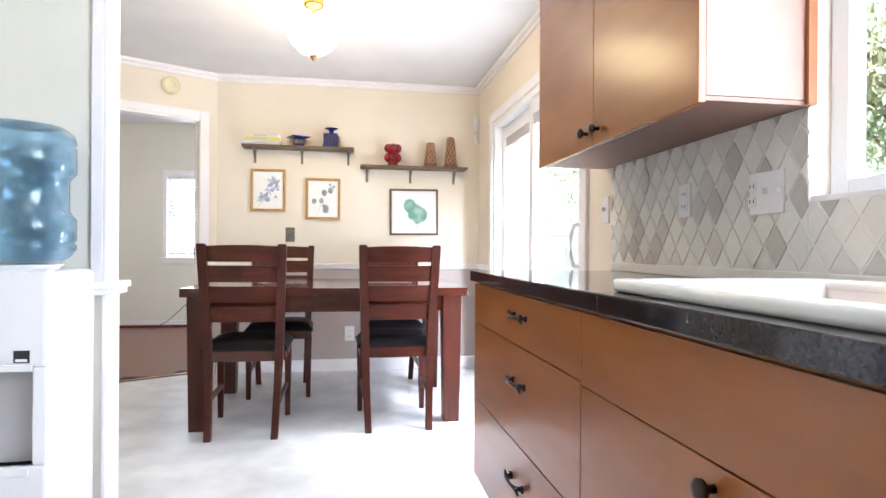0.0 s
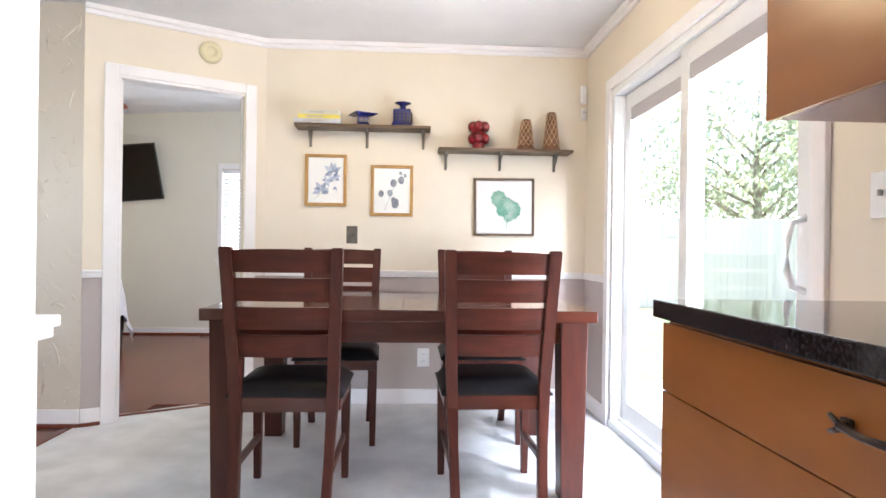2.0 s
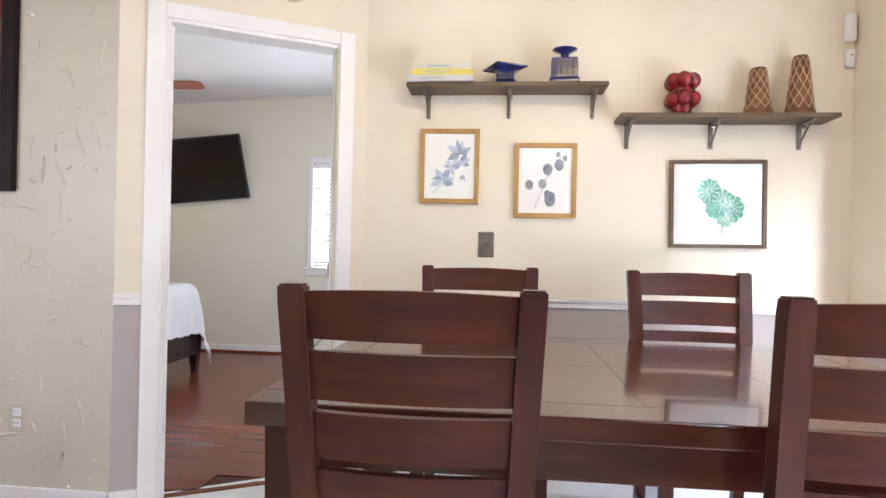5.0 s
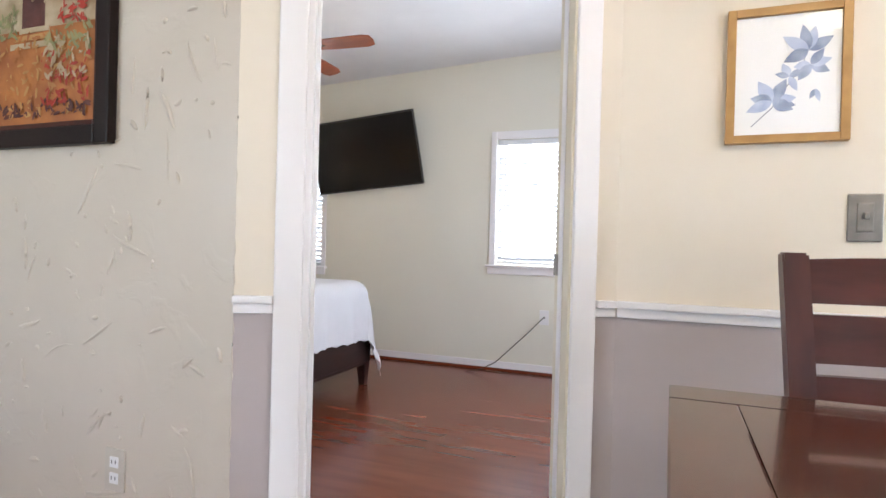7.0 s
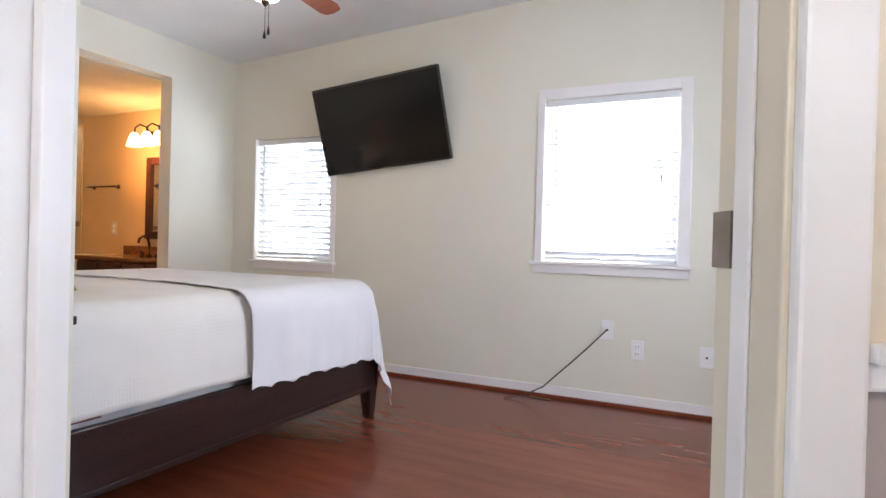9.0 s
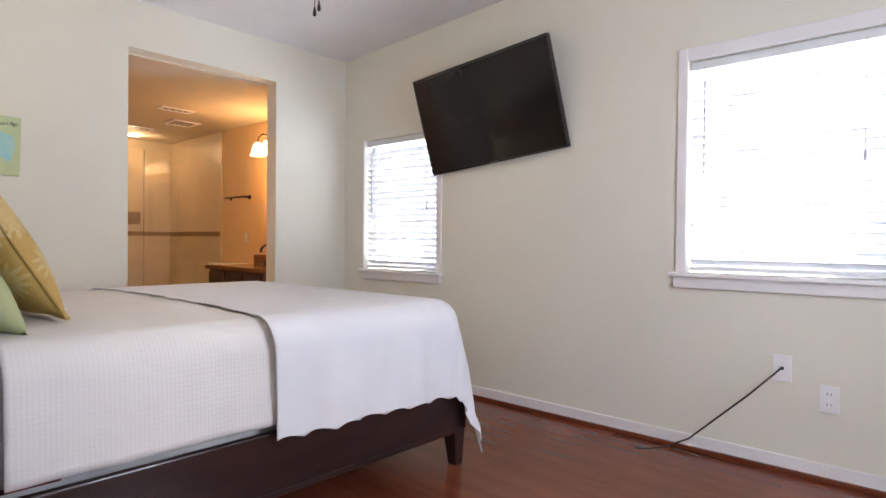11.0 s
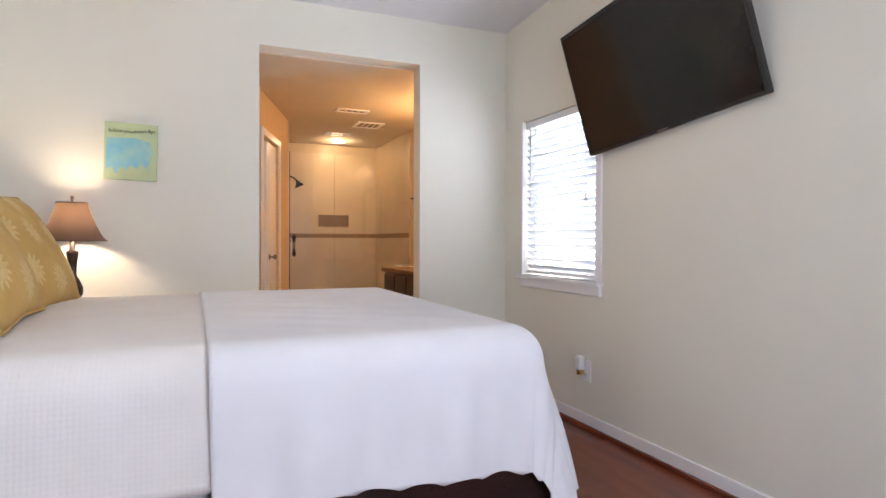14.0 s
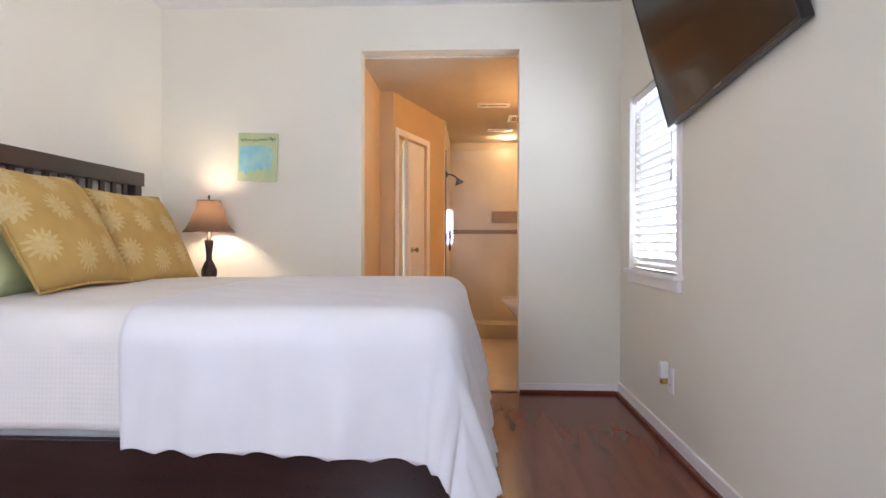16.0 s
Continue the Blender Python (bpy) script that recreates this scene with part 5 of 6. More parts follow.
for a, b in zip(rows, rows[1:]):
    for i in range(4):
        bm.faces.new((a[i], b[i], b[(i + 1) % 4], a[(i + 1) % 4]))
bm.faces.new(rows[0])
bm.faces.new(rows[-1][::-1])
part("top_rail", bm, ES, bed)
bbox_part("lower_rail", bed, ES, (-4.44, -2.845, 5.335, 5.375, 0.72, 0.82), bevel=0.004)
for i in range(16):
    x = -4.385 + i * 0.1
    bbox_part("headboard_slat", bed, ES, (x - 0.019, x + 0.019, 5.348, 5.362, 0.82, 1.255), bevel=0.003)
mt_ = thing("mattress", pose(0, 0, 0), "pale quilted mattress on the bed frame", "mattress")
bm = bmesh.new()
box(bm, BX0 + 0.012, BX1 - 0.03, BY0, BY1 - 0.03, 0.30, 0.452, 0.03)
part("box_base", bm, M["mattress"], mt_, smooth=True)
bm = bmesh.new()
box(bm, BX0 + 0.015, BX1 - 0.045, BY0 + 0.005, BY1 - 0.035, 0.454, BZ - 0.004, 0.05)
part("pad", bm, M["mattress"], mt_, smooth=True)


def drape(bm, xa, xb, ya, yb, over_near, over_far, over_foot, z, na, nb, ripple, skew=0.0, scallop=0.0, head_fold=0.0, seed=0, flare=0.06, dip=0.0, foot_flare=0.11):
    """A cloth laid on the bed: flat on top, rolled over the edges, hanging in soft folds."""
    grid = []
    for i in range(na + 1):
        row = []
        for j in range(nb + 1):
            u, v = i / na, j / nb
            a = (xa - over_far) + u * (xb + over_near + dip * v * v - xa + over_far)
            start = ya + skew * (xb - a)
            b = start + v * (yb + over_foot - start)
            if scallop:
                sc = scallop * abs(math.sin(b * 26))
                if u > 0.999 or u < 0.001:
                    a += -sc if u > 0.5 else sc
                if v > 0.999:
                    b -= scallop * abs(math.sin(a * 26))
            da = max(0, a - xb) - max(0, xa - a)
            db = max(0, b - yb)
            d = math.hypot(da, db)
            x, y = min(max(a, xa), xb), min(b, yb)
            if d > 0:
                r = 0.11
                t = min(d / (r * 1.57), 1)
                out = r * math.sin(t * 1.5708) + (flare + foot_flare * db / d) * max(0, d - r * 1.57)
                drop = r * (1 - math.cos(t * 1.5708)) + max(0, d - r * 1.57) * 0.985
                along = b if abs(da) > db else a
                k = min(1, max(0, drop - 0.05) / 0.25)
                out += ripple * k * (math.sin(along * 17 + seed + 2 * drop) + 0.6 * math.sin(along * 31 + 2 * seed + 1 - 3 * drop) + 0.35 * math.sin(along * 57 + 5 * drop))
                x += da / d * out
                y += db / d * out
                zz = z - drop
            else:
                e = min(xb - a, a - xa, yb - b)
                zz = z + (0.004 * math.sin(a * 7 + seed) * math.sin(b * 6) + 0.0022 * math.sin(a * 19 + b * 11 + seed) * math.sin(b * 17 - a * 9) + 0.0012 * math.sin(a * 41 - b * 23)) * min(1, e / 0.2) + 0.012 * min(1, e / 0.35)
            zz += head_fold * math.exp(-((b - start) / 0.02) ** 2)
            row.append(bm.verts.new((x, y, zz)))
        grid.append(row)
    for i in range(na):
        for j in range(nb):
            bm.faces.new((grid[i][j], grid[i + 1][j], grid[i + 1][j + 1], grid[i][j + 1]))


def cloth(name, material, label, category, thick, **k):
    bm = bmesh.new()
    drape(bm, **k)
    ob = tagged(new(name, finish(name, bm, material, True)), label, category)
    so = ob.modifiers.new("thickness", "SOLIDIFY")
    so.thickness, so.offset = thick, 1
    return ob


def quilted(name, a, b):
    m = mat(name, a, b, 0.9, scale=6)
    n, ln = m.node_tree.nodes, m.node_tree.links
    tc = n.new("ShaderNodeTexCoord")
    nz = n.new("ShaderNodeTexNoise")
    nz.inputs["Scale"].default_value = 14
    ln.new(tc.outputs["Object"], nz.inputs["Vector"])
    add = n.new("ShaderNodeMath")
    add.operation = "ADD"
    prev = None
    for direction, sc in (("Y", 26.0), ("Z", 22.0)):
        w = n.new("ShaderNodeTexWave")
        w.bands_direction = direction
        w.inputs["Scale"].default_value, w.inputs["Distortion"].default_value, w.inputs["Detail Scale"].default_value = sc, 2.0, 3.0
        ln.new(tc.outputs["Object"], w.inputs["Vector"])
        ln.new(w.outputs["Fac"], add.inputs[0 if prev is None else 1])
        prev = w
    mul = n.new("ShaderNodeMath")
    mul.operation = "MULTIPLY"
    ln.new(add.outputs[0], mul.inputs[0])
    ln.new(nz.outputs["Fac"], mul.inputs[1])
    bp = n.new("ShaderNodeBump")
    bp.inputs["Strength"].default_value, bp.inputs["Distance"].default_value = 0.13, 0.005
    ln.new(mul.outputs[0], bp.inputs["Height"])
    ln.new(bp.outputs["Normal"], n["Principled BSDF"].inputs["Normal"])
    return m


QUILT = quilted("quilt_cloth", (0.77, 0.745, 0.73), (0.74, 0.715, 0.70))
cloth("bed_sheet", M["sheet"], "lavender grey fitted sheet over the mattress head", "sheet", 0.003, xa=BX0 + 0.02, xb=BX1 - 0.10, ya=5.41, yb=5.75, over_near=0.39, over_far=0.3, over_foot=0.0, z=BZ + 0.003, na=60, nb=16, ripple=0.004, seed=2)
cloth("plaid_blanket", M["plaid"], "red plaid blanket edge showing under the sheet", "blanket", 0.003, xa=BX0 + 0.02, xb=BX1 - 0.11, ya=5.415, yb=5.72, over_near=0.405, over_far=0.3, over_foot=0.0, z=BZ + 0.0005, na=60, nb=8, ripple=0.0, seed=2)
cloth("quilt", QUILT, "off-white stitched cotton quilt spread over the bed", "quilt", 0.006, xa=BX0, xb=BX1 - 0.090, ya=5.60, yb=6.75, over_near=0.40, over_far=0.34, over_foot=0.0, z=BZ + 0.008, na=110, nb=110, ripple=0.003, seed=1)
cloth("throw_blanket", M["throw"], "smooth white throw blanket with scalloped edge over the bed foot", "blanket", 0.004, xa=BX0, xb=BX1 - 0.05, ya=6.295, yb=BY1 - 0.115, over_near=0.465, over_far=0.44, over_foot=0.56, z=BZ + 0.018, na=150, nb=110, ripple=0.010, skew=-0.02, scallop=0.014, head_fold=0.001, flare=0.035, dip=0.05, foot_flare=0.22, seed=3)


def flowered(name, base, dark, pale):
    m = mat(name, base, dark, 0.85, scale=7, bump=0.2, bump_scale=300)
    n, ln = m.node_tree.nodes, m.node_tree.links
    tc, vo, sub, sep, at, ml, cs, le, r1, r2, mix = (n.new(k) for k in ("ShaderNodeTexCoord", "ShaderNodeTexVoronoi", "ShaderNodeVectorMath", "ShaderNodeSeparateXYZ", "ShaderNodeMath", "ShaderNodeMath", "ShaderNodeMath", "ShaderNodeMath", "ShaderNodeMath", "ShaderNodeMath", "ShaderNodeMix"))
    vo.voronoi_dimensions, vo.inputs["Scale"].default_value, vo.inputs["Randomness"].default_value = "2D", 5.6, 0.45
    ln.new(tc.outputs["Object"], vo.inputs["Vector"])
    sub.operation = "SUBTRACT"
    ln.new(tc.outputs["Object"], sub.inputs[0])
    ln.new(vo.outputs["Position"], sub.inputs[1])
    ln.new(sub.outputs[0], sep.inputs[0])
    at.operation = "ARCTAN2"
    ln.new(sep.outputs["Y"], at.inputs[0])
    ln.new(sep.outputs["X"], at.inputs[1])
    ml.operation, ml.inputs[1].default_value = "MULTIPLY", 14.0
    ln.new(at.outputs[0], ml.inputs[0])
    cs.operation = "COSINE"
    ln.new(ml.outputs[0], cs.inputs[0])
    r1.operation, r1.inputs[1].default_value, r1.inputs[2].default_value = "MULTIPLY_ADD", 0.07, 0.30
    ln.new(cs.outputs[0], r1.inputs[0])
    le.operation = "LESS_THAN"
    ln.new(vo.outputs["Distance"], le.inputs[0])
    ln.new(r1.outputs[0], le.inputs[1])
    nz = n.new("ShaderNodeTexNoise")
    nz.inputs["Scale"].default_value = 60
    ln.new(tc.outputs["Object"], nz.inputs["Vector"])
    r2.operation = "MULTIPLY"
    ln.new(le.outputs[0], r2.inputs[0])
    ln.new(nz.outputs["Fac"], r2.inputs[1])
    mix.data_type = "RGBA"
    ln.new(r2.outputs[0], mix.inputs["Factor"])
    p = n["Principled BSDF"]
    ln.new(p.inputs["Base Color"].links[0].from_socket, mix.inputs["A"])
    mix.inputs["B"].default_value = (*pale, 1)
    ln.new(mix.outputs["Result"], p.inputs["Base Color"])
    return m


YELLOW = flowered("pillow_yellow", (0.50, 0.33, 0.10), (0.42, 0.27, 0.075), (0.62, 0.50, 0.26))


def pillow(name, m, w, h, t, material, label, welt=True, seed=0):
    p = thing(name, m, label, "pillow", "bed pillows")
    bm = bmesh.new()
    n = 22
    for side in (1, -1):
        g = []
        for i in range(n + 1):
            row = []
            for j in range(n + 1):
                u, v = i / n * 2 - 1, j / n * 2 - 1
                k = max(0, (1 - abs(u) ** 2.6)) * max(0, (1 - abs(v) ** 2.6))
                pinch = 1 - 0.07 * (1 - abs(u)) * abs(v) ** 3
                pv = 1 - 0.07 * (1 - abs(v)) * abs(u) ** 3
                zz = side * t * k ** 0.55 * (1 + 0.12 * math.sin(3 * u + seed) * math.cos(2.4 * v + seed))
                row.append(bm.verts.new((u * w / 2 * pv, v * h / 2 * pinch, zz)))
            g.append(row)
        for i in range(n):
            for j in range(n):
                bm.faces.new((g[i][j], g[i + 1][j], g[i + 1][j + 1], g[i][j + 1]))
    bmesh.ops.remove_doubles(bm, verts=bm.verts[:], dist=0.0005)
    part("cover", bm, material, p, smooth=True)
    if welt:
        bm = bmesh.new()
        ring = []
        for i in range(48):
            s = i / 48 * 4
            k, f = int(s), s - int(s)
            u, v = ((2 * f - 1, -1), (1, 2 * f - 1), (1 - 2 * f, 1), (-1, 1 - 2 * f))[k]
            ring.append((u * w / 2 * (1 - 0.07 * (1 - abs(v)) * abs(u) ** 3), v * h / 2 * (1 - 0.07 * (1 - abs(u)) * abs(v) ** 3), 0))
        tube(bm, ring + ring[:1], 0.006, 6)
        part("piping", bm, material, p, smooth=True)
    return p


pillow("throw_pillow", pose(-3.45, 5.66, 0.985, 120, 0, 4), 0.62, 0.52, 0.085, YELLOW, "mustard yellow pillow with pale flowers leaning at bed head", seed=1)
pillow("throw_pillow", pose(-4.08, 5.64, 0.96, 118, 0, -3), 0.62, 0.50, 0.08, YELLOW, "mustard yellow flowered pillow leaning beside another", seed=2)
pillow("bed_pillow", pose(-3.33, 5.525, 0.915, 130, 0, 2), 0.68, 0.46, 0.09, M["pillow_green"], "plain sage green pillow behind the flowered ones", False, 3)
pillow("bed_pillow", pose(-4.02, 5.53, 0.91, 126, 0, 0), 0.66, 0.44, 0.075, M["pillow_green"], "plain sage green pillow behind a flowered one", False, 5)
pillow("bed_pillow", pose(-3.27, 5.47, 0.825, 158, 0, 0), 0.66, 0.30, 0.075, M["pillow_blue"], "grey-blue sleeping pillow against the headboard", False, 4)


def nightstand(x0, x1, y0, y1, h):
    s = thing("nightstand", pose(0, 0, 0), "dark espresso wooden nightstand with open legs beside the bed", "nightstand", "nightstands")
    bbox_part("top", s, ES, (x0 - 0.01, x1 + 0.01, y0, y1 + 0.008, h - 0.022, h), bevel=0.004)
    bbox_part("apron", s, ES, (x0, x1, y0 + 0.002, y1 - 0.018, h - 0.10, h - 0.023), bevel=0.003)
    d = bbox_part("drawer", s, ES, (x0 + 0.03, x1 - 0.03, y1 - 0.018, y1 - 0.004, h - 0.095, h - 0.03), bevel=0.003)
    bm = bmesh.new()
    lathe(bm, [(0.006, 0), (0.005, 0.012), (0.013, 0.018), (0.008, 0.028)], 12, pose((x0 + x1) / 2, y1 - 0.004, h - 0.062, -90, 0, 0))
    part("handle", bm, M["bronze"], d, smooth=True)
    bbox_part("shelf", s, ES, (x0 + 0.005, x1 - 0.005, y0 + 0.01, y1 - 0.01, 0.16, 0.18), bevel=0.003)
    for x in (x0 + 0.016, x1 - 0.016):
        for y in (y0 + 0.018, y1 - 0.018):
            bbox_part("leg", s, ES, (x - 0.016, x + 0.016, y - 0.016, y + 0.016, 0, h - 0.101), bevel=0.003)


nightstand(-2.77, -2.61, 5.32, 5.47, 0.745)
nightstand(-4.86, -4.54, 5.32, 5.83, 0.60)


def translucent_cloth(name, colour):
    m = mat(name, colour, tuple(c * 0.85 for c in colour), 0.9, scale=6, bump=0.15, bump_scale=300)
    n, ln = m.node_tree.nodes, m.node_tree.links
    tr, mx = n.new("ShaderNodeBsdfTranslucent"), n.new("ShaderNodeMixShader")
    tr.inputs["Color"].default_value = (0.34, 0.20, 0.12, 1)
    mx.inputs[0].default_value = 0.05
    out = n["Material Output"]
    ln.new(n["Principled BSDF"].outputs[0], mx.inputs[1])
    ln.new(tr.outputs[0], mx.inputs[2])
    ln.new(mx.outputs[0], out.inputs["Surface"])
    return m


lp = thing("table_lamp", pose(-4.71, 5.685, 0.60), "dark turned table lamp with lit bell shade", "table lamp")
bm = bmesh.new()
lathe(bm, [(0.07, 0), (0.07, 0.012), (0.05, 0.022), (0.022, 0.035), (0.02, 0.06), (0.03, 0.072), (0.024, 0.085), (0.03, 0.10), (0.045, 0.135), (0.046, 0.165), (0.03, 0.205), (0.018, 0.225), (0.018, 0.26), (0.022, 0.30), (0.027, 0.33), (0.027, 0.345), (0.014, 0.35), (0.012, 0.40)], 24)
part("base", bm, M["bronze"], lp, "dark bronze turned base", True)
bm = bmesh.new()
SH = [(0.148, 0.398), (0.128, 0.425), (0.108, 0.465), (0.09, 0.51), (0.076, 0.55), (0.066, 0.585)]
rings = [[bm.verts.new((r * math.cos(2 * math.pi * i / 32) * (1 - 0.02 * (i % 4 == 0)), r * math.sin(2 * math.pi * i / 32) * (1 - 0.02 * (i % 4 == 0)), z)) for i in range(32)] for r, z in SH]
for a, b in zip(rings, rings[1:]):
    for i in range(32):
        bm.faces.new((a[i], a[(i + 1) % 32], b[(i + 1) % 32], b[i]))
part("shade", bm, translucent_cloth("shade_fabric", (0.17, 0.10, 0.065)), lp, "brown fabric bell shade, lit from inside", True)
for r, z, k in ((0.149, 0.398, 0.004), (0.067, 0.585, 0.003)):
    bm = bmesh.new()
    tube(bm, [(r * math.cos(2 * math.pi * i / 32), r * math.sin(2 * math.pi * i / 32), z) for i in range(33)], k, 6)
    part("shade_trim", bm, M["walnut"], lp, smooth=True)
bm = bmesh.new()
lathe(bm, [(0.003, 0.58), (0.004, 0.60), (0.008, 0.607), (0.004, 0.62)], 10)
part("finial", bm, M["bronze"], lp)

# television
tv = thing("television", pose(-3.385, TVY - 0.118, 1.795, 14.0, -5.2, 0.6), "black flat television tilted down on a wall bracket", "television")
bbox_part("shell", tv, M["tv_shell"], (-0.512, 0.512, 0.0, 0.035, -0.315, 0.315), bevel=0.006)
bbox_part("screen", tv, M["tv_screen"], (-0.504, 0.504, -0.003, 0.002, -0.302, 0.308), bevel=0.001, label="dark glossy screen, switched off")
bbox_part("bezel", tv, M["tv_shell"], (-0.512, 0.512, -0.006, 0.0, -0.315, -0.303), (-0.512, -0.505, -0.006, 0.0, -0.303, 0.315), (0.505, 0.512, -0.006, 0.0, -0.303, 0.315), (-0.505, 0.505, -0.006, 0.0, 0.299, 0.315), bevel=0.001)
bbox_part("badge", tv, M["nickel"], (-0.03, 0.03, -0.0075, -0.006, -0.312, -0.306), bevel=0, label="tiny silver badge")
bbox_part("bracket", tv, M["black"], (-0.12, 0.12, 0.035, 0.075, -0.10, 0.10), bevel=0.004)

# outlets and cable on the window wall
TVM = lambda x, z: pose(x, TVY, z)
cover_plate("cable_plate", TVM(-1.785, 0.456), 0.075, 0.118, PW, "white cable plate with a cord coming out", "wall plate", [(0, 0.0, 0.014, 0.014, M["black"])])
cover_plate("outlet", TVM(-1.607, 0.350), 0.072, 0.115, PW, "white double outlet on the bedroom wall", "outlet", [(0, 0.022, 0.032, 0.03, PW), (0, -0.022, 0.032, 0.03, PW)])
cover_plate("cable_plate", TVM(-1.228, 0.346), 0.075, 0.118, PW, "white jack plate on the bedroom wall", "wall plate", [(0, 0, 0.012, 0.012, M["black"])])
cover_plate("outlet", TVM(-3.955, 0.305), 0.075, 0.118, PW, "white outlet near the window", "outlet", [(0, -0.022, 0.032, 0.03, PW)])
nl = thing("night_light", TVM(-3.975, 0.345), "small white plug-in air freshener with amber base", "night light")
bbox_part("housing", nl, PL, (-0.022, 0.022, -0.05, -0.0095, -0.035, 0.04), bevel=0.01, smooth=True)
bbox_part("base", nl, M["brass"], (-0.014, 0.014, -0.045, -0.012, -0.062, -0.035), bevel=0.006, label="amber vial")
bm = bmesh.new()
tube(bm, [(-1.785, TVY - 0.01, 0.46), (-1.80, TVY - 0.05, 0.44), (-1.90, TVY - 0.09, 0.33), (-2.03, TVY - 0.11, 0.20), (-2.14, TVY - 0.13, 0.09), (-2.25, TVY - 0.15, 0.03), (-2.33, TVY - 0.17, 0.008), (-2.37, TVY - 0.19, 0.006)], 0.0042, 8)
tagged(new("cable", finish("cable", bm, M["bronze"], True)), "dark cable hanging from the wall plate to floor", "cable")
bm = bmesh.new()
tube(bm, [(-2.24, TVY - 0.07, 0.006), (-2.16, TVY - 0.08, 0.005), (-2.10, TVY - 0.09, 0.006)], 0.004, 6)
tagged(new("cable", finish("cable", bm, M["walnut"], True)), "short loose brown cable end lying on the floor", "cable")

# canvas with lettering beside the bathroom entrance
cv = thing("wall_canvas", pose(BATHX, 5.928, 1.473, 0, 1.5, 90), "green and blue hand-painted canvas with lettering", "painting")
bbox_part("canvas", cv, M["canvas_green"], (-0.126, 0.126, -0.02, 0, -0.152, 0.152), bevel=0.003)
bm = bmesh.new()
outline = [(-0.118, -0.10), (-0.085, -0.085), (-0.07, -0.125), (-0.04, -0.08), (-0.02, -0.105), (0.0, -0.07), (0.03, -0.09), (0.05, -0.06), (0.075, -0.09), (0.09, -0.055), (0.105, 0.0), (0.09, 0.055), (0.02, 0.075), (-0.06, 0.07), (-0.115, 0.07)]
bm.faces.new([bm.verts.new((x, -0.0206, z)) for x, z in outline])
part("painted_sky", bm, M["canvas_blue"], cv, "sky-blue painted patch")


def lettering(text, size, m, parent, material):
    cu = bpy.data.curves.new("lettering", "FONT")
    cu.body, cu.size, cu.extrude, cu.align_x = text, size, 0.0004, "CENTER"
    ob = new("lettering", cu)
    cu.materials.append(material)
    ob.parent = parent
    ob.matrix_basis = m
    return ob


for word, x, z, r in (("follow", -0.072, 0.098, 4), ("your", -0.008, 0.098, -2), ("heart", 0.045, 0.103, 6), ("&", 0.085, 0.108, 0), ("go", 0.103, 0.108, 10)):
    lettering(word, 0.027, pose(x, -0.0212, z, 90, 0, 0) @ pose(0, 0, 0, 0, 0, r), cv, M["ink"])

# ceiling fan
fan = thing("ceiling_fan", pose(-3.13, 6.66, 0.03), "ceiling fan with reddish wooden blades and light bowl", "ceiling fan")
bm = bmesh.new()
lathe(bm, [(0.07, CEIL_BED + 0.04), (0.07, CEIL_BED), (0.04, CEIL_BED - 0.04), (0.014, CEIL_BED - 0.055), (0.014, CEIL_BED - 0.12), (0.09, CEIL_BED - 0.13), (0.10, CEIL_BED - 0.15), (0.10, CEIL_BED - 0.22), (0.07, CEIL_BED - 0.25), (0.06, CEIL_BED - 0.29)], 28)
part("motor", bm, M["nickel"], fan, smooth=True)
for i in range(4):
    m = pose(0, 0, CEIL_BED - 0.235, 0, 0, 3 + 90 * i)
    bm = bmesh.new()
    prism(bm, [(0.17, -0.045), (0.30, -0.056), (0.52, -0.06), (0.565, -0.045), (0.575, 0.0), (0.565, 0.045), (0.52, 0.06), (0.30, 0.056), (0.17, 0.045)], -0.004, 0.004)
    bmesh.ops.transform(bm, matrix=m @ pose(0, 0, 0, -13, 0, 0), verts=bm.verts[:])
    bl = part("blade", bm, M["fan_wood"], fan)
    bm = bmesh.new()
    tube(bm, [(0.08, 0, 0.02), (0.13, 0, 0.0), (0.19, 0.02, -0.006), (0.24, 0, -0.006), (0.19, -0.02, -0.006), (0.13, 0, 0.0)], 0.006, 6)
    bmesh.ops.transform(bm, matrix=m, verts=bm.verts[:])
    part("blade_arm", bm, M["bronze"], bl)
bm = bmesh.new()
lathe(bm, [(0.09, CEIL_BED - 0.29), (0.10, CEIL_BED - 0.30), (0.095, CEIL_BED - 0.34), (0.06, CEIL_BED - 0.385), (0.01, CEIL_BED - 0.40), (0.05, CEIL_BED - 0.375), (0.085, CEIL_BED - 0.335), (0.085, CEIL_BED - 0.30)], 28)
s_ = part("light_bowl", bm, M["lamp_glass"], fan, "frosted glass light bowl", True)
s_.visible_shadow = False
bm = bmesh.new()
lathe(bm, [(0.004, CEIL_BED - 0.425), (0.012, CEIL_BED - 0.415), (0.02, CEIL_BED - 0.40), (0.006, CEIL_BED - 0.395)], 12)
part("finial", bm, M["bronze"], fan)
for dx, l in ((0.0, 0.565), (0.012, 0.545)):
    bm = bmesh.new()
    tube(bm, [(dx, dx, CEIL_BED - 0.40), (dx, dx, CEIL_BED - l + 0.03)], 0.0015, 5)
    lathe(bm, [(0.002, CEIL_BED - l - 0.012), (0.008, CEIL_BED - l - 0.006), (0.007, CEIL_BED - l + 0.006), (0.002, CEIL_BED - l + 0.03)], 10, pose(dx, dx, 0))
    part("pull_chain", bm, M["bronze"], fan, "dark pull chain with drop pendant")

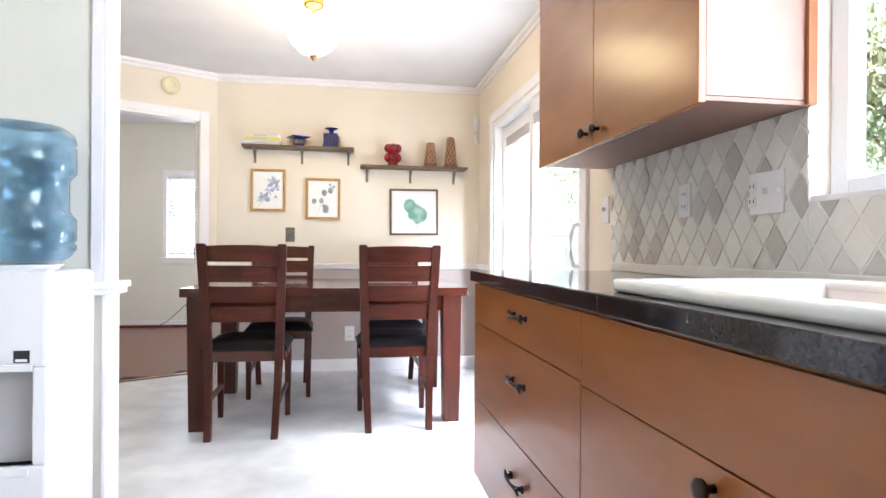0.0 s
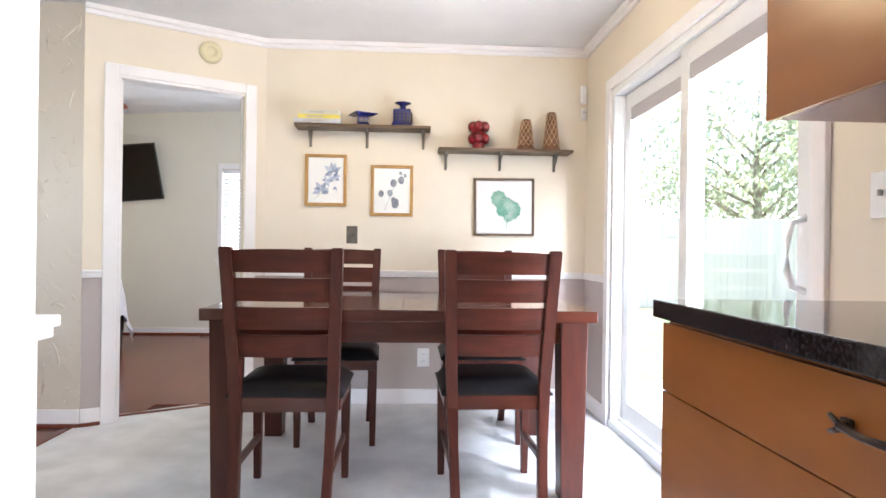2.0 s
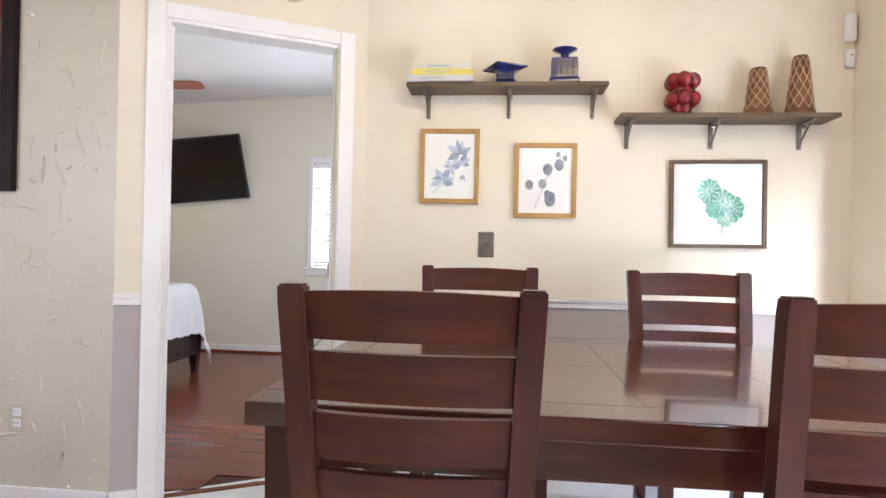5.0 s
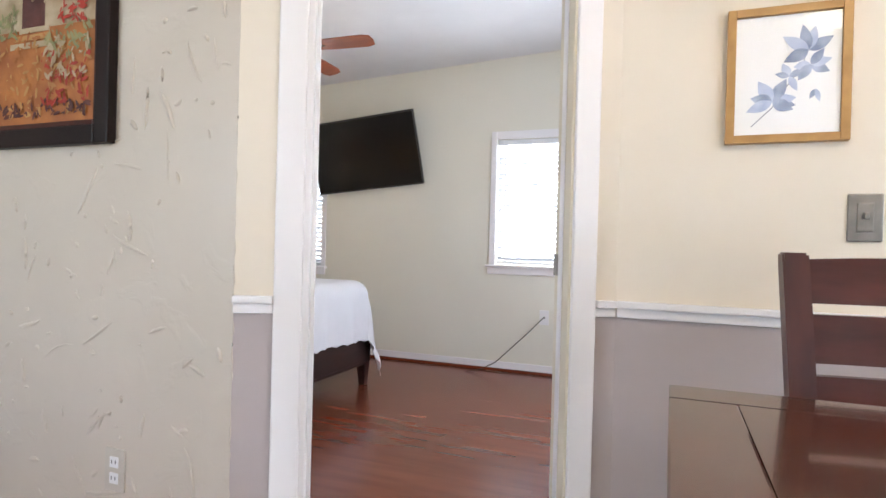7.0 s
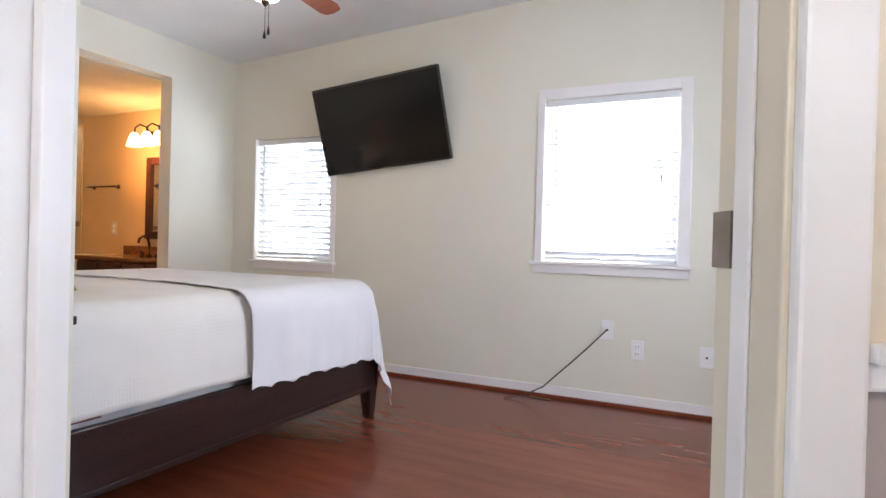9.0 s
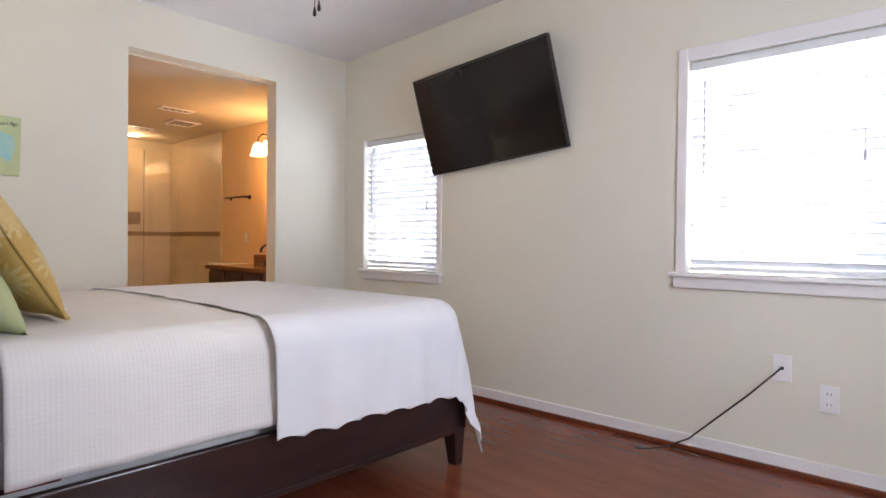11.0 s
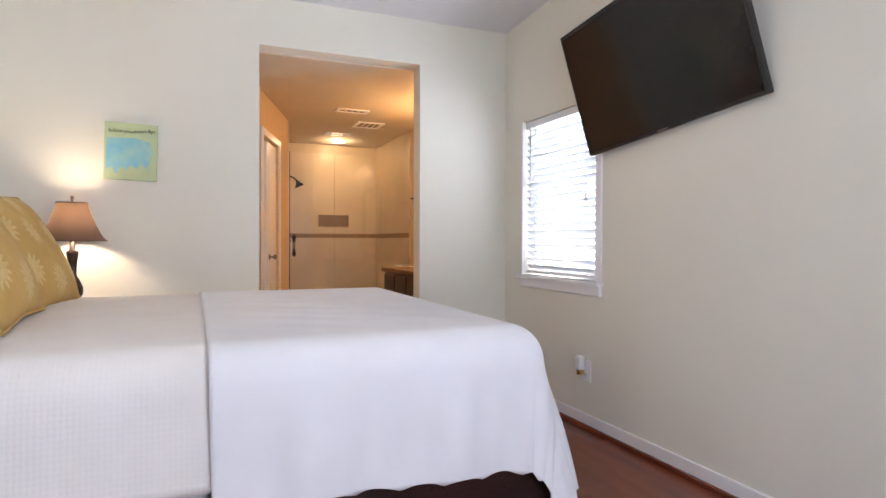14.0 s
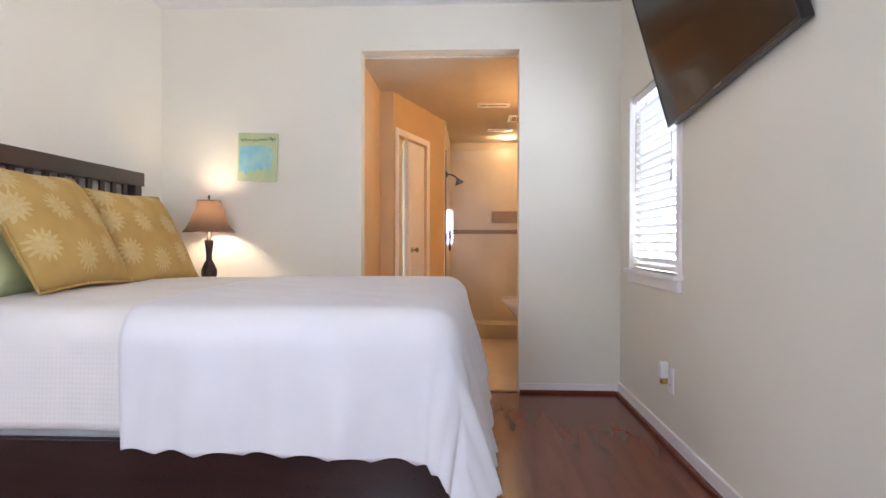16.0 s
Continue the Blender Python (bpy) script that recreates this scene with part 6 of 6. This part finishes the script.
# ---- bathroom ----
SHX, BKX, RWY = -6.95, -8.2, 8.23
wall("wall_bath_right", "y", RWY, 0.1, BKX, BATHX - 0.12, 0, CEIL_BATH + 0.1, M["bath_paint"], "warm golden bathroom wall with mirror and vanity")
wall("wall_bath_back", "x", BKX, -0.1, 6.4, RWY + 0.1, 0, CEIL_BATH + 0.1, M["tile_warm"], "warm beige tiled shower wall")
wall("wall_bath_left", "y", 6.56, -0.1, -5.80, BATHX - 0.12, 0, CEIL_BATH + 0.1, M["bath_paint"], "warm golden bathroom side wall")
BL = pose(-5.80, 6.655, 0, 0, 0, 180 - 17.5)
bm = bmesh.new()
wall_cells(bm, 0.0, 1.22, 0, CEIL_BATH + 0.1, [(0.10, 0.72, 0, 1.80)], lambda a, b, c, d: box(bm, a, b, 0, 0.1, c, d, m=BL))
solid("wall_bath_slant", bm, M["bath_paint"], "golden bathroom wall with a narrow white door", "wall", "structure")
wall("wall_bath_jog", "x", -5.80, -0.09, 6.46, 6.665, 0, CEIL_BATH + 0.1, M["bath_paint"], "short golden wall corner")
wall("wall_shower_left", "y", 7.025, -0.1, BKX, -6.93, 0, CEIL_BATH + 0.1, M["tile_warm"], "beige tiled shower side wall")
wall("wall_shower_right", "y", RWY - 0.012, 0.011, BKX, SHX, 0, CEIL_BATH - 0.01, M["tile_warm"], "beige tiled shower side wall by the glass")
bm = bmesh.new()
prism(bm, [(BKX - 0.1, 6.3), (BATHX - 0.12, 6.3), (BATHX - 0.12, RWY + 0.1), (BKX - 0.1, RWY + 0.1)], CEIL_BATH, CEIL_BATH + 0.06)
solid("ceiling_bath", bm, mat("bath_ceiling_paint", (0.66, 0.58, 0.47), (0.62, 0.54, 0.43), 0.85, scale=3, bump=0.35, bump_scale=120), "low textured bathroom ceiling", "ceiling", "structure")
bm = bmesh.new()
prism(bm, [(BKX, 6.3), (BATHX - 0.04, 6.3), (BATHX - 0.04, RWY), (BKX, RWY)], -0.16, 0.002)
solid("floor_bath", bm, M["tile_warm"], "warm beige tiled bathroom floor", "floor", "structure")
bd = thing("door_3", BL @ pose(0, -0.004, 0), "narrow white panel door standing ajar in its casing", "door", kind="structure")
for b in ((0.05, 0.10, -0.014, 0, 0, 1.85), (0.72, 0.77, -0.014, 0, 0, 1.85), (0.10, 0.72, -0.014, 0, 1.80, 1.85)):
    bbox_part("casing", bd, T, b, bevel=0.004)
lf = bbox_part("leaf", bd, T, (0.36, 0.715, 0.02, 0.055, 0.01, 1.79), bevel=0.004)
bbox_part("panel", bd, T, (0.40, 0.68, 0.014, 0.02, 0.2, 0.85), (0.40, 0.68, 0.014, 0.02, 0.95, 1.68), bevel=0.004)
bm = bmesh.new()
lathe(bm, [(0.022, 0), (0.022, 0.006), (0.008, 0.01), (0.008, 0.03), (0.02, 0.04), (0.022, 0.05), (0.012, 0.06)], 16, pose(0.42, 0.014, 0.87, 90, 0, 0))
part("door_handle", bm, M["nickel"], bd, "round satin knob", True)
bbox_part("mirror_panel", bd, M["tile_warm"], (0.102, 0.355, 0.07, 0.09, 0, 1.80), bevel=0)

# shower
for y0, y1 in ((7.03, 7.45), (7.455, RWY - 0.015)):
    g = thing("shower_glass", pose(SHX, 0, 0), "clear frameless shower glass panel", "shower screen", "shower glass")
    q = bbox_part("pane", g, M["clear"], (-0.005, 0.005, y0, y1, 0.14, 1.84), bevel=0.001)
    q.visible_shadow = False
    if y0 < 7.1:
        bm = bmesh.new()
        for s in (-1, 1):
            tube(bm, [(s * 0.006, 7.07, 0.86), (s * 0.045, 7.07, 0.865), (s * 0.05, 7.07, 0.89), (s * 0.05, 7.07, 1.02), (s * 0.045, 7.07, 1.045), (s * 0.006, 7.07, 1.05)], 0.01, 8)
        part("door_handle", bm, M["bronze"], g, "dark bronze loop handle", True)
        bbox_part("edge_strip", g, M["bronze"], (-0.008, 0.008, 7.026, 7.034, 0.14, 1.84), bevel=0.001)
bbox_part("curb", thing("shower_curb", pose(SHX, 0, 0), "beige tiled shower curb", "curb", kind="structure"), M["tile_warm"], (-0.06, 0.06, 7.0, RWY - 0.012, 0, 0.138), bevel=0.006)
bm = bmesh.new()
box(bm, BKX, BKX + 0.008, 7.025, RWY - 0.012, 1.035, 1.085, 0.001)
box(bm, BKX + 0.008, SHX - 0.02, 7.025, 7.033, 1.035, 1.085, 0.001)
box(bm, BKX + 0.008, SHX - 0.02, RWY - 0.02, RWY - 0.012, 1.035, 1.085, 0.001)
solid("trim_tile_band", bm, M["tile_band"], "brown mosaic band round the shower", "tile band", "structure")
nc = thing("shower_niche", pose(BKX, 7.70, 1.235), "small brown framed niche in the shower wall", "niche", kind="structure")
bbox_part("frame", nc, M["tile_band"], (0.0, 0.016, -0.18, 0.18, 0.055, 0.07), (0.0, 0.016, -0.18, 0.18, -0.07, -0.055), (0.0, 0.016, -0.18, -0.165, -0.055, 0.055), (0.0, 0.016, 0.165, 0.18, -0.055, 0.055), bevel=0.002)
bbox_part("back", nc, M["tile_band"], (0.0, 0.004, -0.165, 0.165, -0.055, 0.055), bevel=0)
sw = thing("shower_fixture", pose(-7.2, 7.025, 1.60), "dark bronze shower head on a bent arm", "shower head")
bm = bmesh.new()
tube(bm, [(0, 0, 0.03), (0, 0.05, 0.03), (0, 0.09, 0.01), (0, 0.11, -0.015)], 0.009, 8)
lathe(bm, [(0.012, 0.0), (0.02, -0.02), (0.045, -0.05), (0.048, -0.06)], 16, pose(0, 0.11, -0.01, 25, 0, 0))
part("head", bm, M["bronze"], sw, smooth=True)
bm = bmesh.new()
lathe(bm, [(0.035, 0), (0.035, 0.006), (0.012, 0.012)], 16, pose(0, 0, 0.03, -90, 0, 0))
part("flange", bm, M["bronze"], sw, smooth=True)
sv = thing("shower_valve", pose(-7.25, 7.025, 1.0), "dark bronze shower valve", "shower valve")
bm = bmesh.new()
lathe(bm, [(0.06, 0), (0.06, 0.008), (0.02, 0.015), (0.02, 0.05), (0.01, 0.055)], 18, pose(0, 0, 0, -90, 0, 0))
part("valve", bm, M["bronze"], sv, smooth=True)


def grille(x, y, w, d, label):
    g = thing("ceiling_vent", pose(x, y, CEIL_BATH), label, "vent", "bathroom vents")
    bbox_part("frame", g, PW, (-w / 2, w / 2, -d / 2, -d / 2 + 0.02, -0.012, 0), (-w / 2, w / 2, d / 2 - 0.02, d / 2, -0.012, 0), (-w / 2, -w / 2 + 0.02, -d / 2 + 0.02, d / 2 - 0.02, -0.012, 0), (w / 2 - 0.02, w / 2, -d / 2 + 0.02, d / 2 - 0.02, -0.012, 0), bevel=0.002)
    bbox_part("backing", g, M["tile_band"], (-w / 2 + 0.02, w / 2 - 0.02, -d / 2 + 0.02, d / 2 - 0.02, -0.003, -0.001), bevel=0)
    for i in range(5):
        y_ = -d / 2 + 0.03 + (d - 0.06) * i / 4
        bbox_part("slat", g, PW, (-w / 2 + 0.02, w / 2 - 0.02, y_ - 0.003, y_ + 0.003, -0.01, -0.003), bevel=0)


grille(-6.30, 7.47, 0.12, 0.28, "white ceiling air vent in the bathroom")
grille(-6.85, 7.76, 0.26, 0.26, "square white exhaust fan grille in the ceiling")
grille(-7.42, 7.58, 0.12, 0.26, "small white ceiling air vent by the shower")
cn = thing("recessed_light", pose(-7.92, 7.70, CEIL_BATH), "lit round recessed shower light", "ceiling light")
bm = bmesh.new()
lathe(bm, [(0.085, 0), (0.085, -0.006), (0.065, -0.008), (0.065, -0.002)], 28)
part("trim_ring", bm, PW, cn, smooth=True)
bm = bmesh.new()
lathe(bm, [(0.064, -0.001), (0.064, -0.004), (0.01, -0.006)], 28)
c_ = part("lens", bm, M["can_glow"], cn)
c_.visible_shadow = False

# vanity, mirror, lamp, towel bar, toilet
va = thing("vanity", pose(0, 0, 0), "dark cherry bathroom vanity with brown stone top", "vanity")
bbox_part("body", va, M["cherry"], (-6.26, -5.04, 7.76, RWY - 0.001, 0.09, 0.735), bevel=0.003)
bbox_part("toe_kick", va, M["cherry"], (-6.24, -5.06, 7.82, RWY - 0.002, 0, 0.09), bevel=0.002)
bbox_part("top", va, M["stone_top"], (-6.29, -5.01, 7.73, RWY - 0.001, 0.737, 0.772), bevel=0.005, label="polished brown stone top")
for i in range(4):
    x = -6.25 + i * 0.30
    for z0, z1 in ((0.12, 0.52), (0.54, 0.72)):
        dd = bbox_part("door", va, M["cherry"], (x + 0.01, x + 0.285, 7.742, 7.76, z0, z1), bevel=0.004)
        bbox_part("inset_panel", dd, M["espresso"], (x + 0.05, x + 0.245, 7.739, 7.742, z0 + 0.04, z1 - 0.04), bevel=0.001)
bbox_part("backsplash", va, M["stone_top"], (-6.29, -5.01, RWY - 0.018, RWY - 0.001, 0.774, 0.86), bevel=0.003)
fc = thing("faucet", pose(-5.75, 8.08, 0.772), "dark bronze arched bathroom faucet", "faucet")
bm = bmesh.new()
tube(bm, [(0, 0, 0), (0, 0, 0.10), (0, -0.02, 0.16), (0, -0.06, 0.185), (0, -0.10, 0.16), (0, -0.11, 0.12)], 0.011, 8)
lathe(bm, [(0.026, 0), (0.026, 0.01), (0.014, 0.02)], 14)
part("spout", bm, M["bronze"], fc, smooth=True)
for s in (-1, 1):
    bm = bmesh.new()
    lathe(bm, [(0.022, 0), (0.02, 0.03), (0.012, 0.045)], 12, pose(s * 0.1, 0, 0))
    tube(bm, [(s * 0.1, 0, 0.045), (s * 0.14, -0.01, 0.055)], 0.006, 6)
    part("handle", bm, M["bronze"], fc, smooth=True)
mi = thing("wall_mirror", pose(0, RWY, 0), "bathroom mirror in a dark wooden frame", "mirror")
for b in ((-5.98, -5.91, -0.03, 0, 0.93, 1.68), (-5.15, -5.08, -0.03, 0, 0.93, 1.68), (-5.91, -5.15, -0.03, 0, 0.93, 1.0), (-5.91, -5.15, -0.03, 0, 1.61, 1.68)):
    bbox_part("frame", mi, M["cherry"], b, bevel=0.006)
bbox_part("mirror_glass", mi, M["mirror"], (-5.91, -5.15, -0.012, -0.004, 1.0, 1.61), bevel=0)
vl = thing("vanity_light", pose(0, RWY, 0), "bronze vanity light bar with lit glass shades", "wall lamp")
bbox_part("back_plate", vl, M["bronze"], (-6.0, -5.54, -0.025, 0, 1.86, 1.92), bevel=0.006)
for i in range(3):
    x = -5.93 + i * 0.16
    bm = bmesh.new()
    tube(bm, [(x, -0.02, 1.89), (x, -0.08, 1.95), (x, -0.14, 1.96), (x, -0.185, 1.92), (x, -0.19, 1.87)], 0.007, 8)
    part("arm", bm, M["bronze"], vl, smooth=True)
    bm = bmesh.new()
    lathe(bm, [(0.025, 1.875), (0.04, 1.85), (0.055, 1.80), (0.068, 1.755), (0.064, 1.755), (0.05, 1.80), (0.035, 1.85), (0.02, 1.87)], 20, pose(x, -0.19, 0))
    o_ = part("shade", bm, M["vanity_glass"], vl, "lit frosted glass shade", True)
    o_.visible_shadow = False
tw = thing("towel_bar", pose(0, RWY, 1.42), "dark bronze towel bar on the bathroom wall", "towel bar")
bm = bmesh.new()
tube(bm, [(-6.78, -0.06, 0), (-6.38, -0.06, 0)], 0.008, 8)
for x in (-6.76, -6.40):
    tube(bm, [(x, 0, 0), (x, -0.06, 0)], 0.009, 8)
    lathe(bm, [(0.022, 0), (0.022, 0.008), (0.01, 0.014)], 14, pose(x, 0, 0, 90, 0, 0))
part("bar", bm, M["bronze"], tw, smooth=True)
cover_plate("outlet", pose(-6.45, RWY, 1.02), 0.072, 0.115, M["plate_beige"], "ivory outlet on the bathroom wall", "outlet", [(0, 0.022, 0.032, 0.03, PW), (0, -0.022, 0.032, 0.03, PW)])
tl = thing("toilet", pose(-6.62, RWY, 0), "white porcelain toilet beside the vanity", "toilet")
bbox_part("tank", tl, M["porcelain"], (-0.2, 0.2, -0.2, -0.01, 0.38, 0.74), bevel=0.02, smooth=True)
bbox_part("tank_lid", tl, M["porcelain"], (-0.21, 0.21, -0.21, -0.005, 0.742, 0.77), bevel=0.008)
bm = bmesh.new()
rows = []
for r, ln_, z in ((0.10, 0.24, 0.0), (0.11, 0.26, 0.05), (0.12, 0.30, 0.20), (0.165, 0.42, 0.34), (0.18, 0.46, 0.39)):
    rows.append([bm.verts.new((r * math.cos(2 * math.pi * i / 24), -0.2 - ln_ / 2 + ln_ / 2 * math.sin(2 * math.pi * i / 24), z)) for i in range(24)])
for a, b in zip(rows, rows[1:]):
    for i in range(24):
        bm.faces.new((a[i], a[(i + 1) % 24], b[(i + 1) % 24], b[i]))
bm.faces.new(rows[0][::-1])
bm.faces.new(rows[-1])
part("bowl", bm, M["porcelain"], tl, smooth=True)
bm = bmesh.new()
prism(bm, [(0.185 * math.cos(2 * math.pi * i / 28), -0.435 + 0.24 * math.sin(2 * math.pi * i / 28)) for i in range(28)], 0.392, 0.425)
part("seat_lid", bm, M["porcelain"], tl)

# ---- outside ----
bm = bmesh.new()
prism(bm, [(1.28, 1.0), (4.2, 1.0), (4.2, 6.2), (1.28, 6.2)], -0.16, -0.06)
solid("pavement", bm, M["concrete"], "pale concrete patio slab outside the sliding door", "patio", "structure")
bm = bmesh.new()
box(bm, EAST + 0.12, 1.80, -2.6, 6.0, 2.10, 2.16)
box(bm, 1.80, 1.83, -2.6, 6.0, 2.06, 2.22)
solid("roof_eave", bm, M["trim"], "white boarded roof eave over the patio", "eave", "structure")


strip("trim_eave", M["siding"], "grey painted eave along the outer wall", (1.275, 2.16, -1.5, 8.5, 2.50, 2.54), (2.14, 2.18, -1.5, 8.5, 2.37, 2.56), category="eave")


def fence(m, n):
    f = thing("fence", m, "weathered pale wooden board fence round the yard", "fence", "yard fences")
    bm = bmesh.new()
    prism(bm, [(0, -0.01), (0.138, -0.01), (0.138, 0.01), (0, 0.01)], -0.16, 1.76)
    me = finish("board", bm, M["fence"])
    for i in range(n):
        o = new("board", me)
        o.parent = f
        o.location = (i * 0.145, 0.003 * (i % 3), 0.01 * math.sin(i * 1.7))
    bbox_part("rail", f, M["fence"], (0, n * 0.145, 0.012, 0.05, 0.2, 0.28), (0, n * 0.145, 0.012, 0.05, 1.25, 1.33), bevel=0.003)


fence(pose(9.5, -8, 0, 0, 0, 90), 150)
fence(pose(-12, 13.5, 0), 148)


def tree(x, y, h, r, seed, leaves=11000):
    rg = random.Random(seed)
    t = thing("tree", pose(x, y, -0.16), "leafy green garden tree beyond the fence", "tree", "garden trees")
    bm = bmesh.new()
    tube(bm, [(0, 0, 0), (0.05, 0.02, h * 0.25), (0.0, 0.08, h * 0.5), (0.05, 0.05, h * 0.8)], [0.16, 0.13, 0.09, 0.03], 10)
    tips = []
    for i in range(18):
        a, z0 = rg.uniform(0, 6.28), h * rg.uniform(0.16, 0.66)
        l = r * rg.uniform(0.6, 1.0)
        tip = Vector((l * math.cos(a), l * math.sin(a), z0 + h * rg.uniform(0.12, 0.35)))
        tube(bm, [(0.02, 0.04, z0), (tip.x * 0.5, tip.y * 0.5, z0 + (tip.z - z0) * 0.6), tuple(tip)], [0.06, 0.035, 0.012], 6)
        tips += [tip, Vector((tip.x * 0.6, tip.y * 0.6, z0 + (tip.z - z0) * 0.75))]
    tips.append(Vector((0, 0, h * 0.88)))
    part("trunk", bm, M["bark"], t, smooth=True)
    vs, fs = [], []
    for i in range(leaves):
        c = rg.choice(tips)
        p = c + Vector((rg.gauss(0, 1), rg.gauss(0, 1), rg.gauss(0, 0.7))) * r * 0.25
        s = rg.uniform(0.06, 0.13)
        q = Euler((rg.uniform(0, 6.28), rg.uniform(0, 6.28), rg.uniform(0, 6.28))).to_matrix()
        k = len(vs)
        vs += [tuple(p + q @ Vector(o) * s) for o in ((-1, 0, 0), (0, -0.45, 0.1), (1, 0, 0), (0, 0.45, 0.1))]
        fs.append((k, k + 1, k + 2, k + 3))
    me = bpy.data.meshes.new("crown")
    me.from_pydata(vs, [], fs)
    me.materials.append(M["leaf"])
    o = new("crown", me)
    o.parent = t


for x, y, h, r, s in ((11.5, 14.0, 7.5, 2.9, 1), (10.8, 9.6, 6.0, 2.4, 2), (12.5, 6.5, 7.0, 2.6, 3), (11.0, 19.5, 8.0, 3.2, 4), (12.0, 2.0, 6.5, 2.5, 5), (-4.2, 15.5, 6.5, 2.6, 6), (-8.5, 16.5, 7.0, 2.8, 7), (0.5, 16.0, 6.0, 2.4, 8)):
    tree(x, y, h, r, s)

# ---- floor planks and backsplash tiles, last ----
bm = bmesh.new()
prism(bm, [(-4.99, 4.3), (-1.9, 4.3), (-1.9, 4.85), (-1.1, 5.40), (-0.45, 5.40), (-0.45, TVY), (-4.99, TVY)], -0.16, -0.006)
wf = solid("floor_bedroom", bm, M["grout"], "reddish brown laminate plank floor", "floor", "structure")
rng = random.Random(9)
plank_meshes = {}
PW_, PL_ = 0.192, 1.21


def plank_mesh(ln, wd):
    k = (round(ln, 3), round(wd, 3))
    if k not in plank_meshes:
        b_m = bmesh.new()
        box(b_m, 0, ln, 0, wd, -0.010, 0.0)
        plank_meshes[k] = finish("plank", b_m, M["laminate"])
    return plank_meshes[k]


def clip_end(y0, y1):
    """East end of a plank row: the doorway's slant, then the side wall."""
    if y0 >= 5.36:
        return -0.45
    return -1.96 + (y0 - 4.87) * 1.79 + 0.04 if y0 > 4.85 else -1.905


y = 2.525
row = 0
while y < TVY - 0.001:
    y1 = min(y + PW_, TVY)
    west = -4.86 if y >= 4.79 else -4.6
    end = -1.905 if y < 4.85 else clip_end(y, y1)
    x = west - rng.uniform(0, PL_)
    while x < end:
        a, b = max(x, west), min(x + PL_, end)
        if b - a > 0.02:
            o = new("plank", plank_mesh(b - a - 0.0001, y1 - y - 0.0001))
            o.parent = wf
            o.location = (a, y, 0.0 if y > 4.79 else -0.0005)
        x += PL_
    y += PW_
    row += 1
bm = bmesh.new()
prism(bm, [(-4.65, 2.51), (-1.9, 2.51), (-1.9, 4.76), (-4.65, 4.76)], -0.16, -0.0105)
solid("floor_living", bm, M["grout"], "dark underlay of the living room planks", "floor", "structure")
bm = bmesh.new()
box(bm, DOOR_A, DOOR_B, 0.10, 0.135, -0.002, 0.006, 0.002, DOOR)
box(bm, -1.925, -1.885, 2.525, 4.72, -0.002, 0.006, 0.002)
solid("trim_threshold", bm, M["laminate"], "thin wooden transition strip between floors", "threshold", "structure")

# diamond tiles on the kitchen wall
bm = bmesh.new()
box(bm, EAST - 0.006, EAST - 0.0005, 1.675, 2.722, 0.907, 1.335)
box(bm, EAST - 0.006, EAST - 0.0005, -0.75, 1.675, 0.907, 1.107)
bs = solid("backsplash", bm, M["tile_joint"], "beige and taupe diamond tile backsplash", "backsplash", "structure")
DW, DH = 0.083, 0.122          # width and height of a diamond
dia = {}


def diamond(mt, cy, cz, region):
    """The part of a diamond that lies within the region, as a thin tile."""
    y0, y1, z0, z1 = region
    pts = [Vector((-DW / 2 + 0.004, 0)), Vector((0, -DH / 2 + 0.006)), Vector((DW / 2 - 0.004, 0)), Vector((0, DH / 2 - 0.006))]
    for axis, lim, sign in ((0, y0 - cy, 1), (0, y1 - cy, -1), (1, z0 - cz, 1), (1, z1 - cz, -1)):
        out = []
        for i, p in enumerate(pts):
            q = pts[(i + 1) % len(pts)]
            ip, iq = sign * (p[axis] - lim) >= 0, sign * (q[axis] - lim) >= 0
            if ip:
                out.append(p)
            if ip != iq:
                out.append(p + (q - p) * ((lim - p[axis]) / (q[axis] - p[axis])))
        pts = out
        if len(pts) < 3:
            return
    key = (mt.name, tuple((round(p.x, 3), round(p.y, 3)) for p in pts))
    if key not in dia:
        b_m = bmesh.new()
        f = [b_m.verts.new((-0.003, p.x, p.y)) for p in pts]
        g = [b_m.verts.new((0.0, p.x, p.y)) for p in pts]
        b_m.faces.new(f)
        for i in range(len(f)):
            b_m.faces.new((f[i], f[(i + 1) % len(f)], g[(i + 1) % len(g)], g[i]))
        dia[key] = finish("tile", b_m, mt)
    o = new("tile", dia[key])
    o.parent = bs
    o.location = (EAST - 0.006, cy, cz)


for region in ((1.677, 2.72, 0.94, 1.333), (-0.748, 1.675, 0.94, 1.106)):
    for i in range(-8, 50):
        for k in range(0, 2):
            for j in range(0, 5):
                cy, cz = -0.75 + (i + 0.5 * k) * DW, 0.94 + j * DH + (DH / 2 if k else 0)
                dark = rng.random() < (0.45 if k else 0.12)
                diamond(M["tile_dark"] if dark else M["tile_pale"], cy, cz, region)
bm = bmesh.new()
box(bm, EAST - 0.014, EAST - 0.0005, -0.75, 2.722, 0.9065, 0.94, 0.003)
solid("trim_backsplash", bm, M["tile_pale"], "pale tile border along the worktop", "tile border", "structure")
